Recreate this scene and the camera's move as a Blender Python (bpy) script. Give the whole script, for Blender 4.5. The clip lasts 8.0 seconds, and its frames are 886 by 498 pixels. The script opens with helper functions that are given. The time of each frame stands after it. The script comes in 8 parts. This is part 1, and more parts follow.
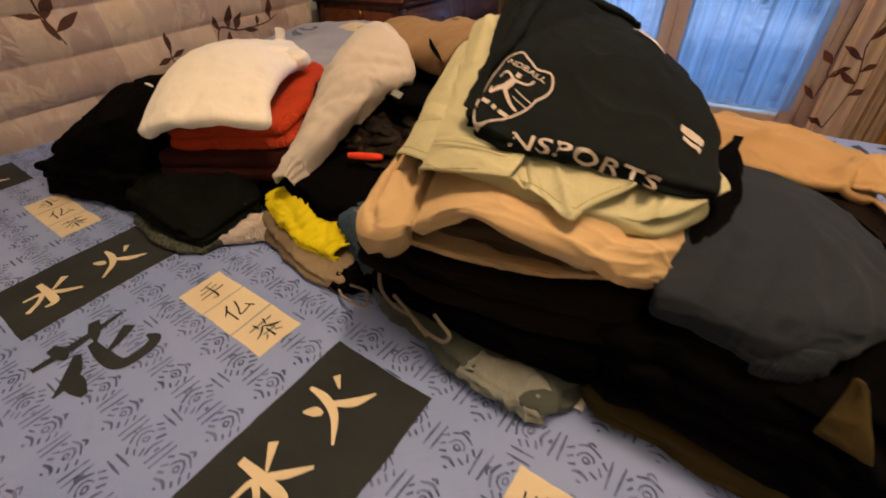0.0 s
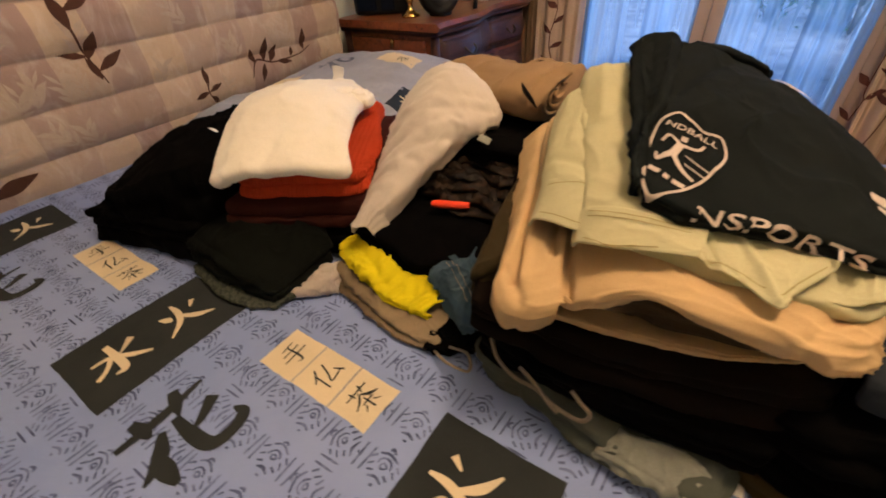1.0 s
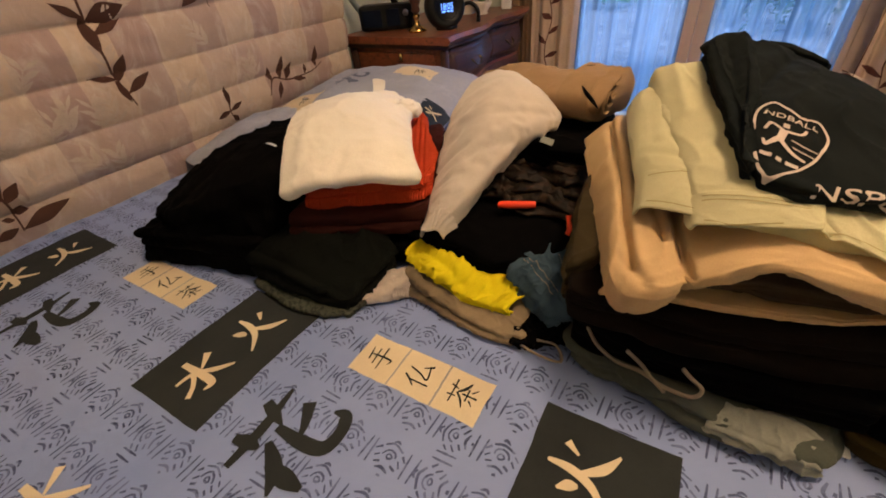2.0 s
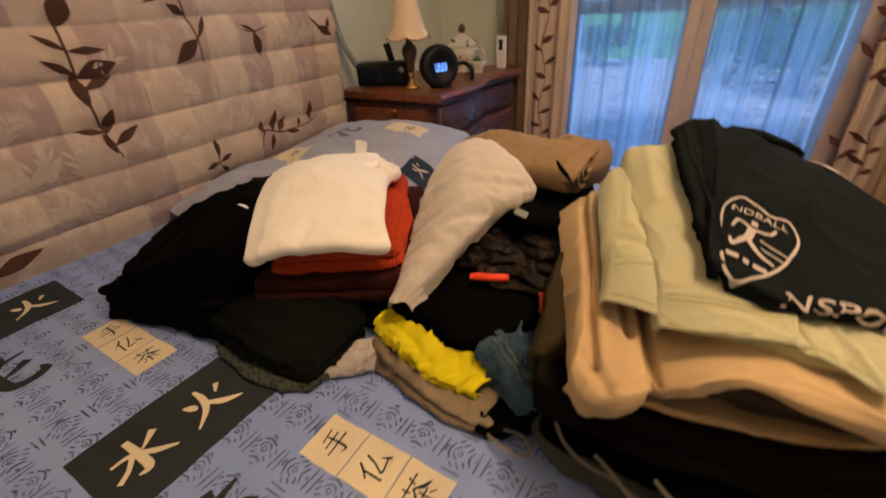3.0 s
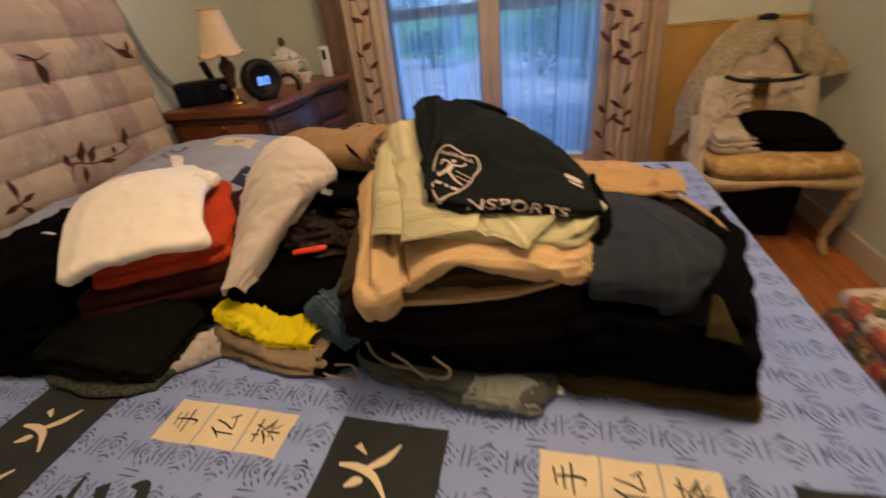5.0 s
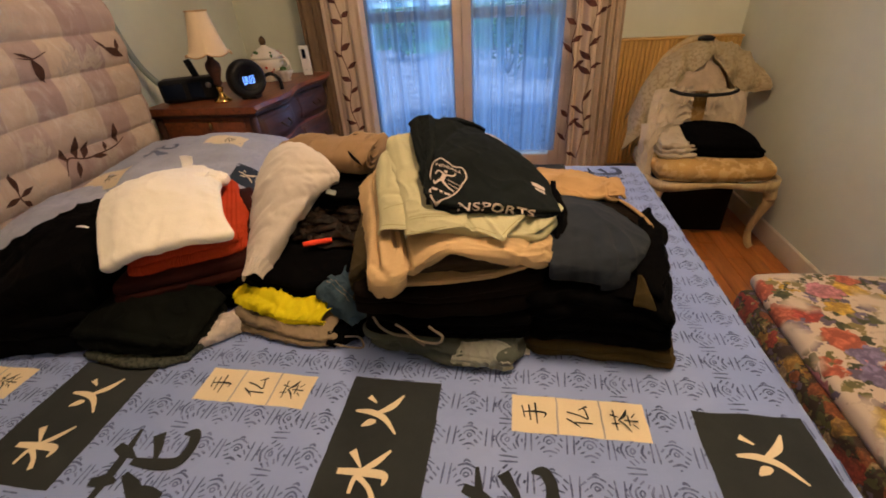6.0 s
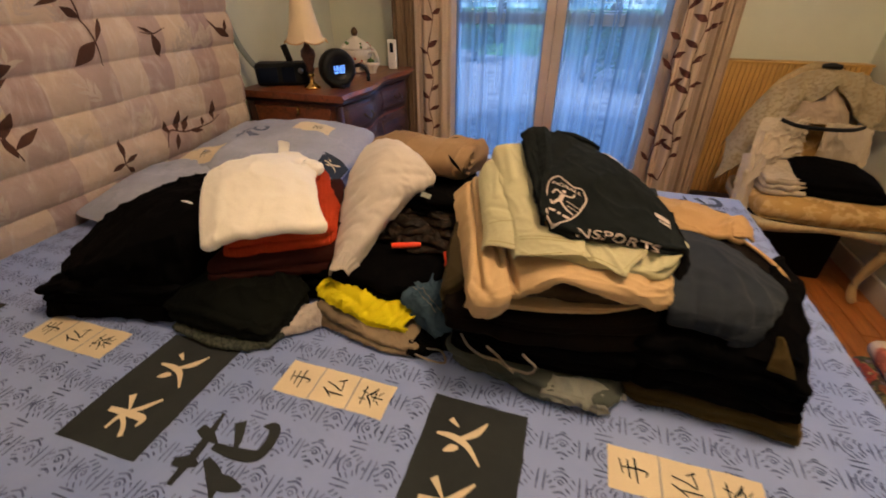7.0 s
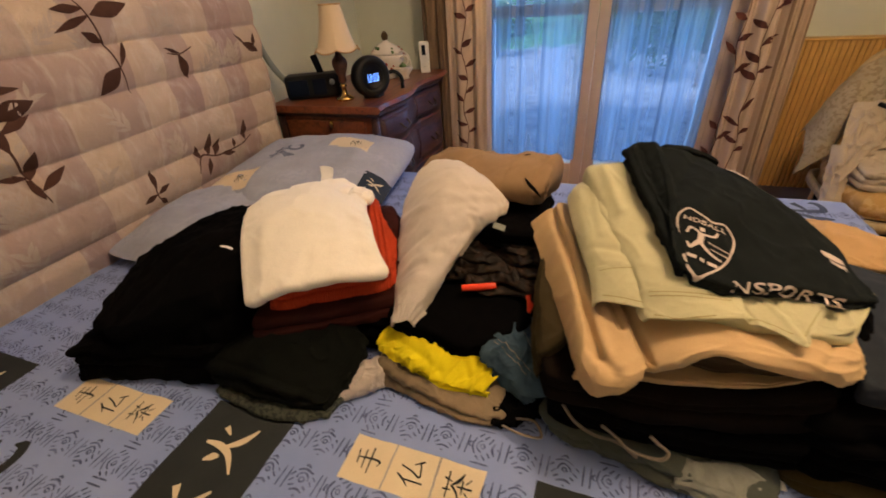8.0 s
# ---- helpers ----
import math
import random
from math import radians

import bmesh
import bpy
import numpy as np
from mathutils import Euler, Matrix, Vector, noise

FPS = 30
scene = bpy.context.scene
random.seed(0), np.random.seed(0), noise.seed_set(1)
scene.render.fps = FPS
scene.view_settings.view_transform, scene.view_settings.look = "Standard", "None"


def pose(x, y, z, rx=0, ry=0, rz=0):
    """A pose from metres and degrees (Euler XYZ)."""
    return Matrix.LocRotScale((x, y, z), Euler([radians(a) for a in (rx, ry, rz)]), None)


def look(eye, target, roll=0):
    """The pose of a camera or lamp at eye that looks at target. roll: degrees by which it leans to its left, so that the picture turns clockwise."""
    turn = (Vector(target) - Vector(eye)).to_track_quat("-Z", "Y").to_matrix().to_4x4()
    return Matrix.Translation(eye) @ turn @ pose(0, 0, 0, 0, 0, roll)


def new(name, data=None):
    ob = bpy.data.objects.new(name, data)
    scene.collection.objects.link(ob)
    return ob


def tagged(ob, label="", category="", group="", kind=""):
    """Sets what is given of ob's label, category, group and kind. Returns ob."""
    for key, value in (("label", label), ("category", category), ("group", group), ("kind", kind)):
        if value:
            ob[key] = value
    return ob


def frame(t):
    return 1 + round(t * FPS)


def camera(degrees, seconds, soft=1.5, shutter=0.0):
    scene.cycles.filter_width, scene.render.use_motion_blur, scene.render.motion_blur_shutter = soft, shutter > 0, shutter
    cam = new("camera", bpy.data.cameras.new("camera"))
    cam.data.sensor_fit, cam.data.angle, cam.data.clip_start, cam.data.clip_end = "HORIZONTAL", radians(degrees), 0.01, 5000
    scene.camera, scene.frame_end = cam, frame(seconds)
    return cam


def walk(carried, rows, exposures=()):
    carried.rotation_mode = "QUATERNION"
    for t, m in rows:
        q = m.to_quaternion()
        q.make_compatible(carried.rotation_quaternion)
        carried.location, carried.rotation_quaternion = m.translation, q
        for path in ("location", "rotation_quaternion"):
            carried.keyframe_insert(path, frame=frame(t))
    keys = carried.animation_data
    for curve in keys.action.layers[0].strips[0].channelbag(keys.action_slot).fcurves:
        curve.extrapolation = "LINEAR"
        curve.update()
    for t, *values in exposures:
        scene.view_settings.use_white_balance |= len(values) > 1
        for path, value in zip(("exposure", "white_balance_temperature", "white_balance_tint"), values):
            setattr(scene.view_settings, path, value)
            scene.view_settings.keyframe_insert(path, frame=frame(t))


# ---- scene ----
cam = camera(93.5, 8.0, soft=1.8, shutter=0.45)
PATH = [
    (0, (1.623, 0.195, 0.966), (0.694, 1.438, -0.297), -3.5),
    (0.5, (1.548, 0.201, 0.984), (0.601, 1.458, -0.25), -3.0),
    (1, (1.462, 0.169, 0.998), (0.521, 1.453, -0.213), -4.1),
    (1.5, (1.382, 0.094, 1.006), (0.466, 1.412, -0.187), -6.1),
    (1.7, (1.353, 0.068, 1.004), (0.45, 1.403, -0.181), -5.8),
    (2.8, (1.358, 0.111, 1.02), (0.483, 1.56, -0.044), -4.3),
    (3, (1.373, 0.14, 1.029), (0.439, 1.593, 0.02), -3.6),
    (3.5, (1.392, 0.202, 1.041), (0.294, 1.601, 0.126), -0.8),
    (4, (1.437, 0.233, 1.045), (0.297, 1.611, 0.149), -2.8),
    (4.5, (1.506, 0.17, 1.022), (0.639, 1.714, 0.092), -7.6),
    (5, (1.554, 0.047, 1.024), (1.103, 1.708, 0.006), -6.4),
    (5.2, (1.569, 0.005, 1.043), (1.22, 1.676, 0.002), -6.1),
    (6.3, (1.517, -0.097, 1.11), (1.21, 1.57, 0.048), -3.0),
    (6.5, (1.495, -0.094, 1.108), (1.139, 1.566, 0.052), -1.1),
    (7, (1.43, -0.059, 1.109), (0.935, 1.567, 0.054), 0.1),
    (7.5, (1.363, 0.031, 1.104), (0.789, 1.628, 0.046), -2.8),
    (8, (1.291, 0.064, 1.108), (0.688, 1.648, 0.048), -4.2),
]
walk(cam, [(t, look(eye, target, roll)) for t, eye, target, roll in PATH],
     exposures=[(0.0, 0.0), (1.0, 0.05), (1.7, 0.0), (2.8, -0.05), (3.5, -0.12), (4.5, -0.25), (5.0, -0.08), (6.3, -0.04), (8.0, -0.04)])

# ---------------------------------------------------------------- light
from mathutils.bvhtree import BVHTree

world = bpy.data.worlds.new("dusk_sky")
scene.world = world
world.use_nodes = True
wn = world.node_tree.nodes
sky = wn.new("ShaderNodeTexSky")
sky.sky_type, sky.sun_disc, sky.sun_elevation, sky.sun_rotation = "NISHITA", False, radians(44), radians(196)
world.node_tree.links.new(sky.outputs["Color"], wn["Background"].inputs["Color"])
wn["Background"].inputs["Strength"].default_value = 0.15


def lamp_light(name, kind, at, power, colour, size, aim=None):
    d = bpy.data.lights.new(name, kind)
    d.energy, d.color = power, colour
    ob = new(name, d)
    if kind == "AREA":
        d.size = size
        ob.matrix_world = look(at, aim)
    elif kind == "SUN":
        d.angle = size
        ob.matrix_world = look(at, aim)
    else:
        d.shadow_soft_size = size
        ob.location = at
    return ob


LAMP_AT = (1.75, 0.62, 2.16)
BULB_AT = (0.03, -0.36, 1.06)
lamp_light("ceiling_lamp_light", "POINT", LAMP_AT, 76, (1.0, 0.70, 0.43), 0.13)
lamp_light("bedside_light", "POINT", BULB_AT, 4.4, (1.0, 0.60, 0.28), 0.085)
lamp_light("evening_sun", "SUN", (-3, -12, 15.0), 2.7, (0.86, 0.92, 1.0), radians(12), (1.2, 2.5, 0.0))
win_light = lamp_light("window_daylight", "AREA", (1.26, 2.86, 1.15), 21, (0.27, 0.54, 1.0), 1.05, (1.26, 0.0, 0.9))
win_light.data.shape, win_light.data.size_y = "RECTANGLE", 1.9


# ---------------------------------------------------------------- materials
def material(name, rough=0.85, metal=0.0, sheen=0.0, spec=0.5):
    m = bpy.data.materials.new(name)
    m.use_nodes = True
    b = m.node_tree.nodes["Principled BSDF"]
    b.inputs["Roughness"].default_value = rough
    b.inputs["Metallic"].default_value = metal
    b.inputs["Specular IOR Level"].default_value = spec
    b.inputs["Sheen Weight"].default_value = sheen
    b.inputs["Sheen Roughness"].default_value = 0.5
    return m, m.node_tree.nodes, m.node_tree.links, b


def node(ns, kind, **values):
    n = ns.new(kind)
    for key, value in values.items():
        if key == "operation":
            n.operation = value
        elif key == "data_type":
            n.data_type = value
        elif key == "blend_type":
            n.blend_type = value
        else:
            n.inputs[key].default_value = value
    return n


def coords(ns, ls, scale=(1, 1, 1), turn=(0, 0, 0)):
    c = ns.new("ShaderNodeTexCoord")
    m = ns.new("ShaderNodeMapping")
    m.inputs["Scale"].default_value = scale
    m.inputs["Rotation"].default_value = turn
    ls.new(c.outputs["Object"], m.inputs["Vector"])
    return m.outputs["Vector"]


def ramp(ns, ls, source, stops):
    r = ns.new("ShaderNodeValToRGB")
    while len(r.color_ramp.elements) < len(stops):
        r.color_ramp.elements.new(0.5)
    for e, (p, c) in zip(r.color_ramp.elements, stops):
        e.position, e.color = p, (*c, 1)
    ls.new(source, r.inputs["Fac"])
    return r.outputs["Color"]


def shade(c, k):
    return tuple(min(1.0, v * k) for v in c)


def cloth_mat(name, colour, fuzz=0.3, weave=700, knit=0.0, knit_scale=160, vary=0.25, spec=0.12, spots=None, rough=0.92):
    """Woven or knitted cloth: uneven dye, fine thread relief, ribs where knitted."""
    m, ns, ls, b = material(name, rough, 0, fuzz, spec)
    b.inputs["Sheen Tint"].default_value = (*shade(colour, 2.0), 1)
    v = coords(ns, ls)
    big = node(ns, "ShaderNodeTexNoise", Scale=9.0, Detail=4.0, Roughness=0.6)
    ls.new(v, big.inputs["Vector"])
    col = ramp(ns, ls, big.outputs["Fac"], [(0.3, shade(colour, 1 - vary)), (0.55, colour), (0.75, shade(colour, 1 + vary * 0.6))])
    fine = node(ns, "ShaderNodeTexNoise", Scale=float(weave), Detail=2.0)
    ls.new(v, fine.inputs["Vector"])
    mix = node(ns, "ShaderNodeMix", data_type="RGBA", blend_type="MULTIPLY")
    mix.inputs[0].default_value = 0.16
    ls.new(col, mix.inputs[6])
    g = ramp(ns, ls, fine.outputs["Fac"], [(0.3, (0.55, 0.55, 0.55)), (0.65, (1.15, 1.15, 1.15))])
    ls.new(g, mix.inputs[7])
    out = mix.outputs[2]
    if spots:
        sp = node(ns, "ShaderNodeTexNoise", Scale=spots[1], Detail=3.0)
        ls.new(v, sp.inputs["Vector"])
        mask = ramp(ns, ls, sp.outputs["Fac"], [(0.5, (0, 0, 0)), (0.56, (1, 1, 1))])
        m2 = node(ns, "ShaderNodeMix", data_type="RGBA")
        ls.new(mask, m2.inputs[0])
        ls.new(out, m2.inputs[6])
        m2.inputs[7].default_value = (*spots[0], 1)
        out = m2.outputs[2]
    ls.new(out, b.inputs["Base Color"])
    height = fine.outputs["Fac"]
    if knit:
        w = node(ns, "ShaderNodeTexWave", Scale=float(knit_scale), Distortion=1.2, Detail=1.0)
        ls.new(coords(ns, ls, (1, 0.35, 0.2)), w.inputs["Vector"])
        add = node(ns, "ShaderNodeMath", operation="ADD")
        ls.new(w.outputs["Fac"], add.inputs[0])
        ls.new(fine.outputs["Fac"], add.inputs[1])
        height = add.outputs[0]
    crease = node(ns, "ShaderNodeTexNoise", Scale=38.0, Detail=3.0, Distortion=0.6)
    ls.new(v, crease.inputs["Vector"])
    bump0 = node(ns, "ShaderNodeBump", Strength=0.16, Distance=0.006)
    ls.new(crease.outputs["Fac"], bump0.inputs["Height"])
    bump = node(ns, "ShaderNodeBump", Strength=0.35 + 0.4 * knit, Distance=0.0012 + 0.002 * knit)
    ls.new(height, bump.inputs["Height"])
    ls.new(bump0.outputs["Normal"], bump.inputs["Normal"])
    ls.new(bump.outputs["Normal"], b.inputs["Normal"])
    return m


def plain_mat(name, colour, rough=0.5, metal=0.0, vary=0.12, scale=12.0, spec=0.5, bump=0.1, bump_scale=120.0, coat=0.0):
    """Paint, plastic, ceramic or metal with faint unevenness and wear."""
    m, ns, ls, b = material(name, rough, metal, 0, spec)
    b.inputs["Coat Weight"].default_value = coat
    v = coords(ns, ls)
    n = node(ns, "ShaderNodeTexNoise", Scale=float(scale), Detail=5.0, Roughness=0.65)
    ls.new(v, n.inputs["Vector"])
    ls.new(ramp(ns, ls, n.outputs["Fac"], [(0.3, shade(colour, 1 - vary)), (0.7, shade(colour, 1 + vary))]), b.inputs["Base Color"])
    f = node(ns, "ShaderNodeTexNoise", Scale=float(bump_scale), Detail=3.0)
    ls.new(v, f.inputs["Vector"])
    bp = node(ns, "ShaderNodeBump", Strength=bump, Distance=0.002)
    ls.new(f.outputs["Fac"], bp.inputs["Height"])
    ls.new(bp.outputs["Normal"], b.inputs["Normal"])
    r = node(ns, "ShaderNodeMapRange")
    ls.new(n.outputs["Fac"], r.inputs["Value"])
    r.inputs["To Min"].default_value, r.inputs["To Max"].default_value = max(0.04, rough - 0.08), min(1, rough + 0.08)
    ls.new(r.outputs["Result"], b.inputs["Roughness"])
    return m


def wood_mat(name, dark, light, axis="y", rough=0.35, coat=0.4, scale=14.0, random_tint=False):
    m, ns, ls, b = material(name, rough, 0, 0, 0.5)
    b.inputs["Coat Weight"].default_value = coat
    b.inputs["Coat Roughness"].default_value = 0.2
    s = {"x": (0.12, 1, 1), "y": (1, 0.12, 1), "z": (1, 1, 0.12)}[axis]
    v = coords(ns, ls, s)
    n = node(ns, "ShaderNodeTexNoise", Scale=scale * 3, Detail=6.0, Roughness=0.65, Distortion=0.8)
    ls.new(v, n.inputs["Vector"])
    col = ramp(ns, ls, n.outputs["Fac"], [(0.3, dark), (0.5, shade(light, 0.75)), (0.72, light)])
    if random_tint:
        oi = ns.new("ShaderNodeObjectInfo")
        hs = ns.new("ShaderNodeHueSaturation")
        mr = node(ns, "ShaderNodeMapRange")
        mr.inputs["To Min"].default_value, mr.inputs["To Max"].default_value = 0.75, 1.2
        ls.new(oi.outputs["Random"], mr.inputs["Value"])
        ls.new(mr.outputs["Result"], hs.inputs["Value"])
        ls.new(col, hs.inputs["Color"])
        col = hs.outputs["Color"]
    ls.new(col, b.inputs["Base Color"])
    bp = node(ns, "ShaderNodeBump", Strength=0.15, Distance=0.001)
    ls.new(n.outputs["Fac"], bp.inputs["Height"])
    ls.new(bp.outputs["Normal"], b.inputs["Normal"])
    return m


def mathn(ns, ls, op, a, c=None):
    n = ns.new("ShaderNodeMath")
    n.operation = op
    for i, q in enumerate((a, c)):
        if q is None:
            continue
        if isinstance(q, (int, float)):
            n.inputs[i].default_value = q
        else:
            ls.new(q, n.inputs[i])
    return n.outputs[0]


def bedspread_mat():
    """Blue cotton, unevenly dyed and a little crumpled."""
    m, ns, ls, b = material("bedspread_cotton", 0.9, 0, 0.15, 0.2)
    v = coords(ns, ls)
    big = node(ns, "ShaderNodeTexNoise", Scale=3.0, Detail=5.0, Roughness=0.6)
    ls.new(v, big.inputs["Vector"])
    ls.new(ramp(ns, ls, big.outputs["Fac"], [(0.3, BED_A), (0.7, BED_B)]), b.inputs["Base Color"])
    fine = node(ns, "ShaderNodeTexNoise", Scale=900.0, Detail=2.0)
    ls.new(v, fine.inputs["Vector"])
    crumple = node(ns, "ShaderNodeTexNoise", Scale=16.0, Detail=4.0, Distortion=0.8)
    ls.new(v, crumple.inputs["Vector"])
    b0 = node(ns, "ShaderNodeBump", Strength=0.3, Distance=0.008)
    ls.new(crumple.outputs["Fac"], b0.inputs["Height"])
    b1 = node(ns, "ShaderNodeBump", Strength=0.3, Distance=0.001)
    ls.new(fine.outputs["Fac"], b1.inputs["Height"])
    ls.new(b0.outputs["Normal"], b1.inputs["Normal"])
    ls.new(b1.outputs["Normal"], b.inputs["Normal"])
    return m


def patchwork_mat(name, row_h, patch_w, across="Y"):
    """Quilt cotton printed with a patchwork of beige, mauve and cream oblongs and faint pale leaves."""
    m, ns, ls, b = material(name, 0.9, 0, 0.15, 0.2)
    v = coords(ns, ls)
    sep = ns.new("ShaderNodeSeparateXYZ")
    ls.new(v, sep.inputs[0])
    M = lambda op, a, c=None: mathn(ns, ls, op, a, c)
    r = M("FLOOR", M("DIVIDE", M("ADD", sep.outputs["Z"], 0.370), row_h))
    off = M("MULTIPLY", M("SINE", M("MULTIPLY", r, 12.9)), 0.10)
    c_ = M("FLOOR", M("ADD", M("DIVIDE", M("SUBTRACT", sep.outputs[across], 0.026), patch_w), off))
    check = M("MULTIPLY", M("MODULO", M("ABSOLUTE", c_), 2.0), 0.5)
    comb = ns.new("ShaderNodeCombineXYZ")
    ls.new(r, comb.inputs[0])
    ls.new(c_, comb.inputs[1])
    wn_ = ns.new("ShaderNodeTexWhiteNoise")
    wn_.noise_dimensions = "2D"
    ls.new(comb.outputs[0], wn_.inputs["Vector"])
    rr = ns.new("ShaderNodeValToRGB")
    rr.color_ramp.interpolation = "CONSTANT"
    stops = [(0.0, (0.52, 0.405, 0.305)), (0.12, (0.46, 0.355, 0.285)), (0.24, (0.50, 0.39, 0.31)), (0.36, (0.40, 0.30, 0.262)), (0.50, (0.36, 0.255, 0.228)), (0.64, (0.395, 0.292, 0.25)), (0.77, (0.335, 0.238, 0.225)), (0.90, (0.455, 0.35, 0.285))]
    while len(rr.color_ramp.elements) < len(stops):
        rr.color_ramp.elements.new(0.5)
    for e, (p, c) in zip(rr.color_ramp.elements, stops):
        e.position, e.color = p, (*c, 1)
    ls.new(M("ADD", M("MULTIPLY", wn_.outputs["Value"], 0.499), check), rr.inputs["Fac"])
    n = node(ns, "ShaderNodeTexNoise", Scale=14.0, Detail=5.0, Roughness=0.6, Distortion=1.5)
    ls.new(coords(ns, ls, (1, 1, 0.45), (0.6, 0, 0)), n.inputs["Vector"])
    pale = ramp(ns, ls, n.outputs["Fac"], [(0.50, (0, 0, 0)), (0.68, (1, 1, 1))])
    mx = node(ns, "ShaderNodeMix", data_type="RGBA")
    k = M("MULTIPLY", pale, 0.38)
    ls.new(k, mx.inputs[0])
    ls.new(rr.outputs["Color"], mx.inputs[6])
    mx.inputs[7].default_value = (0.66, 0.60, 0.54, 1)
    ls.new(mx.outputs[2], b.inputs["Base Color"])
    f = node(ns, "ShaderNodeTexNoise", Scale=700.0, Detail=2.0)
    ls.new(v, f.inputs["Vector"])
    w = node(ns, "ShaderNodeTexNoise", Scale=30.0, Detail=4.0, Distortion=0.5)
    ls.new(v, w.inputs["Vector"])
    b0 = node(ns, "ShaderNodeBump", Strength=0.4, Distance=0.006)
    ls.new(w.outputs["Fac"], b0.inputs["Height"])
    b1 = node(ns, "ShaderNodeBump", Strength=0.25, Distance=0.001)
    ls.new(f.outputs["Fac"], b1.inputs["Height"])
    ls.new(b0.outputs["Normal"], b1.inputs["Normal"])
    ls.new(b1.outputs["Normal"], b.inputs["Normal"])
    return m


def floral_mat(name, ground_c, petals, leaves, scale, crowd):
    """Cotton printed with bunches of flowers and small leaves on a plain ground; crowd: how full, 0 to 1."""
    m, ns, ls, b = material(name, 0.75, 0, 0.1, 0.3)
    v = coords(ns, ls)
    wp = node(ns, "ShaderNodeTexNoise", Scale=45.0, Detail=3.0)
    ls.new(v, wp.inputs["Vector"])
    warped = node(ns, "ShaderNodeMix", data_type="RGBA")
    warped.inputs[0].default_value = 0.05
    ls.new(v, warped.inputs[6])
    ls.new(wp.outputs["Color"], warped.inputs[7])

    def dots(k, colours):
        vo = node(ns, "ShaderNodeTexVoronoi", Scale=float(k))
        ls.new(warped.outputs[2], vo.inputs["Vector"])
        sp = ns.new("ShaderNodeSeparateColor")
        ls.new(vo.outputs["Color"], sp.inputs[0])
        rr = ns.new("ShaderNodeValToRGB")
        rr.color_ramp.interpolation = "CONSTANT"
        while len(rr.color_ramp.elements) < len(colours):
            rr.color_ramp.elements.new(0.5)
        for i, (e, c) in enumerate(zip(rr.color_ramp.elements, colours)):
            e.position, e.color = i / len(colours), (*c, 1)
        ls.new(sp.outputs[0], rr.inputs["Fac"])
        return vo.outputs["Distance"], rr.outputs["Color"]

    bunch = node(ns, "ShaderNodeTexNoise", Scale=5.0, Detail=2.0)
    ls.new(v, bunch.inputs["Vector"])
    full = ramp(ns, ls, bunch.outputs["Fac"], [(0.62 - 0.3 * crowd, (0, 0, 0)), (0.68 - 0.3 * crowd, (1, 1, 1))])
    d1, c1 = dots(scale, petals)
    d2, c2 = dots(scale * 2.6, leaves)
    d3, _ = dots(scale * 4.5, leaves)
    shading = node(ns, "ShaderNodeMix", data_type="RGBA", blend_type="MULTIPLY")
    shading.inputs[0].default_value = 0.75
    ls.new(c1, shading.inputs[6])
    ls.new(ramp(ns, ls, d3, [(0.15, (1.25, 1.2, 1.15)), (0.65, (0.45, 0.38, 0.38))]), shading.inputs[7])
    with_leaves = node(ns, "ShaderNodeMix", data_type="RGBA")
    ls.new(mathn(ns, ls, "MULTIPLY", full, ramp(ns, ls, d2, [(0.50, (1, 1, 1)), (0.56, (0, 0, 0))])), with_leaves.inputs[0])
    with_leaves.inputs[6].default_value = (*ground_c, 1)
    ls.new(c2, with_leaves.inputs[7])
    with_flowers = node(ns, "ShaderNodeMix", data_type="RGBA")
    ls.new(mathn(ns, ls, "MULTIPLY", full, ramp(ns, ls, d1, [(0.50, (1, 1, 1)), (0.55, (0, 0, 0))])), with_flowers.inputs[0])
    ls.new(with_leaves.outputs[2], with_flowers.inputs[6])
    ls.new(shading.outputs[2], with_flowers.inputs[7])
    ls.new(with_flowers.outputs[2], b.inputs["Base Color"])
    return m


def glow_mat(name, colour, strength):
    m, ns, ls, b = material(name, 0.4)
    b.inputs["Base Color"].default_value = (*colour, 1)
    b.inputs["Emission Color"].default_value = (*colour, 1)
    b.inputs["Emission Strength"].default_value = strength
    return m


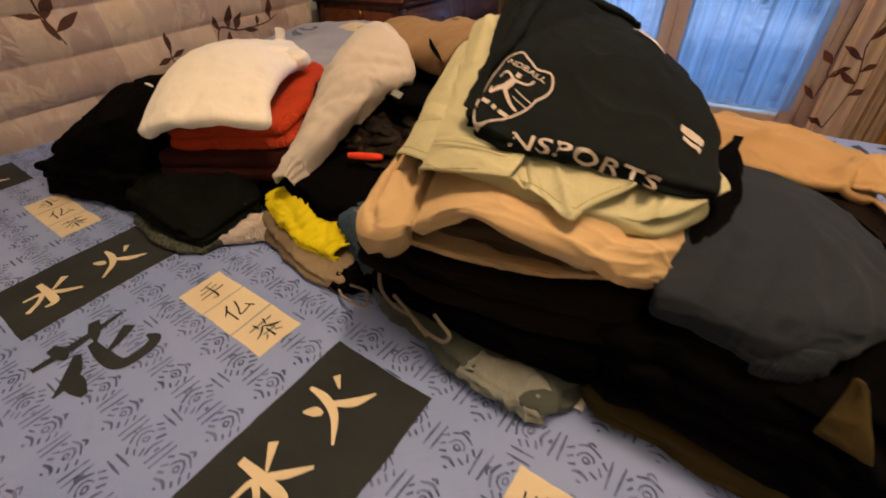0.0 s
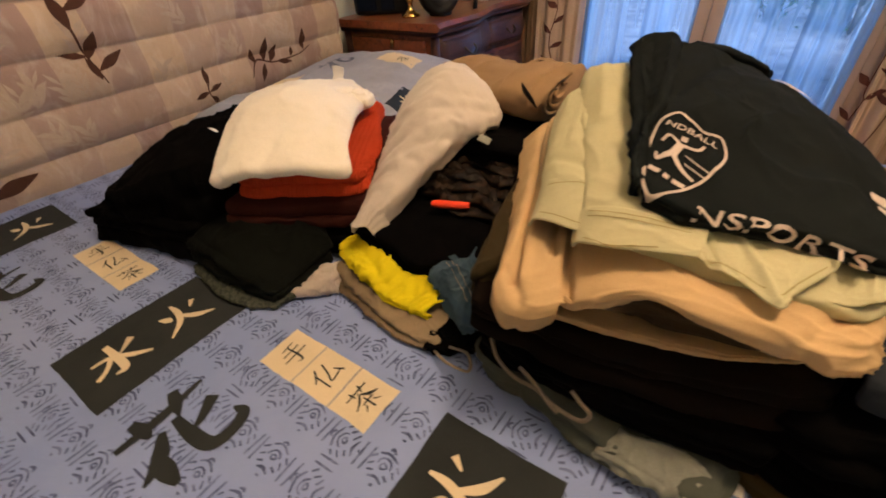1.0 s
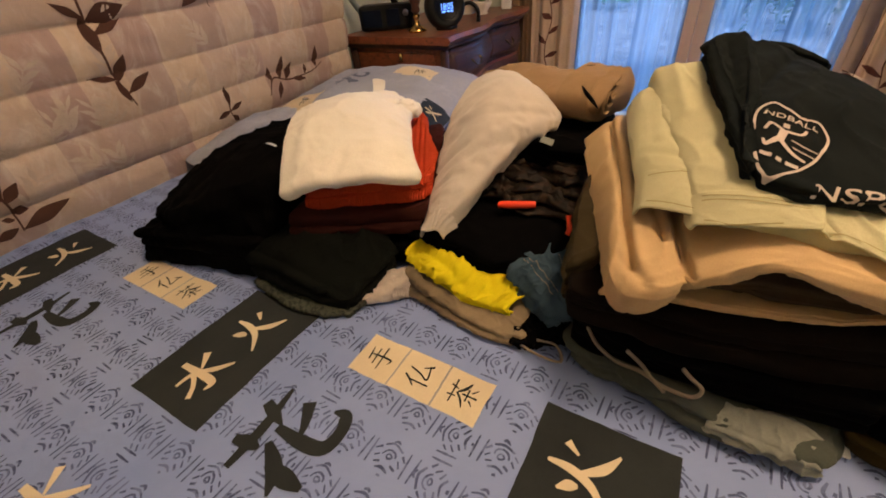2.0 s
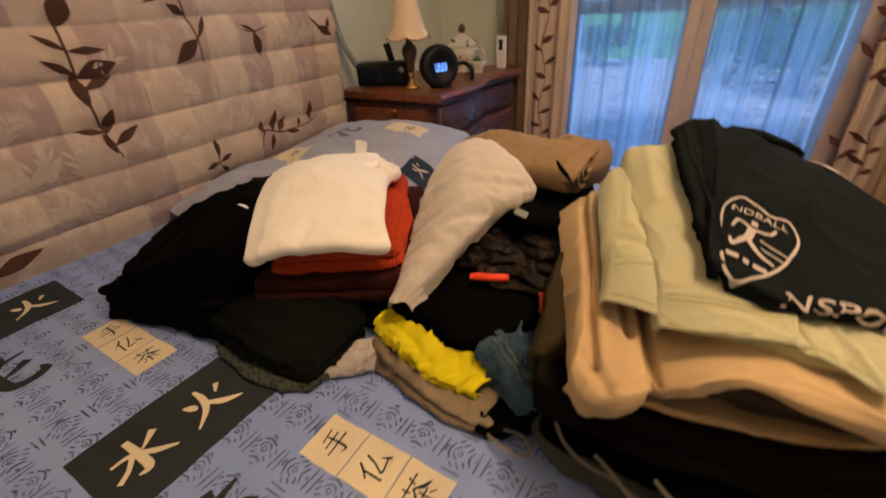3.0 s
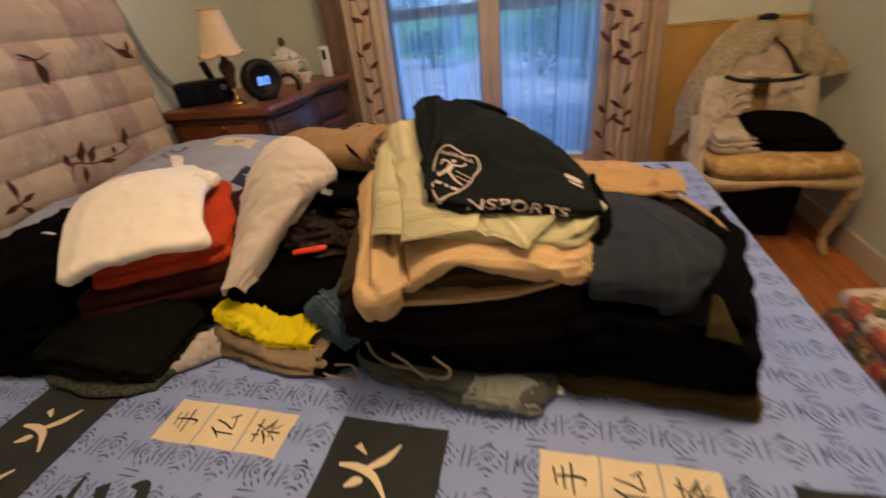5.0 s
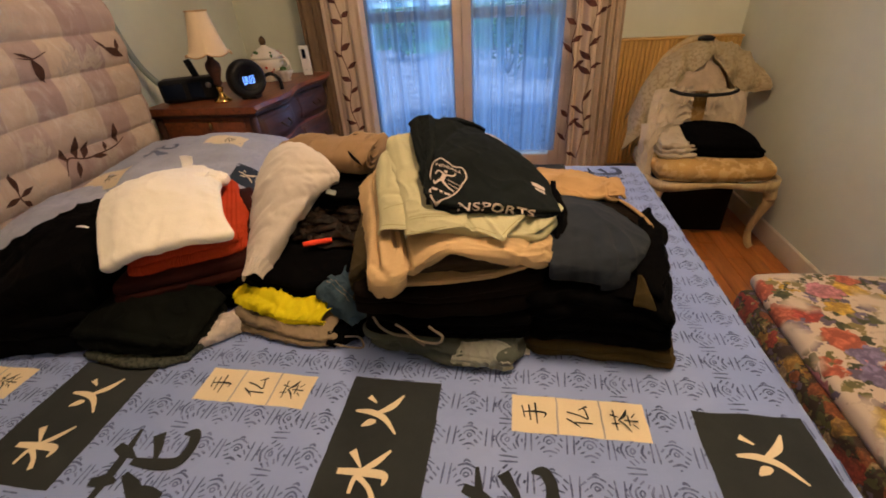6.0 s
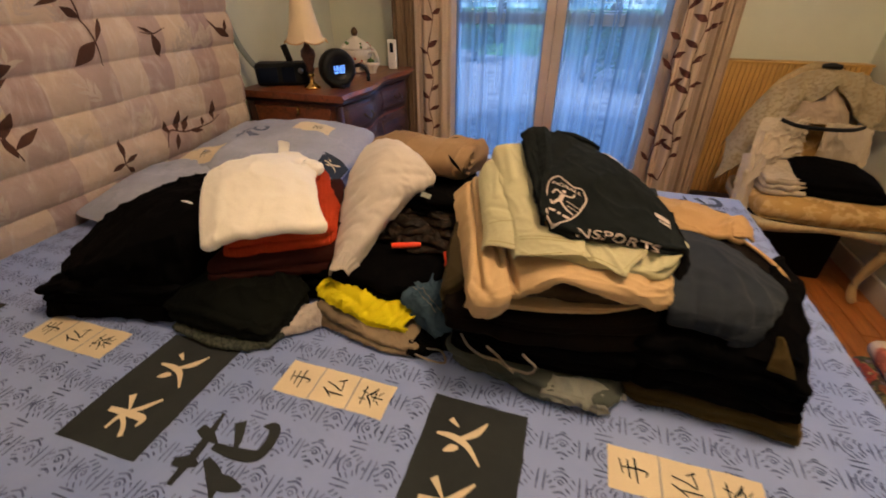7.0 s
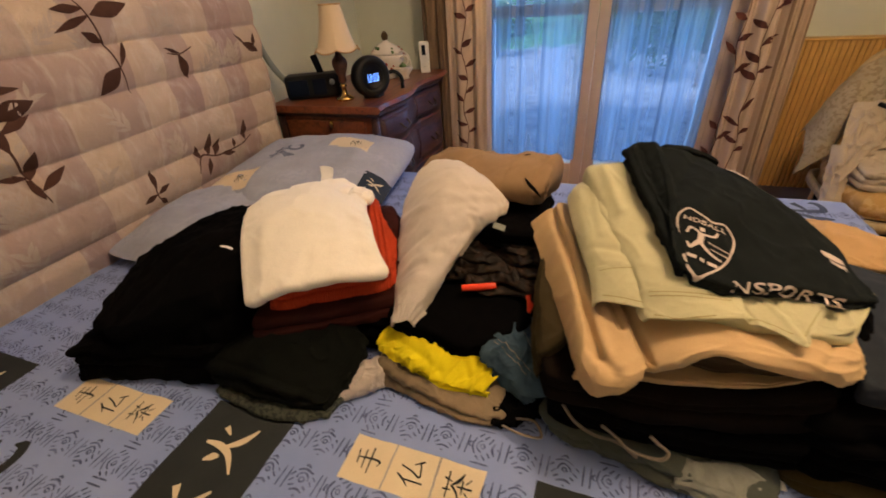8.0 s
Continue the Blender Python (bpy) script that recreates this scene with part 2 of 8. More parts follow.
def sheer_mat():
    m, ns, ls, b = material("sheer_voile", 0.8)
    ns.remove(b)
    out = ns["Material Output"]
    tr = ns.new("ShaderNodeBsdfTransparent")
    tl = ns.new("ShaderNodeBsdfTranslucent")
    tl.inputs["Color"].default_value = (0.42, 0.66, 0.95, 1)
    df = ns.new("ShaderNodeBsdfDiffuse")
    df.inputs["Color"].default_value = (0.42, 0.58, 0.82, 1)
    a = ns.new("ShaderNodeMixShader")
    a.inputs[0].default_value = 0.45
    ls.new(tl.outputs[0], a.inputs[1])
    ls.new(df.outputs[0], a.inputs[2])
    n = node(ns, "ShaderNodeTexNoise", Scale=6.0, Detail=2.0, Distortion=0.1)
    ls.new(coords(ns, ls, (2.2, 1, 0.06)), n.inputs["Vector"])
    mr = node(ns, "ShaderNodeMapRange")
    ls.new(n.outputs["Fac"], mr.inputs["Value"])
    for key, val in (("From Min", 0.32), ("From Max", 0.70), ("To Min", 0.18), ("To Max", 0.50)):
        mr.inputs[key].default_value = val
    # Random upright streaks tint the cloth darker, painting the shade of overlapping folds.
    fold_shade = node(ns, "ShaderNodeTexNoise", Scale=15.0, Detail=1.0)
    ls.new(coords(ns, ls, (2.2, 1, 0.03)), fold_shade.inputs["Vector"])
    shut = ramp(ns, ls, fold_shade.outputs["Fac"], [(0.62, (1, 1, 1)), (0.70, (0.52, 0.56, 0.66))])
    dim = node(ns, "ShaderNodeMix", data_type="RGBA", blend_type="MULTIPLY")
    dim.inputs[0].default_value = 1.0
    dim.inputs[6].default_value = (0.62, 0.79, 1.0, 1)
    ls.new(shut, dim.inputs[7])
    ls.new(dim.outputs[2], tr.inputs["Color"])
    mx = ns.new("ShaderNodeMixShader")
    ls.new(mr.outputs["Result"], mx.inputs[0])
    ls.new(tr.outputs[0], mx.inputs[1])
    ls.new(a.outputs[0], mx.inputs[2])
    ls.new(mx.outputs[0], out.inputs["Surface"])
    return m


def glass_mat():
    m, ns, ls, b = material("window_glass", 0.02)
    ns.remove(b)
    tr = ns.new("ShaderNodeBsdfTransparent")
    gl = ns.new("ShaderNodeBsdfGlossy")
    gl.inputs["Roughness"].default_value = 0.02
    fr = ns.new("ShaderNodeFresnel")
    mx = ns.new("ShaderNodeMixShader")
    ls.new(fr.outputs[0], mx.inputs[0])
    ls.new(tr.outputs[0], mx.inputs[1])
    ls.new(gl.outputs[0], mx.inputs[2])
    ls.new(mx.outputs[0], ns["Material Output"].inputs["Surface"])
    return m


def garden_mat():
    """Far evening trees, pale sky between them: glows by itself, painted dimmer towards the tops."""
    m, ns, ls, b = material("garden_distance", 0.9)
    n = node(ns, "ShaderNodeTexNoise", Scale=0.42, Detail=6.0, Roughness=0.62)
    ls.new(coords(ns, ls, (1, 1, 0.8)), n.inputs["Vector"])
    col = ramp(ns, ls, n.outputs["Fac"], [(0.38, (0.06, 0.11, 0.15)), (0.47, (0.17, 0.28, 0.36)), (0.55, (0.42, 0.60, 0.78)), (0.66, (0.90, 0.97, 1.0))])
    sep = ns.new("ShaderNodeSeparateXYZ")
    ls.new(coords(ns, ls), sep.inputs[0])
    top_dim = node(ns, "ShaderNodeMix", data_type="RGBA", blend_type="MULTIPLY")
    top_dim.inputs[0].default_value = 1.0
    ls.new(col, top_dim.inputs[6])
    ls.new(ramp(ns, ls, mathn(ns, ls, "MULTIPLY", sep.outputs["Z"], 0.05), [(0.12, (1, 1, 1)), (0.30, (0.34, 0.42, 0.55))]), top_dim.inputs[7])
    ls.new(top_dim.outputs[2], b.inputs["Emission Color"])
    # No lamp: the surface's own glow stands in for the outdoor light.
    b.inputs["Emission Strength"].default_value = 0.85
    ls.new(top_dim.outputs[2], b.inputs["Base Color"])
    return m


BED_A, BED_B = (0.215, 0.29, 0.57), (0.285, 0.36, 0.645)
M_BED = bedspread_mat()
M_BLACKPRINT = cloth_mat("print_black", (0.030, 0.034, 0.036), 0.1, 900, vary=0.2)
M_MOTIF = cloth_mat("print_blue_ink", (0.095, 0.118, 0.245), 0.1, 900, vary=0.5, spots=((0.155, 0.19, 0.37), 70.0))
M_CREAMPRINT = cloth_mat("print_cream", (0.74, 0.62, 0.44), 0.1, 900, vary=0.06)
M_BLUEBLACK = cloth_mat("print_blue_black", (0.03, 0.04, 0.06), 0.1, 900)
M_PILLOWINK = cloth_mat("print_washed_ink", (0.15, 0.17, 0.245), 0.1, 900, vary=0.5)
M_FADEDINK = cloth_mat("print_faded_ink", (0.07, 0.09, 0.16), 0.1, 900, vary=0.5)
M_CARDLINE = cloth_mat("print_card_line", (0.40, 0.38, 0.38), 0.1, 900)
M_QUILT = patchwork_mat("quilt_patchwork", 0.112, 0.103)
M_LEAFPALE = cloth_mat("print_pale_leaf", (0.50, 0.41, 0.345), 0.1, 900, vary=0.2)
M_LEAFRED = cloth_mat("print_red_brown_leaf", (0.115, 0.045, 0.036), 0.1, 900, vary=0.4)
M_LEAF = cloth_mat("print_brown_leaf", (0.075, 0.035, 0.025), 0.1, 900)
M_PILLOW = cloth_mat("pillow_cotton", (0.38, 0.40, 0.50), 0.15, 900, vary=0.15, spots=((0.345, 0.365, 0.465), 60.0))
M_WHITE = cloth_mat("white_fleece", (0.86, 0.80, 0.71), 0.5, 500, vary=0.05)
M_RED = cloth_mat("rust_red_knit", (0.50, 0.055, 0.018), 0.5, 500, knit=1.0, knit_scale=95)
M_MAROON = cloth_mat("maroon_wool", (0.034, 0.0075, 0.0060), 0.05, 500)
M_BLACK = cloth_mat("black_cotton", (0.0020, 0.0018, 0.0020), 0.0, 600, spec=0.04, rough=1.0)
M_BLACKKNIT = cloth_mat("black_knit", (0.0022, 0.0020, 0.0022), 0.01, 400, knit=0.6, spec=0.04, rough=1.0)
M_DKGREEN = cloth_mat("dark_green_wool", (0.0075, 0.0088, 0.0074), 0.06, 260, knit=0.8, spec=0.05, vary=0.5)
M_GREYGREEN = cloth_mat("grey_green_knit", (0.065, 0.072, 0.058), 0.3, 260, knit=0.8, spots=((0.025, 0.032, 0.028), 150.0))
M_GREIGE = cloth_mat("greige_jersey", (0.60, 0.53, 0.475), 0.3, 700, vary=0.08)
M_TANROLL = cloth_mat("brown_tan_cotton", (0.27, 0.17, 0.092), 0.2, 700, vary=0.15)
M_YELLOW = cloth_mat("yellow_jersey", (0.72, 0.60, 0.012), 0.1, 700, vary=0.08)
M_KHAKI = cloth_mat("khaki_ripstop", (0.23, 0.175, 0.115), 0.15, 500, vary=0.3)
M_SOCK = cloth_mat("pale_sock_knit", (0.70, 0.60, 0.53), 0.3, 300, knit=0.7)
M_DENIM = cloth_mat("blue_denim", (0.050, 0.085, 0.120), 0.15, 500, vary=0.45)
M_BROWNFOLD = cloth_mat("dark_brown_cotton", (0.008, 0.0048, 0.003), 0.0, 600, spec=0.2, rough=0.6, spots=((0.024, 0.013, 0.007), 60.0))
M_UMBER = cloth_mat("umber_cotton", (0.0085, 0.0056, 0.0042), 0.0, 600, spec=0.05)
M_OLIVEEDGE = cloth_mat("olive_canvas", (0.045, 0.033, 0.015), 0.2, 600)
M_TAN = cloth_mat("tan_chino", (0.54, 0.372, 0.200), 0.15, 800, vary=0.07)
# The tan chino again, darkened to carry the shade inside the fold.
M_TANIN = cloth_mat("tan_chino_inner_shade", (0.075, 0.050, 0.031), 0.15, 800, vary=0.15)
M_SAGE = cloth_mat("sage_cotton", (0.505, 0.475, 0.300), 0.12, 900, vary=0.07)
M_STITCH = cloth_mat("sage_thread", (0.30, 0.25, 0.11), 0.1, 900)
M_CHARCOAL = cloth_mat("charcoal_jersey", (0.0098, 0.0122, 0.0126), 0.03, 900, vary=0.2, spec=0.06)
M_PRINTPINK = cloth_mat("print_off_white", (0.60, 0.50, 0.45), 0.1, 900, vary=0.1)
M_GREYSWEAT = cloth_mat("grey_melange", (0.076, 0.086, 0.076), 0.1, 420, vary=0.3)
M_GREYLIGHT = cloth_mat("pale_grey_brushed", (0.25, 0.26, 0.235), 0.2, 420, vary=0.2)
M_SLATE = cloth_mat("slate_fleece", (0.024, 0.029, 0.038), 0.2, 500, vary=0.15)
M_OLIVE = cloth_mat("olive_fleece", (0.058, 0.040, 0.014), 0.05, 500)
M_CORD = cloth_mat("drawstring_cord", (0.24, 0.20, 0.165), 0.2, 900)
M_TANSHIRT = cloth_mat("tan_twill", (0.42, 0.26, 0.125), 0.2, 800, vary=0.12)
M_ORANGE = plain_mat("orange_plastic", (0.85, 0.06, 0.02), 0.35, vary=0.06)
M_TAG = plain_mat("satin_label", (0.86, 0.84, 0.82), 0.4, vary=0.06)
M_WALL = plain_mat("wall_paint", (0.60, 0.62, 0.52), 0.85, vary=0.05, scale=2.5, spec=0.25, bump=0.12, bump_scale=55.0)
M_CEIL = plain_mat("ceiling_paint", (0.72, 0.70, 0.66), 0.9, vary=0.03, spec=0.2)
M_WOODWHITE = plain_mat("cream_gloss_paint", (0.58, 0.46, 0.37), 0.4, vary=0.06)
M_BASE = plain_mat("baseboard_paint", (0.54, 0.48, 0.38), 0.5, vary=0.06)
M_PIPE = plain_mat("pale_green_trim", (0.42, 0.45, 0.36), 0.5, vary=0.08)
M_CABLE = plain_mat("grey_hose", (0.20, 0.23, 0.22), 0.5, vary=0.1)
M_MAHOG = wood_mat("mahogany", (0.060, 0.014, 0.007), (0.25, 0.068, 0.024), "y", 0.42, 0.3)
M_MAHOGDARK = wood_mat("mahogany_dark", (0.025, 0.008, 0.006), (0.085, 0.028, 0.016), "y", 0.5, 0.12)
M_BRASS = plain_mat("brass", (0.66, 0.42, 0.14), 0.25, 1.0, vary=0.15)
M_BRONZE = plain_mat("dark_bronze", (0.10, 0.06, 0.03), 0.4, 0.8, vary=0.2)
M_SHADE = cloth_mat("lampshade_silk", (0.70, 0.55, 0.38), 0.1, 800, vary=0.05)
M_TRIM = cloth_mat("lampshade_braid", (0.52, 0.33, 0.18), 0.1, 800)
M_PLASTIC = plain_mat("black_plastic", (0.006, 0.006, 0.007), 0.5, vary=0.2, spec=0.25)
M_SCREEN = plain_mat("dark_display", (0.004, 0.008, 0.02), 0.5, vary=0.2, spec=0.1)
M_DIGITS = glow_mat("blue_digits", (0.12, 0.32, 1.0), 2.2)
M_SILVER = plain_mat("silver_trim", (0.45, 0.45, 0.45), 0.3, 0.9)
M_CERAMIC = plain_mat("white_porcelain", (0.70, 0.64, 0.56), 0.15, vary=0.05, coat=0.5)
M_PETAL = plain_mat("painted_petal", (0.45, 0.10, 0.07), 0.25, vary=0.3, coat=0.4)
M_GREENP = plain_mat("painted_leaf", (0.10, 0.18, 0.06), 0.25, vary=0.3, coat=0.4)
M_CURTAIN = cloth_mat("curtain_linen", (0.60, 0.47, 0.36), 0.15, 600, vary=0.08)
M_CURTAINDK = cloth_mat("curtain_border", (0.20, 0.135, 0.085), 0.15, 600, vary=0.12)
M_CURTAINMID = cloth_mat("curtain_border_pale", (0.46, 0.34, 0.235), 0.15, 600, vary=0.12)
M_SHEER = sheer_mat()
M_GLASS = glass_mat()
M_GARDEN = garden_mat()
M_RAD = plain_mat("radiator_enamel", (0.54, 0.31, 0.085), 0.45, vary=0.06)
M_CHAIRWOOD = wood_mat("cream_painted_beech", (0.30, 0.20, 0.09), (0.52, 0.38, 0.19), "z", 0.45, 0.2)
M_DAMASK = cloth_mat("gold_damask", (0.46, 0.28, 0.10), 0.25, 500, vary=0.3, spots=((0.55, 0.37, 0.17), 30.0))
M_THROW = cloth_mat("patterned_throw", (0.37, 0.30, 0.19), 0.25, 400, vary=0.3, spots=((0.28, 0.215, 0.125), 70.0))
M_SHIRTW = cloth_mat("ivory_cotton", (0.47, 0.385, 0.285), 0.2, 700, vary=0.15)
M_KNITB = cloth_mat("beige_wool", (0.52, 0.40, 0.29), 0.3, 400, knit=0.6)
LEAF_GREENS = [(0.07, 0.075, 0.025), (0.12, 0.11, 0.04), (0.04, 0.045, 0.02), (0.20, 0.16, 0.06), (0.10, 0.08, 0.12)]
M_FLORAL = floral_mat("floral_cotton", (0.54, 0.43, 0.33), [(0.42, 0.07, 0.05), (0.58, 0.38, 0.05), (0.50, 0.20, 0.24), (0.50, 0.13, 0.07), (0.20, 0.17, 0.30), (0.56, 0.34, 0.36), (0.60, 0.44, 0.10)], LEAF_GREENS, 13, 0.62)
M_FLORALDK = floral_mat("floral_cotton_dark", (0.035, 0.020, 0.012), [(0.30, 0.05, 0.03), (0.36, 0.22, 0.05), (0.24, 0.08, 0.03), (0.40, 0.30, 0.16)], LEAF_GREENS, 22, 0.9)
M_FLOOR = wood_mat("oak_parquet", (0.26, 0.072, 0.012), (0.48, 0.155, 0.030), "y", 0.35, 0.4, random_tint=True)
M_SUBFLOOR = plain_mat("floor_joint", (0.05, 0.025, 0.012), 0.8)
M_TEAL = plain_mat("teal_board", (0.10, 0.17, 0.14), 0.6, vary=0.15)
M_GRASS = plain_mat("lawn", (0.06, 0.11, 0.035), 0.9, vary=0.4, scale=3.0)


def ground_mat():
    """Pale gravel in front of the door, lawn further out, with a ragged border between them."""
    m, ns, ls, b = material("gravel_and_lawn", 0.95, 0, 0, 0.1)
    v = coords(ns, ls)
    sep = ns.new("ShaderNodeSeparateXYZ")
    ls.new(v, sep.inputs[0])
    n = node(ns, "ShaderNodeTexNoise", Scale=0.9, Detail=4.0, Roughness=0.6)
    ls.new(v, n.inputs["Vector"])
    far = mathn(ns, ls, "ADD", mathn(ns, ls, "SUBTRACT", sep.outputs["Y"], 7.2), mathn(ns, ls, "MULTIPLY", mathn(ns, ls, "SUBTRACT", n.outputs["Fac"], 0.5), 6.0))
    f = node(ns, "ShaderNodeTexNoise", Scale=4.0, Detail=7.0, Roughness=0.7)
    ls.new(v, f.inputs["Vector"])
    gravel = ramp(ns, ls, f.outputs["Fac"], [(0.36, (0.38, 0.36, 0.40)), (0.52, (0.66, 0.62, 0.67)), (0.66, (0.84, 0.80, 0.83))])
    lawn = ramp(ns, ls, f.outputs["Fac"], [(0.35, (0.13, 0.32, 0.12)), (0.7, (0.32, 0.60, 0.24))])
    mx = node(ns, "ShaderNodeMix", data_type="RGBA")
    ls.new(ramp(ns, ls, far, [(0.35, (0, 0, 0)), (0.65, (1, 1, 1))]), mx.inputs[0])
    ls.new(gravel, mx.inputs[6])
    ls.new(lawn, mx.inputs[7])
    ls.new(mx.outputs[2], b.inputs["Base Color"])
    return m


M_GARDENGROUND = ground_mat()
M_BULB = glow_mat("opal_bulb", (1.0, 0.72, 0.42), 6.0)
M_BARK = plain_mat("dark_bark", (0.16, 0.15, 0.14), 0.9, vary=0.3, scale=20)


# ---------------------------------------------------------------- builders
def base_of(points):
    lo = [min(p[i] for p in points) for i in range(3)]
    hi = [max(p[i] for p in points) for i in range(3)]
    return Vector(((lo[0] + hi[0]) / 2, (lo[1] + hi[1]) / 2, lo[2]))


def thing(name, at, label="", category="", group="", kind=""):
    ob = new(name)
    ob.location = at
    ob.empty_display_size = 0.05
    return tagged(ob, label, category, group, kind)


def root_of(ob):
    at = Vector((0, 0, 0))
    while ob:
        at += ob.location
        ob = ob.parent
    return at


def part(name, bm, mat, parent=None, label="", smooth=True):
    """Links one mesh, made in world coordinates, under a thing or part (or as a thing of its own, at its base)."""
    if isinstance(bm, bmesh.types.BMesh):
        me = bpy.data.meshes.new(name)
        bm.to_mesh(me)
        bm.free()
    else:
        me = bm
    at = root_of(parent) if parent else base_of([v.co for v in me.vertices])
    me.transform(Matrix.Translation(-at))
    if smooth:
        me.polygons.foreach_set("use_smooth", [True] * len(me.polygons))
    me.materials.append(mat)
    ob = new(name, me)
    if parent:
        ob.parent = parent
    else:
        ob.location = at
    if label:
        ob["label"] = label
    return ob


def mesh_of(verts, faces, name="mesh"):
    me = bpy.data.meshes.new(name)
    me.from_pydata([tuple(v) for v in verts], [], faces)
    me.update()
    return me


def box_bm(x0, x1, y0, y1, z0, z1, bevel=0.004, seg=2):
    bm = bmesh.new()
    bmesh.ops.create_cube(bm, size=1)
    for v in bm.verts:
        v.co = Vector(((x0 + x1) / 2 + v.co.x * (x1 - x0), (y0 + y1) / 2 + v.co.y * (y1 - y0), (z0 + z1) / 2 + v.co.z * (z1 - z0)))
    if bevel:
        bmesh.ops.bevel(bm, geom=bm.edges[:], offset=bevel, segments=seg, affect="EDGES", profile=0.6)
    return bm


def lathe_bm(profile, at, n=32, squash=(1, 1), wave=0.0, waves=0):
    """A turned form from (radius, height) pairs."""
    bm = bmesh.new()
    rings = []
    for r, h in profile:
        ring = []
        for i in range(n):
            a = 2 * math.pi * i / n
            k = r * (1 + wave * math.cos(waves * a))
            ring.append(bm.verts.new((at[0] + k * squash[0] * math.cos(a), at[1] + k * squash[1] * math.sin(a), at[2] + h)))
        rings.append(ring)
    for a, b in zip(rings, rings[1:]):
        for i in range(n):
            bm.faces.new((a[i], a[(i + 1) % n], b[(i + 1) % n], b[i]))
    bm.faces.new(rings[0][::-1])
    bm.faces.new(rings[-1])
    return bm


def spline(points, n, closed=False):
    """Catmull-Rom through rows of numbers."""
    p = np.array(points, float)
    k = len(p)
    out = []
    spans = k if closed else k - 1
    for i in range(n):
        s = i / n * spans if closed else i / (n - 1) * spans
        j = min(int(s), spans - 1)
        f = s - j
        idx = [(j + o) % k if closed else min(max(j + o, 0), k - 1) for o in (-1, 0, 1, 2)]
        a, b, c, d = p[idx]
        out.append(0.5 * (2 * b + (c - a) * f + (2 * a - 5 * b + 4 * c - d) * f * f + (3 * b - a - 3 * c + d) * f ** 3))
    return np.array(out)


def tube_mesh(points, radius, n=10, steps=40, flat=1.0):
    """A cord, strap or leg along a spline; points are (x, y, z) or (x, y, z, radius)."""
    rows = [tuple(p) if len(p) == 4 else (*p, radius) for p in points]
    s = spline(rows, steps)
    verts, faces = [], []
    for i in range(steps):
        a, b = s[max(i - 1, 0)][:3], s[min(i + 1, steps - 1)][:3]
        t = Vector(b - a).normalized()
        side = t.cross(Vector((0, 0, 1)))
        side = side.normalized() if side.length > 1e-4 else Vector((1, 0, 0))
        up = side.cross(t)
        for k in range(n):
            q = 2 * math.pi * k / n
            verts.append(Vector(s[i][:3]) + float(s[i][3]) * (side * math.cos(q) + up * math.sin(q) * flat))
    for i in range(steps - 1):
        for k in range(n):
            faces.append((i * n + k, i * n + (k + 1) % n, (i + 1) * n + (k + 1) % n, (i + 1) * n + k))
    faces.append(tuple(range(n))[::-1])
    faces.append(tuple(range((steps - 1) * n, steps * n)))
    return mesh_of(verts, faces)


def fbm(x, y, z):
    return noise.noise((x, y, z)) + 0.5 * noise.noise((2.1 * x + 3, 2.1 * y, 2.1 * z)) + 0.25 * noise.noise((4.3 * x, 4.3 * y + 7, 4.3 * z))


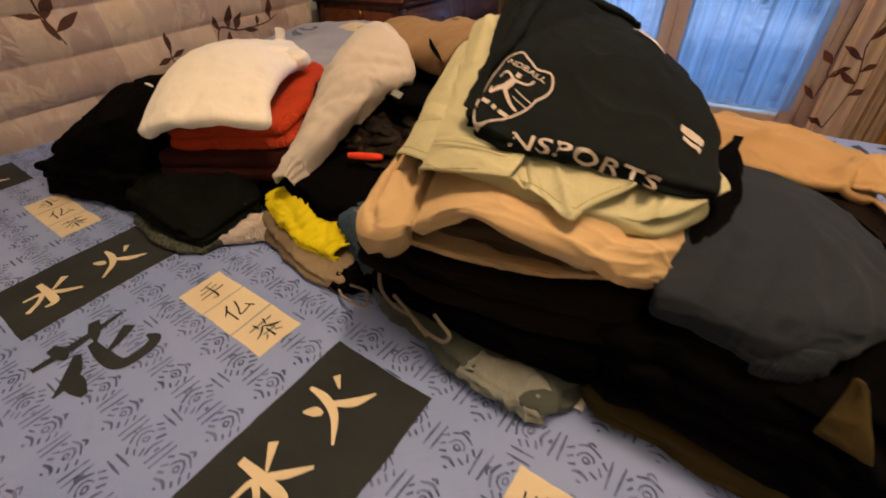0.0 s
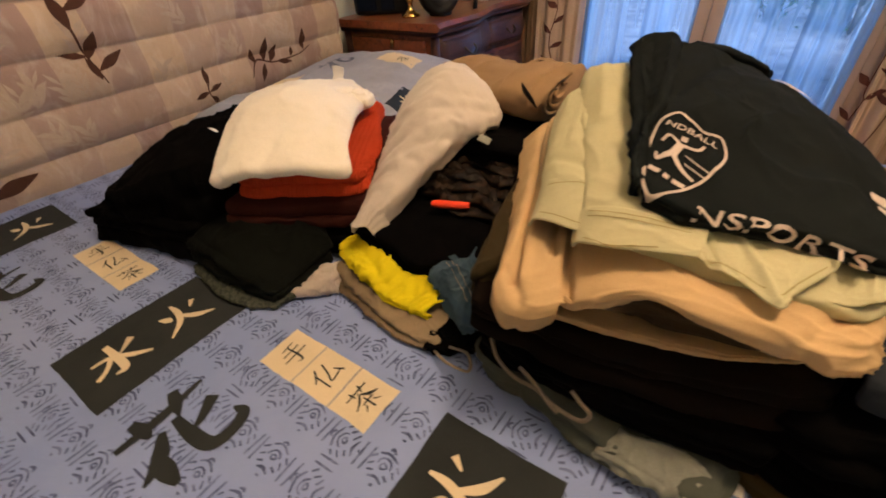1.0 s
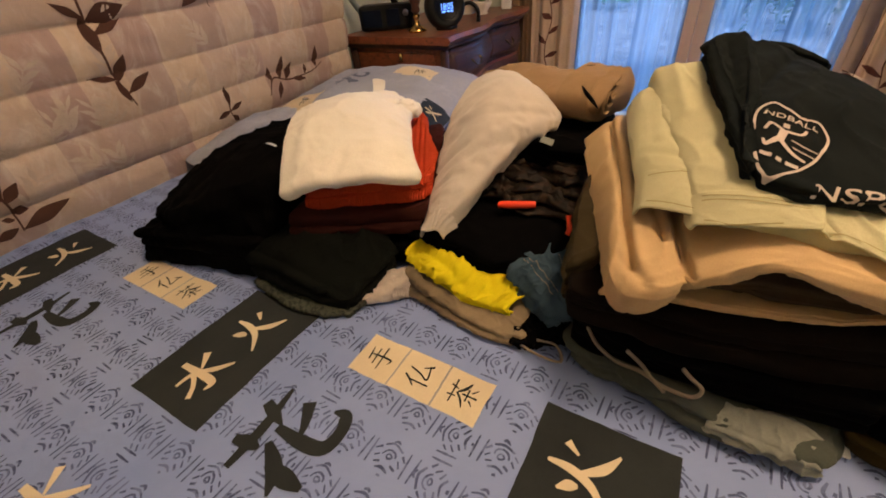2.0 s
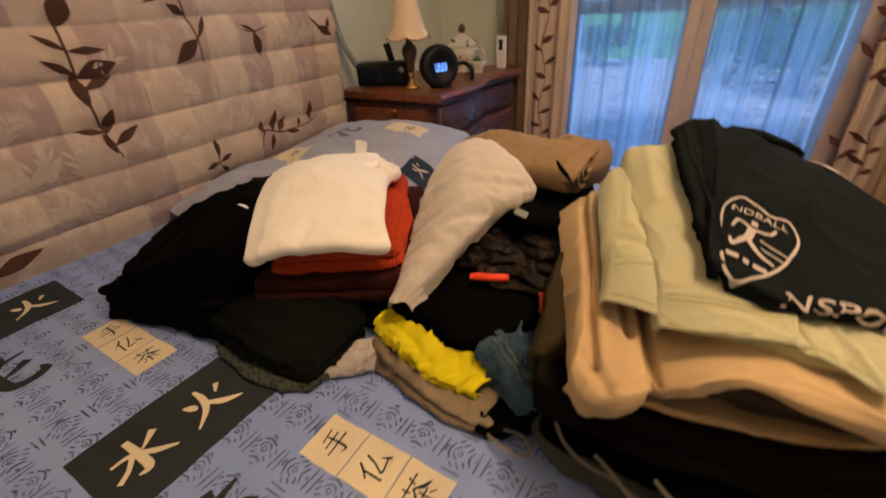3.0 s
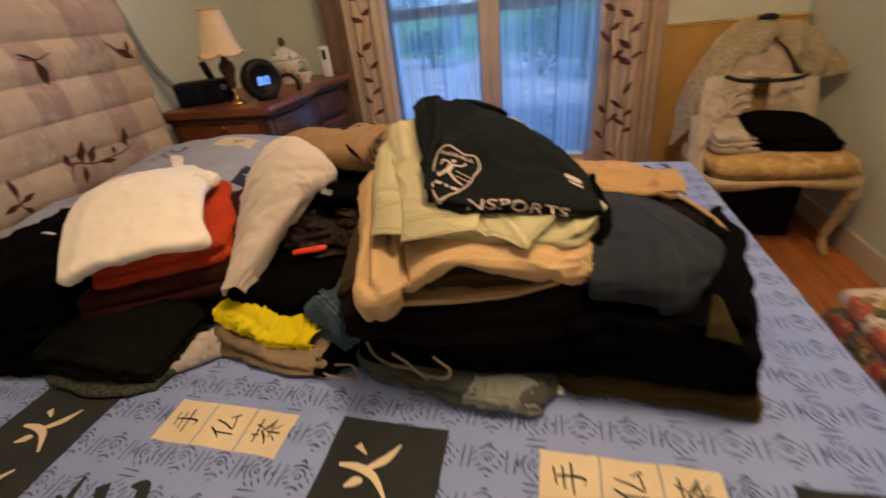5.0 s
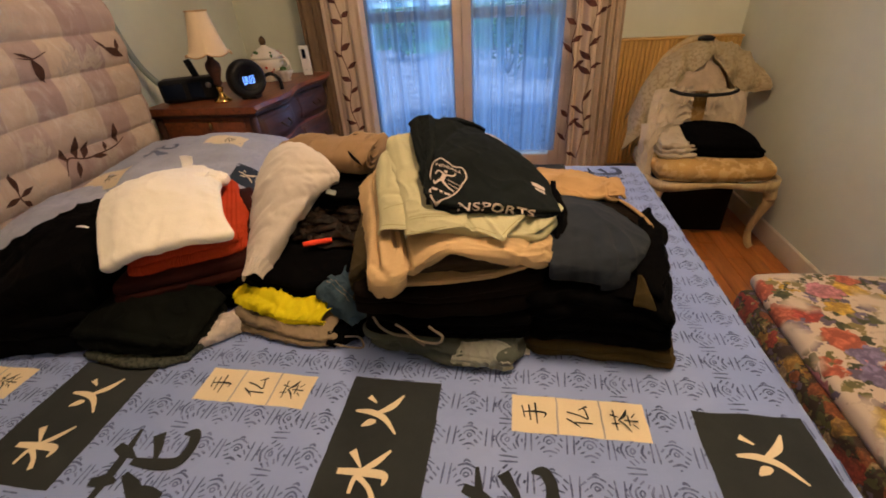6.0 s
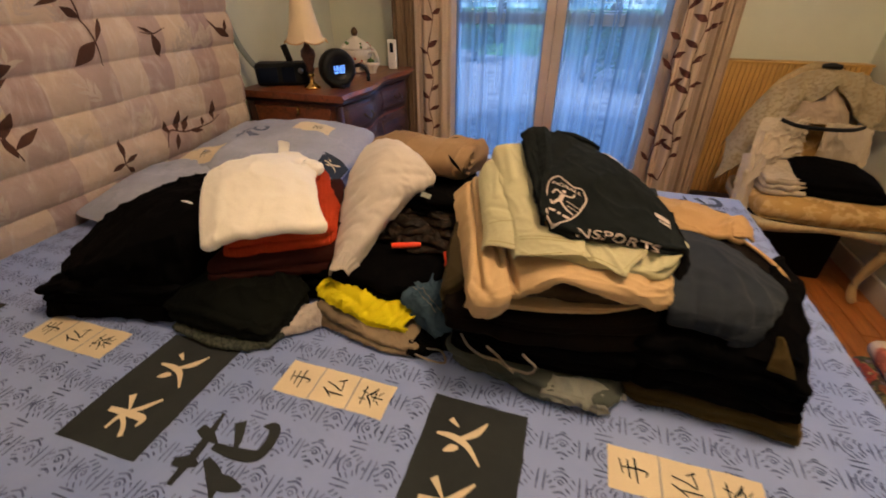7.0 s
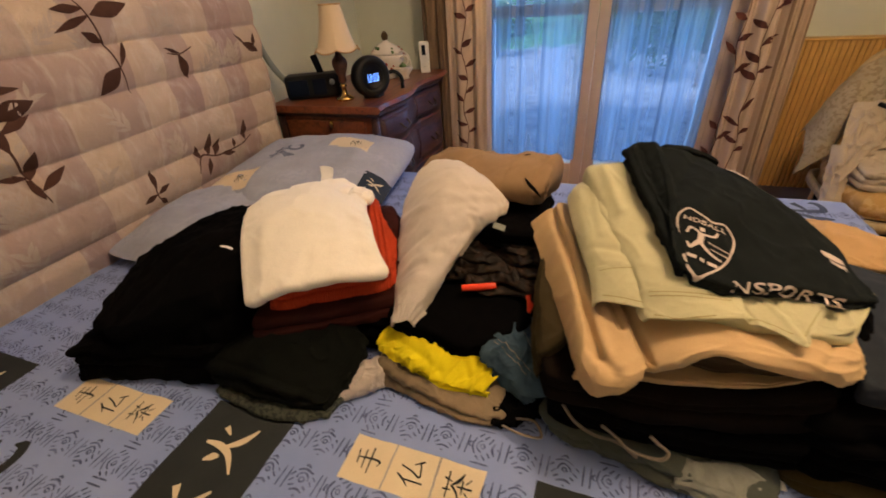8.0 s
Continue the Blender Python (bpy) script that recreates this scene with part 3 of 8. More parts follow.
def folded(outline, inner=(), layers=2, wrinkle=0.004, size=0.07, seed=0, stretch=(1.0, 1.0), radius=0.009, slip=0.006, n=190, sharp=0.5, crease=0.35, lines=(), ragged=0.0022):
    """A folded garment. outline: (x, y, top, underside) round it; inner: (x, y, top) heights within. layers: folds that show at its edge;
    slip: how far they stand out unevenly; wrinkle, size and stretch: its creases; lines: (x0, y0, x1, y1, rise, width) pressed folds."""
    o = spline(outline, n, closed=True)
    if sharp:
        k = len(outline)
        straight = np.array([np.array(outline[int(i / n * k) % k]) * (1 - (i / n * k) % 1) + np.array(outline[(int(i / n * k) + 1) % k]) * ((i / n * k) % 1) for i in range(n)])
        o = o * (1 - sharp) + straight * sharp
    for i in range(n):
        o[i][0] += ragged * noise.noise((o[i][0] * 38, o[i][1] * 38, seed)) + 0.4 * ragged * noise.noise((o[i][0] * 110, o[i][1] * 110, seed))
        o[i][1] += ragged * noise.noise((o[i][0] * 38 + 9, o[i][1] * 38, seed)) + 0.4 * ragged * noise.noise((o[i][0] * 110 + 9, o[i][1] * 110, seed))
    c = o[:, :2].mean(0)
    pins = [(p[0], p[1], p[2]) for p in outline] + list(inner)
    px = np.array(pins)

    q = len(px)
    dist = np.sqrt(((px[:, None, :2] - px[None, :, :2]) ** 2).sum(-1))
    lhs = np.zeros((q + 3, q + 3))
    lhs[:q, :q] = (dist * 10) ** 3 + 0.02 * np.eye(q)
    lhs[:q, q:] = np.c_[np.ones(q), px[:, :2]]
    lhs[q:, :q] = lhs[:q, q:].T
    coef = np.linalg.solve(lhs, np.r_[px[:, 2], 0, 0, 0])
    low, high = px[:, 2].min() - 0.01, px[:, 2].max() + 0.01

    def top_at(x, y):
        r = np.sqrt((px[:, 0] - x) ** 2 + (px[:, 1] - y) ** 2) * 10
        return min(high, max(low, float(coef[:q] @ r ** 3 + coef[q] + coef[q + 1] * x + coef[q + 2] * y)))

    nxt, prv = np.roll(o, -1, 0), np.roll(o, 1, 0)
    tan = (nxt - prv)[:, :2]
    area = 0.5 * np.sum(o[:, 0] * nxt[:, 1] - nxt[:, 0] * o[:, 1])
    nor = np.stack([tan[:, 1], -tan[:, 0]], 1) * (1 if area > 0 else -1)
    nor /= np.linalg.norm(nor, axis=1, keepdims=True) + 1e-9
    nor = sum(np.roll(nor, s, 0) * (6 - abs(s)) for s in range(-5, 6))
    nor /= np.linalg.norm(nor, axis=1, keepdims=True) + 1e-9
    sx, sy = stretch

    def wr(x, y, z):
        a = fbm(x / size * sx + seed * 3.7, y / size * sy, z / size + seed)
        r = 1 - abs(noise.noise((x / size * 0.7 * sx + seed, y / size * 0.7 * sy + 9, z / size)))
        s = noise.noise((x / size * 2.6 * sx, y / size * 2.6 * sy + seed, z / size * 2.6))
        k = 1 - abs(noise.noise((x / size * 1.7 * sy + seed + 4, y / size * 1.7 * sx, z / size)))
        fold = 0.0
        for x0, y0, x1, y1, rise, wide in lines:
            ux, uy = x1 - x0, y1 - y0
            t = min(1.0, max(0.0, ((x - x0) * ux + (y - y0) * uy) / (ux * ux + uy * uy)))
            gap = math.hypot(x - x0 - ux * t, y - y0 - uy * t) / wide
            fold += rise * math.exp(-gap * gap)
        live = 0.35 + 0.9 * max(0.0, 0.5 + noise.noise((x / size * 0.35 + seed, y / size * 0.35, 3.0)))
        return fold + wrinkle * (0.42 * a + live * crease * (1.3 * (r ** 9 - 0.15) + 1.0 * (k ** 10 - 0.12)) + 0.14 * s)

    verts, faces = [], []
    ri, rs, rb = 32, max(10, 7 * layers), 5
    for k in range(ri):
        f = (k + 0.5) / ri
        rho = 1 - (1 - f) ** 1.5
        for i in range(n):
            thick = o[i][2] - o[i][3]
            rad = min(radius, thick * 0.5)
            edge = o[i][:2] - nor[i] * rad
            x, y = c + (edge - c) * rho
            w = rho ** 14
            z = top_at(x, y) * (1 - w) + o[i][2] * w
            verts.append((x, y, z + wr(x, y, z) * (1 - 0.4 * w)))
    for k in range(rs):
        w = (k + 0.5) / rs
        for i in range(n):
            thick = o[i][2] - o[i][3]
            rad = min(radius, thick * 0.5)
            round_ = rad * (math.sin(math.pi * w) ** 0.38 - 1)
            lay = int(w * layers)
            inlay = abs(math.sin(math.pi * (w * layers))) ** 0.45
            a = 2 * math.pi * i / n
            out = round_ * (1.0 if layers < 2 else 0.3) + slip * noise.noise((1.6 * math.cos(a) + seed, 1.6 * math.sin(a), lay * 5.3))
            if layers > 1:
                out -= min(0.011, thick / layers * 0.5) * (1 - inlay)
                out += 0.4 * slip * noise.noise((o[i][0] * 30, o[i][1] * 30, lay * 2.7 + seed))
            x, y = o[i][:2] + nor[i] * out
            z = o[i][2] - thick * w
            d = wr(x, y, z * 1.5)
            verts.append((x + nor[i][0] * d, y + nor[i][1] * d, z + slip * 0.5 * noise.noise((3 * math.cos(a), 3 * math.sin(a) + seed, lay * 3.1)) * math.sin(math.pi * w)))
    for k in range(rb):
        rho = 0.96 * (1 - k / rb) ** 1.0 + 0.02
        for i in range(n):
            x, y = c + (o[i][:2] - nor[i] * 0.006 - c) * rho
            verts.append((x, y, o[i][3] * rho + float(o[:, 3].mean()) * (1 - rho)))
    rows = ri + rs + rb
    for k in range(rows - 1):
        for i in range(n):
            a, b = k * n + i, k * n + (i + 1) % n
            faces.append((a, a + n, b + n, b) if area > 0 else (a, b, b + n, a + n))
    first, last = tuple(range(n)), tuple(range((rows - 1) * n, rows * n))
    faces.append(first if area > 0 else first[::-1])
    faces.append(last[::-1] if area > 0 else last)
    return mesh_of(verts, faces)


def cloth(grid, thick=0.003, nu=56, nv=56, wrinkle=0.002, size=0.05, seed=0, stretch=(1.0, 1.0), crease=0.6, layers=1, lines=(), ribs=0):
    """Cloth over a cage of rows of (x, y, z): wrinkled, with a rounded edge of the given thickness, or several layers at its edge.
    lines: (x0, y0, x1, y1, rise, width) pressed folds; ribs: knitted ribs across it."""
    rows = [spline(r, nu) for r in grid]
    g = np.stack([spline([r[i] for r in rows], nv) for i in range(nu)], 1)
    du, dv = np.gradient(g, axis=1), np.gradient(g, axis=0)
    nrm = np.cross(du, dv)
    nrm /= np.linalg.norm(nrm, axis=2, keepdims=True) + 1e-12
    if nrm[:, :, 2].mean() < 0:
        nrm = -nrm
    lu = np.linalg.norm(np.diff(g[nv // 2], axis=0), axis=1).sum()
    lv = np.linalg.norm(np.diff(g[:, nu // 2], axis=0), axis=1).sum()
    top = g.copy()
    for j in range(nv):
        for i in range(nu):
            x, y, z = g[j, i]
            a, c = i / (nu - 1) * lu / size * stretch[0] + seed * 3.1, j / (nv - 1) * lv / size * stretch[1]
            soft = fbm(a, c, seed)
            r = 1 - abs(noise.noise((a * 0.8 + 0.5 * soft, c * 0.8 + 4, seed + 0.5)))
            k = 1 - abs(noise.noise((a * 1.9, c * 1.9 + 0.6 * soft, seed + 7.5)))
            live = 0.3 + 1.1 * max(0.0, 0.5 + noise.noise((a * 0.4, c * 0.4, seed + 3.0)))
            d = wrinkle * (0.45 * soft + live * crease * (1.4 * (r ** 8 - 0.16) + 0.8 * (k ** 10 - 0.1)))
            for x0, y0, x1, y1, rise, wide in lines:
                ux, uy = x1 - x0, y1 - y0
                t = min(1.0, max(0.0, ((x - x0) * ux + (y - y0) * uy) / (ux * ux + uy * uy)))
                d += rise * math.exp(-(math.hypot(x - x0 - ux * t, y - y0 - uy * t) / wide) ** 2)
            if ribs:
                d += 0.0011 * math.sin(2 * math.pi * ribs * i / (nu - 1))
            top[j, i] += nrm[j, i] * d
    verts = [tuple(p) for p in top.reshape(-1, 3)]
    faces = [(j * nu + i, j * nu + i + 1, (j + 1) * nu + i + 1, (j + 1) * nu + i) for j in range(nv - 1) for i in range(nu - 1)]
    loop = [(0, i) for i in range(nu)] + [(j, nu - 1) for j in range(1, nv)] + [(nv - 1, i) for i in range(nu - 2, -1, -1)] + [(j, 0) for j in range(nv - 2, 0, -1)]
    m = len(loop)
    lp = np.array([top[q] for q in loop])
    ln = np.array([nrm[q] for q in loop])
    tan = np.roll(lp, -3, 0) - np.roll(lp, 3, 0)
    out = np.cross(tan, ln)
    out /= np.linalg.norm(out, axis=1, keepdims=True) + 1e-12
    mid = top.reshape(-1, 3).mean(0)
    if ((lp - mid) * out).sum() < 0:
        out = -out
    prev = [j * nu + i for j, i in loop]
    steps = 4 if thick < 0.006 else 8 * layers
    for s in range(1, steps):
        th = math.pi * s / steps
        groove = 1.0 if layers < 2 else 0.45 + 0.55 * abs(math.sin(th * layers / 1.0)) ** 0.5
        k0 = len(verts)
        for q in range(m):
            w = thick * 0.5 * math.sin(th) ** 0.7 * groove * (1 + (0.5 * noise.noise((q * 0.05, s // 8 * 4.0, seed)) if layers > 1 else 0))
            verts.append(tuple(lp[q] + out[q] * w - ln[q] * thick * 0.5 * (1 - math.cos(th))))
        cur = list(range(k0, k0 + m))
        faces += [(prev[q], prev[(q + 1) % m], cur[(q + 1) % m], cur[q]) for q in range(m)]
        prev = cur
    k0 = len(verts)
    low = top - nrm * thick
    verts += [tuple(p) for p in low.reshape(-1, 3)]
    faces += [(k0 + j * nu + i, k0 + (j + 1) * nu + i, k0 + (j + 1) * nu + i + 1, k0 + j * nu + i + 1) for j in range(nv - 1) for i in range(nu - 1)]
    cur = [k0 + j * nu + i for j, i in loop]
    faces += [(prev[q], prev[(q + 1) % m], cur[(q + 1) % m], cur[q]) for q in range(m)]
    me = mesh_of(verts, faces)
    bm = bmesh.new()
    bm.from_mesh(me)
    bmesh.ops.recalc_face_normals(bm, faces=bm.faces[:])
    bm.to_mesh(me)
    bm.free()
    return me


def ribbon(points, closed=False, steps=None):
    """A brush stroke in the plane: (x, y, width) along it. Returns verts and faces."""
    steps = steps or max(8, 6 * len(points))
    s = spline(points, steps, closed)
    verts, faces = [], []
    for i in range(steps):
        if closed:
            a, b = s[(i - 1) % steps], s[(i + 1) % steps]
        else:
            a, b = s[max(i - 1, 0)], s[min(i + 1, steps - 1)]
        t = np.array([b[0] - a[0], b[1] - a[1]])
        t /= np.hypot(*t) + 1e-9
        side = np.array([-t[1], t[0]]) * max(s[i][2], 0.0) / 2
        verts += [tuple(s[i][:2] + side), tuple(s[i][:2]), tuple(s[i][:2] - side)]
    for i in range(steps if closed else steps - 1):
        j = (i + 1) % steps
        for k in (0, 1):
            faces.append((3 * i + k, 3 * i + k + 1, 3 * j + k + 1, 3 * j + k))
    return verts, faces


def strokes_mesh(strokes, place):
    verts, faces = [], []
    for st in strokes:
        closed = st[0] == "closed"
        v, f = ribbon(st[1:] if closed else st, closed)
        k = len(verts)
        verts += [place(*p) for p in v]
        faces += [tuple(q + k for q in g) for g in f]
    return mesh_of(verts, faces)


def drape(me, origin, along, up, lift=0.0014):
    """Lays plane coordinates on a mesh: origin, and the world vectors of one unit across and one unit up."""
    tree = BVHTree.FromPolygons([v.co.copy() for v in me.vertices], [tuple(p.vertices) for p in me.polygons])
    o, a, b = Vector(origin), Vector(along), Vector(up)
    nrm = a.cross(b).normalized()

    def place(x, y):
        p = o + a * x + b * y
        hit, hn, _, _ = tree.ray_cast(p + nrm * 0.12, -nrm, 0.3)
        return tuple(hit + hn * lift) if hit is not None else tuple(p)

    return place


def text_mesh(body, place, size=1.0, spacing=1.0):
    cu = bpy.data.curves.new("lettering", "FONT")
    cu.body, cu.size, cu.resolution_u, cu.space_character, cu.offset = body, size, 3, spacing, 0.012 * size
    ob = bpy.data.objects.new("lettering", cu)
    scene.collection.objects.link(ob)
    me = bpy.data.meshes.new_from_object(ob.evaluated_get(bpy.context.evaluated_depsgraph_get()))
    bpy.data.objects.remove(ob)
    for v in me.vertices:
        v.co = place(v.co.x, v.co.y)
    return me


KANJI = {
    "fire": [[(0.50, 0.98, 0.05), (0.50, 0.66, 0.11), (0.38, 0.34, 0.10), (0.06, 0.04, 0.03)], [(0.50, 0.50, 0.07), (0.70, 0.24, 0.12), (0.98, 0.06, 0.03)],
             [(0.16, 0.76, 0.03), (0.26, 0.62, 0.13), (0.30, 0.50, 0.05)], [(0.88, 0.80, 0.10), (0.74, 0.60, 0.03)]],
    "water": [[(0.48, 1.0, 0.09), (0.50, 0.55, 0.12), (0.48, 0.12, 0.12), (0.30, 0.10, 0.03)], [(0.10, 0.66, 0.05), (0.40, 0.62, 0.08), (0.26, 0.36, 0.07), (0.04, 0.20, 0.08)],
              [(0.90, 0.84, 0.12), (0.58, 0.58, 0.03)], [(0.54, 0.56, 0.05), (0.70, 0.34, 0.10), (0.98, 0.10, 0.04)]],
    "flower": [[(0.02, 0.80, 0.05), (0.5, 0.80, 0.08), (0.98, 0.86, 0.03)], [(0.26, 0.98, 0.06), (0.30, 0.80, 0.10), (0.30, 0.66, 0.03)], [(0.72, 1.0, 0.07), (0.66, 0.82, 0.09), (0.60, 0.64, 0.02)],
               [(0.40, 0.62, 0.05), (0.24, 0.36, 0.11), (0.02, 0.22, 0.02)], [(0.24, 0.44, 0.06), (0.22, 0.20, 0.12), (0.22, -0.02, 0.04)],
               [(0.94, 0.56, 0.10), (0.72, 0.42, 0.06), (0.56, 0.36, 0.02)], [(0.56, 0.66, 0.06), (0.56, 0.30, 0.10), (0.62, 0.06, 0.10), (0.84, 0.02, 0.09), (1.0, 0.10, 0.09), (0.98, 0.24, 0.02)]],
    "hand": [[(0.80, 0.96, 0.04), (0.28, 0.86, 0.04)], [(0.16, 0.64, 0.04), (0.84, 0.70, 0.05)], [(0.04, 0.40, 0.04), (0.96, 0.46, 0.06)], [(0.52, 0.92, 0.04), (0.56, 0.40, 0.07), (0.52, 0.08, 0.06), (0.34, 0.14, 0.02)]],
    "buddha": [[(0.36, 0.96, 0.05), (0.20, 0.70, 0.06), (0.02, 0.50, 0.02)], [(0.22, 0.68, 0.05), (0.22, 0.04, 0.05)], [(0.66, 0.92, 0.05), (0.54, 0.50, 0.05), (0.42, 0.18, 0.05), (0.90, 0.28, 0.04)], [(0.78, 0.48, 0.03), (0.96, 0.16, 0.07)]],
    "tea": [[(0.06, 0.82, 0.04), (0.94, 0.86, 0.05)], [(0.32, 0.98, 0.05), (0.34, 0.70, 0.04)], [(0.70, 0.98, 0.06), (0.62, 0.70, 0.03)], [(0.50, 0.72, 0.05), (0.30, 0.50, 0.06), (0.02, 0.34, 0.02)],
            [(0.50, 0.70, 0.04), (0.72, 0.48, 0.10), (0.98, 0.36, 0.03)], [(0.28, 0.34, 0.04), (0.74, 0.36, 0.05)], [(0.50, 0.52, 0.05), (0.50, 0.02, 0.06)], [(0.36, 0.24, 0.05), (0.20, 0.08, 0.02)], [(0.64, 0.24, 0.05), (0.84, 0.08, 0.02)]],
}
for nm, k in (("flower", 1.55), ("fire", 1.2), ("water", 1.25), ("hand", 1.15), ("tea", 1.2), ("buddha", 1.2)):
    KANJI[nm] = [[(x, y, w * k) for x, y, w in st] for st in KANJI[nm]]


# ---------------------------------------------------------------- room
X0, X1, Y0, Y1, ZC = -0.13, 2.76, -1.7, 2.62, 2.45
T = 0.22
tagged(part("floor_slab", box_bm(X0 - T, X1 + T, Y0 - T, Y1 + T, -0.14, -0.014, 0), M_SUBFLOOR, smooth=False), "dark joints and underlay below the parquet", "floor", kind="structure")
tagged(part("ceiling", box_bm(X0, X1, Y0, Y1, ZC, ZC + 0.1, 0), M_CEIL, smooth=False), "matt off-white painted ceiling", "ceiling", kind="structure")
tagged(part("wall_west", box_bm(X0 - T, X0, Y0, Y1 + T, -0.014, ZC + 0.1, 0), M_WALL, smooth=False), "pale grey-green painted wall behind the bed", "wall", kind="structure")
tagged(part("wall_east", box_bm(X1, X1 + T, Y0, Y1 + T, -0.014, ZC + 0.1, 0), M_WALL, smooth=False), "pale grey-green painted side wall", "wall", kind="structure")
tagged(part("wall_south", box_bm(X0 - T, X1 + T, Y0 - T, Y0, -0.014, ZC + 0.1, 0), M_WALL, smooth=False), "pale grey-green painted wall", "wall", kind="structure")
WX0, WX1, WZ1 = 0.60, 1.92, 2.12
bm = box_bm(X0, WX0, Y1, Y1 + T, -0.014, ZC + 0.1, 0)
for args in ((WX1, X1, Y1, Y1 + T, -0.014, ZC + 0.1, 0), (WX0, WX1, Y1, Y1 + T, WZ1, ZC + 0.1, 0)):
    extra = box_bm(*args)
    tmp = bpy.data.meshes.new("tmp")
    extra.to_mesh(tmp)
    extra.free()
    bm.from_mesh(tmp)
    bpy.data.meshes.remove(tmp)
tagged(part("wall_north", bm, M_WALL, smooth=False), "pale grey-green painted wall round the glazed door", "wall", kind="structure")
for nm, args in (("baseboard_north", (1.96, X1 - 0.016, Y1 - 0.016, Y1, 0, 0.09)), ("baseboard_east", (X1 - 0.016, X1, Y0, Y1, 0, 0.09))):
    tagged(part(nm, box_bm(*args, 0.004), M_BASE), "cream painted wooden baseboard", "baseboard", kind="structure")

# glazed double door: two leaves, each with stiles, rails, a crossbar and glass
door = thing("window_1", (1.26, Y1 + 0.05, 0.0), "cream painted glazed double door with crossbars", "window", kind="structure")
part("frame", box_bm(WX0, WX0 + 0.06, Y1 - 0.02, Y1 + 0.12, 0, WZ1), M_WOODWHITE, door)
part("frame", box_bm(WX1 - 0.06, WX1, Y1 - 0.02, Y1 + 0.12, 0, WZ1), M_WOODWHITE, door)
part("frame", box_bm(WX0 + 0.06, WX1 - 0.06, Y1 - 0.02, Y1 + 0.12, WZ1 - 0.06, WZ1), M_WOODWHITE, door)
for a, b in ((WX0 + 0.06, 1.259), (1.261, WX1 - 0.06)):
    leaf = part("leaf", box_bm(a, a + 0.065, Y1 - 0.04, Y1 + 0.015, 0.02, WZ1 - 0.062, 0.006), M_WOODWHITE, door)
    part("stile", box_bm(b - 0.065, b, Y1 - 0.04, Y1 + 0.015, 0.02, WZ1 - 0.062, 0.006), M_WOODWHITE, leaf)
    for z0, z1 in ((0.02, 0.16), (0.947, 1.007), (WZ1 - 0.14, WZ1 - 0.062)):
        part("rail", box_bm(a + 0.065, b - 0.065, Y1 - 0.036, Y1 + 0.01, z0, z1, 0.006), M_WOODWHITE, leaf)
    for z0, z1 in ((0.16, 0.947), (1.007, WZ1 - 0.14)):
        g = part("pane", box_bm(a + 0.062, b - 0.062, Y1 - 0.014, Y1 - 0.009, z0 - 0.003, z1 + 0.003, 0), M_GLASS, leaf, smooth=False)
        g.visible_shadow = False
    for z in (1.019, 1.058):
        part("curtain_wire", tube_mesh([(a + 0.05, Y1 - 0.046, z), ((a + b) / 2, Y1 - 0.046, z - 0.001), (b - 0.05, Y1 - 0.046, z)], 0.0035, 8, 12), M_TAG, leaf, "thin white curtain wire")


def hanging(x0, x1, y, z0, z1, depth, folds, seed, nx=150, nz=24, lean=0.0, gather=0.0, thick=0.002, hem=0.0):
    """Cloth that hangs in folds from a rail."""
    verts, faces = [], []
    for k in range(nz):
        t = k / (nz - 1)
        for i in range(nx):
            s = i / (nx - 1)
            ph = folds * 2 * math.pi * (s + 0.035 * noise.noise((s * 4 + seed, t * 0.6, 0)))
            d = depth * (0.75 + 0.5 * noise.noise((s * 5, seed, t))) * math.sin(ph) + depth * 0.4 * math.sin(2.3 * ph + seed)
            x = x0 + (x1 - x0) * s + gather * (t - 1) * (s - 0.5) * (x1 - x0) + lean * (1 - t) + 0.25 * depth * math.cos(ph)
            verts.append((x, y + d, z0 + (z1 - z0) * t + hem * noise.noise((s * 8, seed, 4)) * (1 - t)))
    nn = len(verts)
    verts += [(x, yy + thick, z) for x, yy, z in verts]
    for k in range(nz - 1):
        for i in range(nx - 1):
            a = k * nx + i
            faces.append((a, a + 1, a + nx + 1, a + nx))
            faces.append((nn + a, nn + a + nx, nn + a + nx + 1, nn + a + 1))
    for k in range(nz - 1):
        for i in (0, nx - 1):
            a = k * nx + i
            faces.append((a, a + nx, nn + a + nx, nn + a))
    for i in range(nx - 1):
        for k in (0, nz - 1):
            a = k * nx + i
            faces.append((a, a + 1, nn + a + 1, nn + a))
    return mesh_of(verts, faces)


def single_sheet(*a, **k):
    me = hanging(*a, **k)
    bm = bmesh.new()
    bm.from_mesh(me)
    half = len(bm.verts) // 2
    bm.verts.ensure_lookup_table()
    bmesh.ops.delete(bm, geom=bm.verts[half:], context="VERTS")
    return bm


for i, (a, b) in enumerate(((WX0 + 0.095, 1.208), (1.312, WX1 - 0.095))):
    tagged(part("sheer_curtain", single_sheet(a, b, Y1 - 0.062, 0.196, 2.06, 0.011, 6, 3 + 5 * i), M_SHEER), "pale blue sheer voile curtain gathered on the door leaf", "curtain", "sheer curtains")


def leaf_strokes(items):
    """Leaf-shaped blades: (x0, y0, x1, y1, width)."""
    out = []
    for x0, y0, x1, y1, w in items:
        f = lambda t: (x0 + (x1 - x0) * t, y0 + (y1 - y0) * t)
        out.append([(*f(0), 0.002), (*f(0.25), w * 0.7), (*f(0.5), w), (*f(0.8), w * 0.5), (*f(1), 0.0005)])
    return out


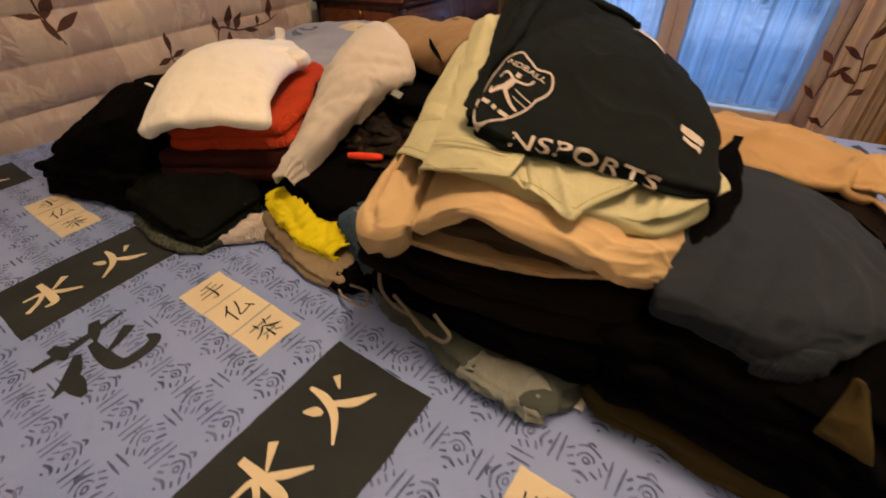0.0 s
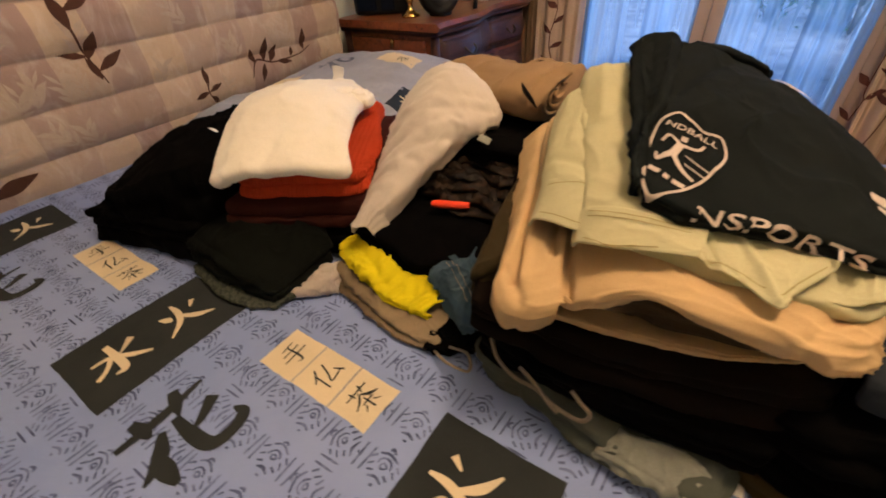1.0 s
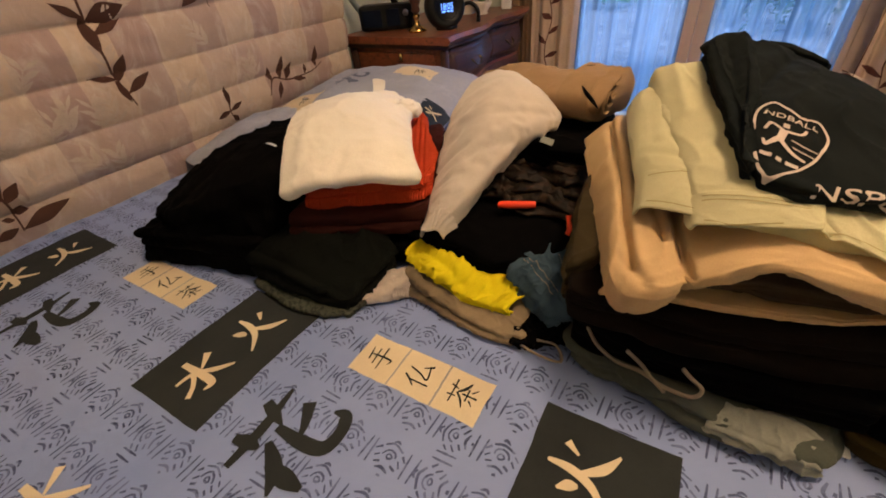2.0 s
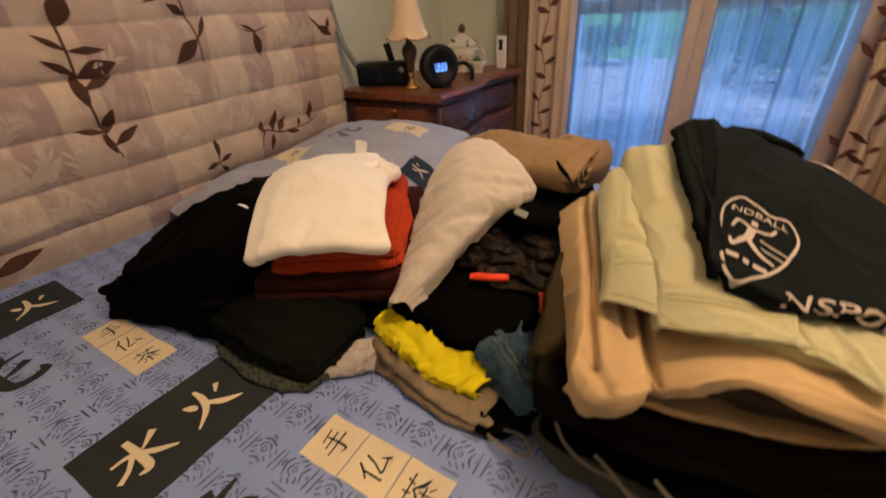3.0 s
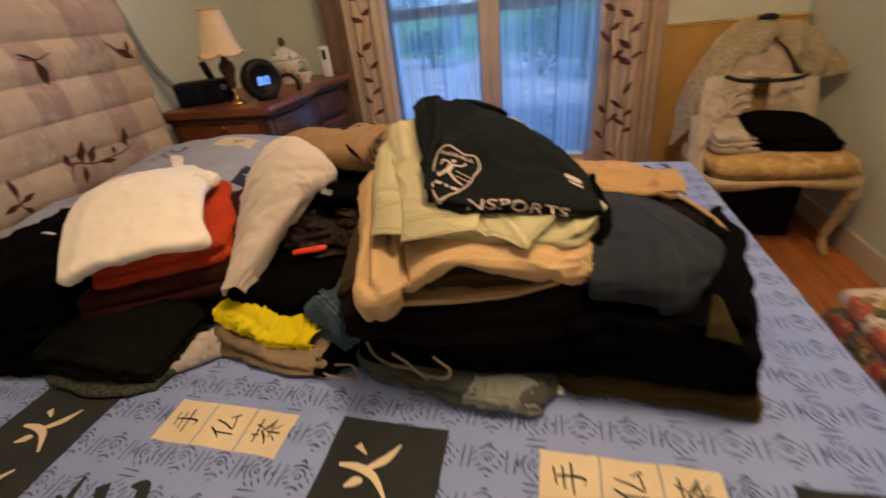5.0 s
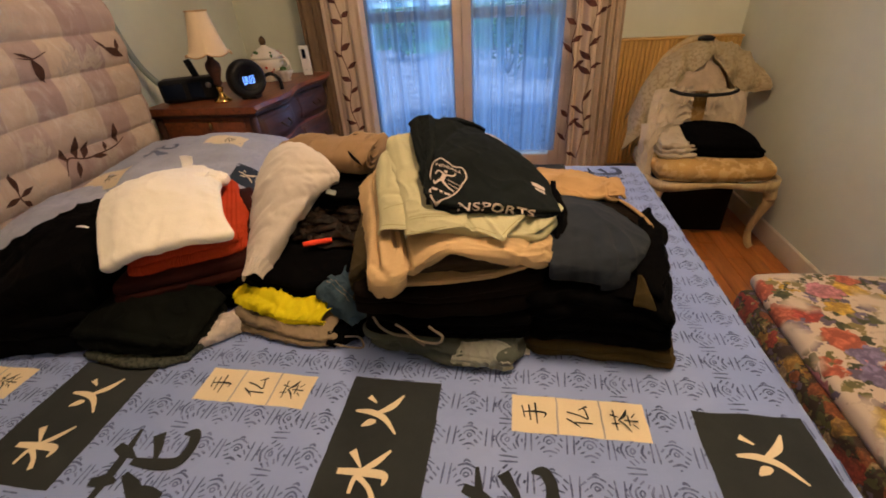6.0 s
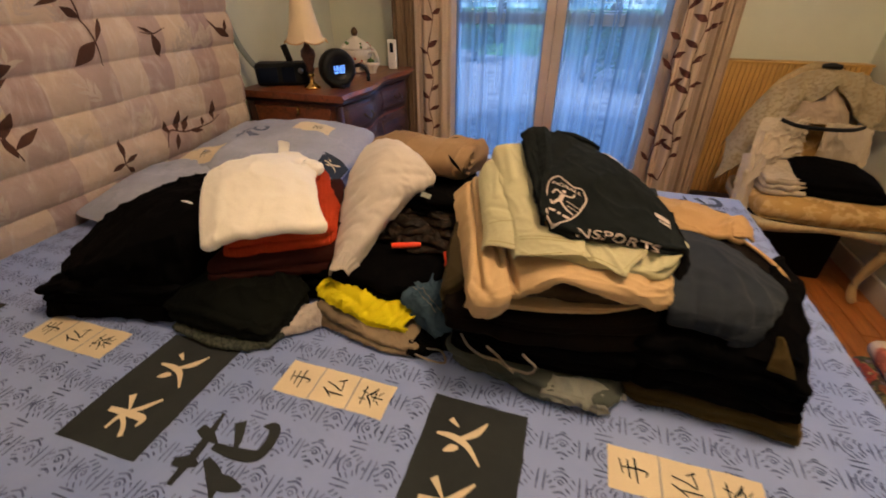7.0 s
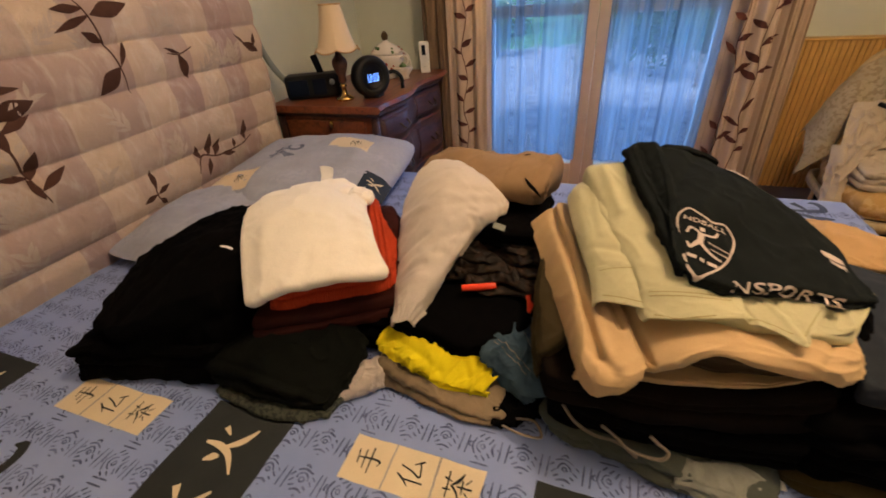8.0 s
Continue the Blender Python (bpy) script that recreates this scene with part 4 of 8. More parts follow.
def vine(x, z0, z1, rnd, step=0.075, reach=0.055, w=0.024):
    items, stem = [], []
    z, k = z0, 0
    while z < z1:
        sx = x + 0.012 * math.sin(z * 21)
        stem.append((sx, z, 0.004))
        d = 1 if k % 2 else -1
        items.append((sx, z, sx + d * reach * rnd.uniform(0.7, 1.1), z + rnd.uniform(0.02, 0.06), w * rnd.uniform(0.8, 1.2)))
        z += step * rnd.choice((0.35, 0.5, 0.8, 1.6))
        k += 1
    return leaf_strokes(items) + [stem]


# lined curtains beside the door, printed with leaf sprays
rnd = random.Random(4)
for nm, a, b, lean, vx, dark in (("L", 0.50, 0.74, 0.0, 0.60, (0.36, 0.515)), ("R", 1.82, 1.98, 0.07, 1.955, (1.97, 2.07))):
    cur = thing("curtain", ((a + b) / 2, 2.42, 0.03), "beige lined curtain printed with brown leaf sprays", "curtain", "window curtains")
    panel = hanging(a, b, 2.42, 0.03, 2.25, 0.020 if nm == "L" else 0.026, 2.2 if nm == "L" else 1.5, 1 if nm == "L" else 8, 140, 24, lean, thick=0.004)
    edge = hanging(dark[0], dark[1], 2.435, 0.03, 2.25, 0.016, 2.4, 2 if nm == "L" else 9, 60, 40, lean, thick=0.004)
    pl = drape(panel, (0, 2.42, 0), (1, 0, 0), (0, 0, 1), 0.0025)
    spr = strokes_mesh(vine(vx, 0.2, 1.75, rnd, 0.085, 0.064, 0.026), pl)
    spr2 = None
    if nm == "R":
        spr2 = strokes_mesh(vine(1.87, 0.3, 1.7, rnd, 0.16), pl)
    part("panel", panel, M_CURTAIN, cur)
    part("border", edge, M_CURTAINDK if nm == "L" else M_CURTAINMID, cur, "brown-grey lining edge")
    part("leaf_print", spr, M_LEAFRED, cur, "dark brown leaf spray print")
    if spr2:
        part("leaf_print", spr2, M_LEAFRED, cur, "dark brown leaf spray print")
tagged(part("curtain_rod", tube_mesh([(0.2, 2.44, 2.26), (1.25, 2.44, 2.26), (2.3, 2.44, 2.26)], 0.014), M_BRASS), "brass curtain rod above the door", "curtain rod")

# outdoors
tagged(part("foundation", box_bm(X0 - T, X1 + T, Y0 - T, Y1 + T, -0.16, -0.018, 0), M_BASE, smooth=False), "pale rendered foundation under the room", "foundation", kind="structure")
bm = bmesh.new()
bmesh.ops.create_grid(bm, x_segments=20, y_segments=20, size=120)
for v in bm.verts:
    v.co.z = -0.15
    v.co.y += 3.0
tagged(part("ground", bm, M_GARDENGROUND), "pale gravel and evening lawn outside the glazed door", "ground", kind="structure")
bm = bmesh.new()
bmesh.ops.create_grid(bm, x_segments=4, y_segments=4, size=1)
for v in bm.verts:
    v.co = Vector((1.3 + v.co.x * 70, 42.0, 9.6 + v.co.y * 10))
tagged(part("backdrop", bm, M_GARDEN, smooth=False), "self-glowing backdrop painted with blurred evening trees and pale sky", "backdrop", kind="structure")
rnd = random.Random(9)
for x, y, low in ((-3.4, 11.5, 1.6), (-0.9, 13.0, 1.5), (1.9, 10.2, 0.9), (3.1, 9.2, 0.8), (4.3, 11.4, 0.8), (6.0, 10.0, 0.9)):
    pts = [(x, y, -0.16, 0.15), (x + 0.05, y, 1.2, 0.11), (x - 0.06, y, 3.0, 0.08), (x + 0.1, y, 5.0, 0.03)]
    tr = thing("tree", (x, y, -0.15), "dark garden tree with sparse evening foliage", "tree", "garden trees")
    part("trunk", tube_mesh(pts, 0.1, 9, 24), M_BARK, tr)
    tips = []
    for k in range(9):
        a, h, r = rnd.uniform(0, 6.3), rnd.uniform(low, 3.8), rnd.uniform(0.8, 1.6)
        tips.append((x + r * math.cos(a), y + r * math.sin(a), h + 0.25))
        part("limb", tube_mesh([(x, y, h, 0.04), (x + 0.5 * r * math.cos(a), y + 0.5 * r * math.sin(a), h + 0.3, 0.025), (*tips[-1], 0.006)], 0.05, 7, 14), M_BARK, tr)
    verts, faces = [], []
    for k in range(3600):
        tx, ty, tz = tips[k % len(tips)]
        f = rnd.uniform(0.3, 1.1)
        c = Vector((x + (tx - x) * f + rnd.gauss(0, 0.26), y + (ty - y) * f + rnd.gauss(0, 0.26), tz - 0.1 + rnd.gauss(0, 0.28)))
        size = rnd.uniform(0.02, 0.05)
        q = Vector((rnd.gauss(0, 1), rnd.gauss(0, 1), rnd.gauss(0, 1))).normalized()
        w = q.orthogonal().normalized()
        z = q.cross(w)
        k0 = len(verts)
        verts += [c - w * size, c + z * size * 0.5, c + w * size, c - z * size * 0.5]
        faces.append((k0, k0 + 1, k0 + 2, k0 + 3))
    part("crown", mesh_of(verts, faces), M_GRASS, tr)
for x, y, rx, h in ((1.5, 7.4, 0.62, 0.66), (2.3, 6.8, 0.60, 0.72), (3.1, 7.5, 0.70, 0.70), (2.1, 8.9, 0.80, 0.80), (3.9, 8.2, 0.75, 0.74), (4.9, 8.6, 0.70, 0.72), (-0.7, 9.2, 0.45, 0.50), (-2.0, 8.4, 0.55, 0.56)):
    sb = thing("shrub", (x, y, -0.15), "loose dark green garden shrub", "shrub", "garden shrubs")
    verts, faces = [], []
    for k in range(7):
        a = rnd.uniform(0, 6.3)
        tip = (x + 0.7 * rx * math.cos(a), y + 0.7 * rx * math.sin(a), h * rnd.uniform(0.6, 1.0))
        part("stem", tube_mesh([(x, y, -0.16, 0.014), (x + 0.3 * rx * math.cos(a), y + 0.3 * rx * math.sin(a), 0.2, 0.010), (*tip, 0.003)], 0.01, 6, 10), M_BARK, sb)
        for _ in range(200):
            c = Vector(tip) + Vector((rnd.gauss(0, rx * 0.38), rnd.gauss(0, rx * 0.38), -abs(rnd.gauss(0, h * 0.45)) + 0.1))
            c.z = max(c.z, rnd.uniform(-0.10, 0.25))
            size = rnd.uniform(0.02, 0.045)
            q = Vector((rnd.gauss(0, 1), rnd.gauss(0, 1), rnd.gauss(0, 1))).normalized()
            w = q.orthogonal().normalized()
            z = q.cross(w)
            k0 = len(verts)
            verts += [c - w * size, c + z * size * 0.5, c + w * size, c - z * size * 0.5]
            faces.append((k0, k0 + 1, k0 + 2, k0 + 3))
    part("leaves", mesh_of(verts, faces), M_GRASS, sb)

# ---------------------------------------------------------------- bed
BED = 0.51
BX1, BY0, BY1 = 2.035, -0.10, 1.49


def bed_z(x, y):
    return BED - 0.001 + 0.003 * noise.noise((x * 4, y * 4, 0.3)) + 0.0012 * noise.noise((x * 17, y * 17, 2.0))


bed = thing("bed", (1.0, 0.7, 0.0), "double bed under a blue printed bedspread", "bed")
part("bed_base", box_bm(0.02, BX1 - 0.03, BY0 + 0.03, BY1 - 0.03, 0.08, 0.30, 0.01), M_MAHOGDARK, bed)
part("mattress", box_bm(0.02, BX1 - 0.02, BY0 + 0.02, BY1 - 0.02, 0.30, BED - 0.02, 0.04, 4), M_SHIRTW, bed)
for x in (0.1, BX1 - 0.12):
    for y in (BY0 + 0.1, BY1 - 0.12):
        part("leg", lathe_bm([(0.025, 0), (0.03, 0.02), (0.028, 0.08)], (x, y, 0), 16), M_MAHOGDARK, bed)


def bedspread():
    """Top and three hanging sides in one sheet, with a soft edge and gathers below it."""
    R = 0.035
    drop = 0.34
    xs = list(np.linspace(-0.02, BX1 - R, 150))
    ys_flat = list(np.linspace(BY0 + R, BY1 - R, 120))

    def wrap(s, lo, hi):
        """From a running length to (place, sink below the top, how far down the side)."""
        if lo + R <= s <= hi - R:
            return s, 0.0, 0.0
        d = s - (hi - R) if s > hi - R else (lo + R) - s
        sign = 1 if s > hi - R else -1
        edge = hi - R if sign > 0 else lo + R
        q = R * math.pi / 2
        if d < q:
            return edge + sign * R * math.sin(d / R), R * (1 - math.cos(d / R)), 0.0
        return edge + sign * R, R + d - q, d - q

    q = R * math.pi / 2
    us = xs + [BX1 - R + d for d in (0.012, 0.024, 0.037, q)] + [BX1 - R + q + drop * k / 10 for k in range(1, 11)]
    vs = [BY0 + R - q - drop * k / 8 for k in range(8, 0, -1)] + [BY0 + R - d for d in (q, 0.037, 0.024, 0.012)] + ys_flat + [BY1 - R + d for d in (0.012, 0.024, 0.037, q)] + [BY1 - R + q + drop * k / 8 for k in range(1, 9)]
    verts, faces = [], []
    for v in vs:
        for u in us:
            x, sx, dx = wrap(u, -1.0, BX1)
            y, sy, dy = wrap(v, BY0, BY1)
            z = bed_z(x, y) - max(sx, sy)
            if dx:
                x += 0.012 * (dx / drop) * math.sin(v * 38 + 2 * math.sin(v * 9)) + 0.02 * dx
            if dy:
                y += (0.012 * (dy / drop) * math.sin(u * 35 + 2 * math.sin(u * 8)) + 0.02 * dy) * (1 if v > 0.5 else -1)
            verts.append((x, y, z))
    n = len(us)
    for j in range(len(vs) - 1):
        for i in range(n - 1):
            a = j * n + i
            faces.append((a, a + 1, a + n + 1, a + n))
    return mesh_of(verts, faces)


spread = part("bedspread", bedspread(), M_BED)
tagged(spread, "blue cotton bedspread printed with black and cream brush characters", "bedspread")


def on_bed(lift=0.0011):
    return lambda x, y: (x, y, bed_z(x, y) + lift)


def patch(name, x0, x1, y0, y1, mat, lift=0.0009, skew=0.0):
    nx, ny = max(2, int((x1 - x0) / 0.01)), max(2, int((y1 - y0) / 0.01))
    verts, faces = [], []
    for j in range(ny + 1):
        for i in range(nx + 1):
            x, y = x0 + (x1 - x0) * i / nx, y0 + (y1 - y0) * j / ny
            e, f = (0.0009 * noise.noise((x * 90, y * 90, k)) + 0.0030 * noise.noise((x * 17, y * 17, k)) for k in (1, 5))
            x, y = x + e + skew * (y - y0), y + f
            verts.append((x, y, bed_z(x, y) + lift))
    for j in range(ny):
        for i in range(nx):
            a = j * (nx + 1) + i
            faces.append((a, a + 1, a + nx + 2, a + nx + 1))
    return part(name, mesh_of(verts, faces), mat, spread)


def glyph(name, cx, cy, size, mat, lift=0.0022):
    """A brushed character lying with its head towards the headboard."""
    flat = on_bed(lift)
    return part("brush_character", strokes_mesh(KANJI[name], lambda a, b: flat(cx - (b - 0.5) * size, cy + (a - 0.5) * size)), mat, spread)


MOTIF = [[(-0.11, 0.43, 0.05), (0.0, 0.49, 0.08), (0.11, 0.43, 0.05)], [(-0.28, 0.27, 0.05), (0.0, 0.37, 0.075), (0.28, 0.26, 0.05)],
         [(-0.20, 0.02, 0.05), (-0.15, 0.15, 0.06), (0.0, 0.22, 0.07), (0.15, 0.15, 0.06), (0.20, 0.03, 0.04)], ["closed", (0.09, 0.02, 0.06), (0.0, 0.10, 0.06), (-0.09, 0.02, 0.06), (0.0, -0.05, 0.07)],
         [(-0.47, 0.06, 0.05), (-0.34, 0.19, 0.07)], [(0.47, 0.06, 0.05), (0.35, 0.18, 0.07)], [(-0.40, -0.12, 0.05), (-0.28, 0.02, 0.06)], [(0.40, -0.12, 0.05), (0.28, 0.02, 0.06)],
         [(-0.33, -0.25, 0.06), (-0.16, -0.15, 0.06)], [(0.33, -0.25, 0.06), (0.16, -0.15, 0.06)], [(-0.22, -0.36, 0.05), (0.0, -0.27, 0.08), (0.22, -0.36, 0.05)], [(-0.06, -0.47, 0.07), (0.06, -0.47, 0.07)]]


def bed_motifs():
    """The small print of the bedspread: rows of brushed lozenges, every third one turned, with pairs of bars between them."""
    cell_x, cell_y, size = 0.0605, 0.0625, 0.047
    rnd_ = random.Random(77)
    templates = []
    for turned_ in (False, True):
        for k in range(5):
            verts, faces = [], []
            strokes = [[st[0]] + [(p[0] + rnd_.uniform(-0.02, 0.02), p[1] + rnd_.uniform(-0.02, 0.02), p[2] * rnd_.uniform(0.75, 1.15)) for p in st[1:]] if st[0] == "closed"
                       else [(p[0] + rnd_.uniform(-0.025, 0.025), p[1] + rnd_.uniform(-0.02, 0.02), p[2] * rnd_.uniform(0.7, 1.2)) for p in st] for st in MOTIF]
            for st in strokes:
                closed = st[0] == "closed"
                v, f = ribbon(st[1:] if closed else st, closed, 7)
                n0 = len(verts)
                verts += [(-b * size, a * size) if turned_ else (a * size * 0.95, b * size) for a, b in v]
                faces += [tuple(q + n0 for q in g) for g in f]
            marks = [(0.5 * cell_x + d, -0.016, 0.5 * cell_x + d + rnd_.uniform(-0.001, 0.003), 0.016) for d in (-0.0048, 0.0050)]
            if turned_:
                marks += [(-0.014, 0.5 * cell_y + d, 0.013, 0.5 * cell_y + d + rnd_.uniform(-0.001, 0.002)) for d in (-0.0045, 0.0050)]
            for x0, y0, x1, y1 in marks:
                v, f = ribbon([(x0, y0, 0.0020), ((x0 + x1) / 2, (y0 + y1) / 2, 0.0030), (x1, y1, 0.0018)], False, 5)
                n0 = len(verts)
                verts += v
                faces += [tuple(q + n0 for q in g) for g in f]
            templates.append((np.array(verts), faces))
    flat, verts, faces = on_bed(0.0005), [], []
    for j in range(-6, 22):
        for i in range(-22, 16):
            cx, cy = 1.193 + cell_x * i, 0.243 + cell_y * j
            if not (0.0 < cx < BX1 - 0.048 and BY0 + 0.06 < cy < BY1 - 0.07):
                continue
            v, f = templates[(5 if i % 3 == 0 else 0) + rnd_.randrange(5)]
            n0 = len(verts)
            jx, jy = rnd_.uniform(-0.0012, 0.0012), rnd_.uniform(-0.0012, 0.0012)
            verts += [flat(cx + jx + a, cy + jy + b) for a, b in v]
            faces += [tuple(q + n0 for q in g) for g in f]
    return mesh_of(verts, faces)


tagged(part("small_print", bed_motifs(), M_MOTIF, spread, "small dark blue brushed lozenge print"), kind="stuff")
for x, y0, y1 in ((0.125, 0.115, 0.353), (0.722, 0.152, 0.388), (1.278, 0.158, 0.403), (1.842, 0.150, 0.386)):
    patch("black_print_panel", x, x + 0.160, y0, y1, M_BLACKPRINT)
    glyph("fire", x + 0.079 - (0.016 if 1.2 < x < 1.3 else 0.0), y1 - 0.072, 0.081, M_CREAMPRINT)
    glyph("water", x + 0.079 - (0.010 if 1.2 < x < 1.3 else 0.0), y1 - 0.174, 0.080, M_CREAMPRINT)
    glyph("water", x + 0.075, y1 - 0.383, 0.085, M_CREAMPRINT)
for x, y in ((0.430, 0.289), (0.998, 0.326), (1.562, 0.321)):
    patch("cream_print_card", x, x + 0.209, y, y + 0.071, M_CREAMPRINT)
    for k, g in enumerate(("hand", "buddha", "tea")):
        glyph(g, x + 0.035 + 0.070 * k, y + 0.036, 0.043, M_BLACKPRINT)
    for k in (1, 2):
        patch("card_line", x + 0.07 * k - 0.0015, x + 0.07 * k + 0.0015, y, y + 0.071, M_CARDLINE, 0.0016)
for x, y in ((0.418, 0.157), (0.998, 0.200), (1.556, 0.196)):
    glyph("flower", x, y, 0.125, M_BLACKPRINT, 0.0016)
glyph("flower", 1.88, 1.372, 0.125, M_FADEDINK, 0.0016)
patch("black_print_panel", 1.60, 1.755, 1.30, 1.475, M_BLACKPRINT)
patch("cream_print_card", 1.28, 1.49, 1.33, 1.40, M_CREAMPRINT)

# headboard with the patchwork quilt drawn over it
head = thing("headboard", (0.0, 0.6, 0.0), "upright headboard with a pale green edge", "headboard")
part("board", box_bm(-0.10, -0.01, -0.35, 1.405, 0.0, 1.15, 0.01), M_TEAL, head)
part("edge_post", box_bm(-0.115, 0.02, 1.462, 1.492, 0.0, 1.9, 0.006), M_PIPE, head, "pale green post")
part("top_rail", box_bm(-0.06, 0.015, -0.35, 1.455, 1.152, 1.195, 0.006), M_TEAL, head, "teal top rail")


def quilt_x(y, z):
    """How far the quilt stands out from the wall: a leaning face, puffed between its seams."""
    lean = float(np.interp(z, [0.40, 0.52, 0.62, 0.80, 1.0, 1.12, 1.165], [0.022, 0.045, 0.072, 0.084, 0.090, 0.084, 0.058]))
    ph = (z - 0.030) / 0.112
    puff = abs(math.sin(math.pi * ph)) ** 0.5
    col = 0.5 + 0.5 * noise.noise((y * 9, math.floor(ph) * 3.1, 0))
    return lean + 0.019 * puff * (0.7 + 0.5 * col) + 0.004 * noise.noise((y * 14, z * 30, 2)) + 0.006 * noise.noise((y * 3, z * 2, 5))


def quilt():
    ys, zs = np.linspace(-0.38, 1.455, 230), np.linspace(0.40, 1.165, 210)
    verts, faces = [], []
    for z in zs:
        for y in ys:
            sag = 0.010 * noise.noise((y * 2.2, 0, 8))
            verts.append((quilt_x(y, z), y, z + sag))
    for z in zs:
        for y in ys:
            verts.append((quilt_x(y, z) * 0.3 - 0.004, y, z))
    n, nn = len(ys), len(ys) * len(zs)
    for j in range(len(zs) - 1):
        for i in range(n - 1):
            a = j * n + i
            faces.append((a, a + 1, a + n + 1, a + n))
            faces.append((nn + a, nn + a + n, nn + a + n + 1, nn + a + 1))
    for j in range(len(zs) - 1):
        for i in (0, n - 1):
            a = j * n + i
            faces.append((a, a + n, nn + a + n, nn + a))
    for i in range(n - 1):
        for j in (0, len(zs) - 1):
            a = j * n + i
            faces.append((a, a + 1, nn + a + 1, nn + a))
    return mesh_of(verts, faces)


qm = quilt()
q_place = drape(qm, (0, 0, 0), (0, 1, 0), (0, 0, 1), 0.0022)
q_place_low = drape(qm, (0, 0, 0), (0, 1, 0), (0, 0, 1), 0.0012)
cover = thing("quilt", (0.05, 0.5, 0.40), "padded patchwork quilt in beige and mauve, leaf sprays", "quilt")
SPRAYS = [
    ([(0.626, 1.105, 0.003), (0.593, 1.030, 0.006), (0.589, 0.940, 0.006), (0.590, 0.857, 0.006), (0.598, 0.791, 0.005), (0.613, 0.733, 0.003)],
     [(0.594, 1.030, 0.628, 1.106, 0.046), (0.592, 0.985, 0.540, 1.022, 0.014), (0.592, 0.985, 0.668, 0.981, 0.018), (0.590, 0.935, 0.534, 0.972, 0.018), (0.590, 0.930, 0.682, 0.952, 0.044),
      (0.592, 0.900, 0.668, 0.925, 0.02), (0.589, 0.860, 0.580, 0.945, 0.03), (0.598, 0.795, 0.632, 0.852, 0.03), (0.596, 0.800, 0.536, 0.815, 0.016), (0.606, 0.765, 0.676, 0.801, 0.022), (0.604, 0.745, 0.590, 0.800, 0.018)]),
    ([(0.872, 1.150, 0.004), (0.890, 1.062, 0.005), (0.902, 0.989, 0.005), (0.911, 0.918, 0.002)],
     [(0.885, 1.105, 0.789, 1.075, 0.018), (0.880, 1.120, 0.806, 1.121, 0.020), (0.888, 1.105, 0.998, 1.124, 0.036), (0.892, 1.045, 0.848, 1.072, 0.022), (0.905, 0.985, 0.949, 1.042, 0.014), (0.902, 0.985, 0.828, 0.930, 0.042)]),
    ([(1.055, 0.998, 0.002), (1.10, 0.990, 0.004), (1.150, 1.004, 0.002)], [(1.095, 0.990, 1.114, 0.918, 0.034), (1.10, 0.992, 1.052, 1.012, 0.010)]),
    ([(1.34, 1.013, 0.003), (1.37, 0.985, 0.004), (1.40, 0.965, 0.003)], [(1.36, 0.990, 1.430, 0.955, 0.028), (1.40, 0.970, 1.425, 1.015, 0.016), (1.37, 0.985, 1.335, 1.018, 0.010)]),
    ([(1.024, 0.640, 0.003), (1.058, 0.688, 0.005), (1.126, 0.668, 0.005), (1.233, 0.672, 0.004), (1.295, 0.690, 0.002)],
     [(1.050, 0.680, 1.040, 0.728, 0.022), (1.085, 0.680, 1.112, 0.750, 0.030), (1.110, 0.672, 1.150, 0.722, 0.026), (1.260, 0.680, 1.268, 0.752, 0.026), (1.20, 0.672, 1.212, 0.700, 0.014), (1.085, 0.672, 1.065, 0.618, 0.022), (1.140, 0.668, 1.200, 0.655, 0.018)]),
    ([(0.880, 0.600, 0.002), (0.862, 0.640, 0.004), (0.872, 0.690, 0.003)], [(0.862, 0.640, 0.815, 0.628, 0.018), (0.866, 0.655, 0.872, 0.714, 0.018), (0.864, 0.640, 0.912, 0.655, 0.016), (0.868, 0.625, 0.890, 0.600, 0.016)]),
    ([(0.268, 0.545, 0.003), (0.271, 0.600, 0.005), (0.266, 0.640, 0.005), (0.275, 0.690, 0.003)],
     [(0.270, 0.548, 0.378, 0.575, 0.034), (0.267, 0.620, 0.306, 0.655, 0.026), (0.264, 0.628, 0.258, 0.700, 0.034), (0.273, 0.680, 0.305, 0.709, 0.018), (0.262, 0.556, 0.214, 0.543, 0.024), (0.268, 0.600, 0.300, 0.586, 0.026), (0.266, 0.575, 0.245, 0.584, 0.012)]),
]
for stem, blades in SPRAYS:
    part("leaf_print", strokes_mesh([stem] + leaf_strokes(blades), q_place), M_LEAF, cover, "dark brown leaf spray print")
rnd = random.Random(31)
for k in range(46):
    y, z = rnd.uniform(-0.1, 1.38), 0.60 + 0.112 * rnd.randint(0, 5) + rnd.uniform(-0.02, 0.015)
    a = rnd.uniform(0.6, 2.2)
    stem, blades = [], []
    for s in range(4):
        py, pz = y + 0.020 * s * math.cos(a), z + 0.016 * s * math.sin(a)
        stem.append((py, pz, 0.003))
        for d in (-1, 1):
            q = a + d * rnd.uniform(0.4, 0.9)
            blades.append((py, pz, py + 0.040 * math.cos(q), pz + 0.038 * math.sin(q), rnd.uniform(0.008, 0.014)))
    part("pale_leaf_print", strokes_mesh([stem] + leaf_strokes(blades), q_place_low), M_LEAFPALE, cover, "faint pale leaf spray print")
for y in (0.52, 0.70, 0.88, 1.05, 1.20, 1.33):
    part("strap", box_bm(-0.065, 0.050, y - 0.03, y + 0.03, 1.150, 1.215, 0.012, 3), M_QUILT, cover)
part("cover", qm, M_QUILT, cover)

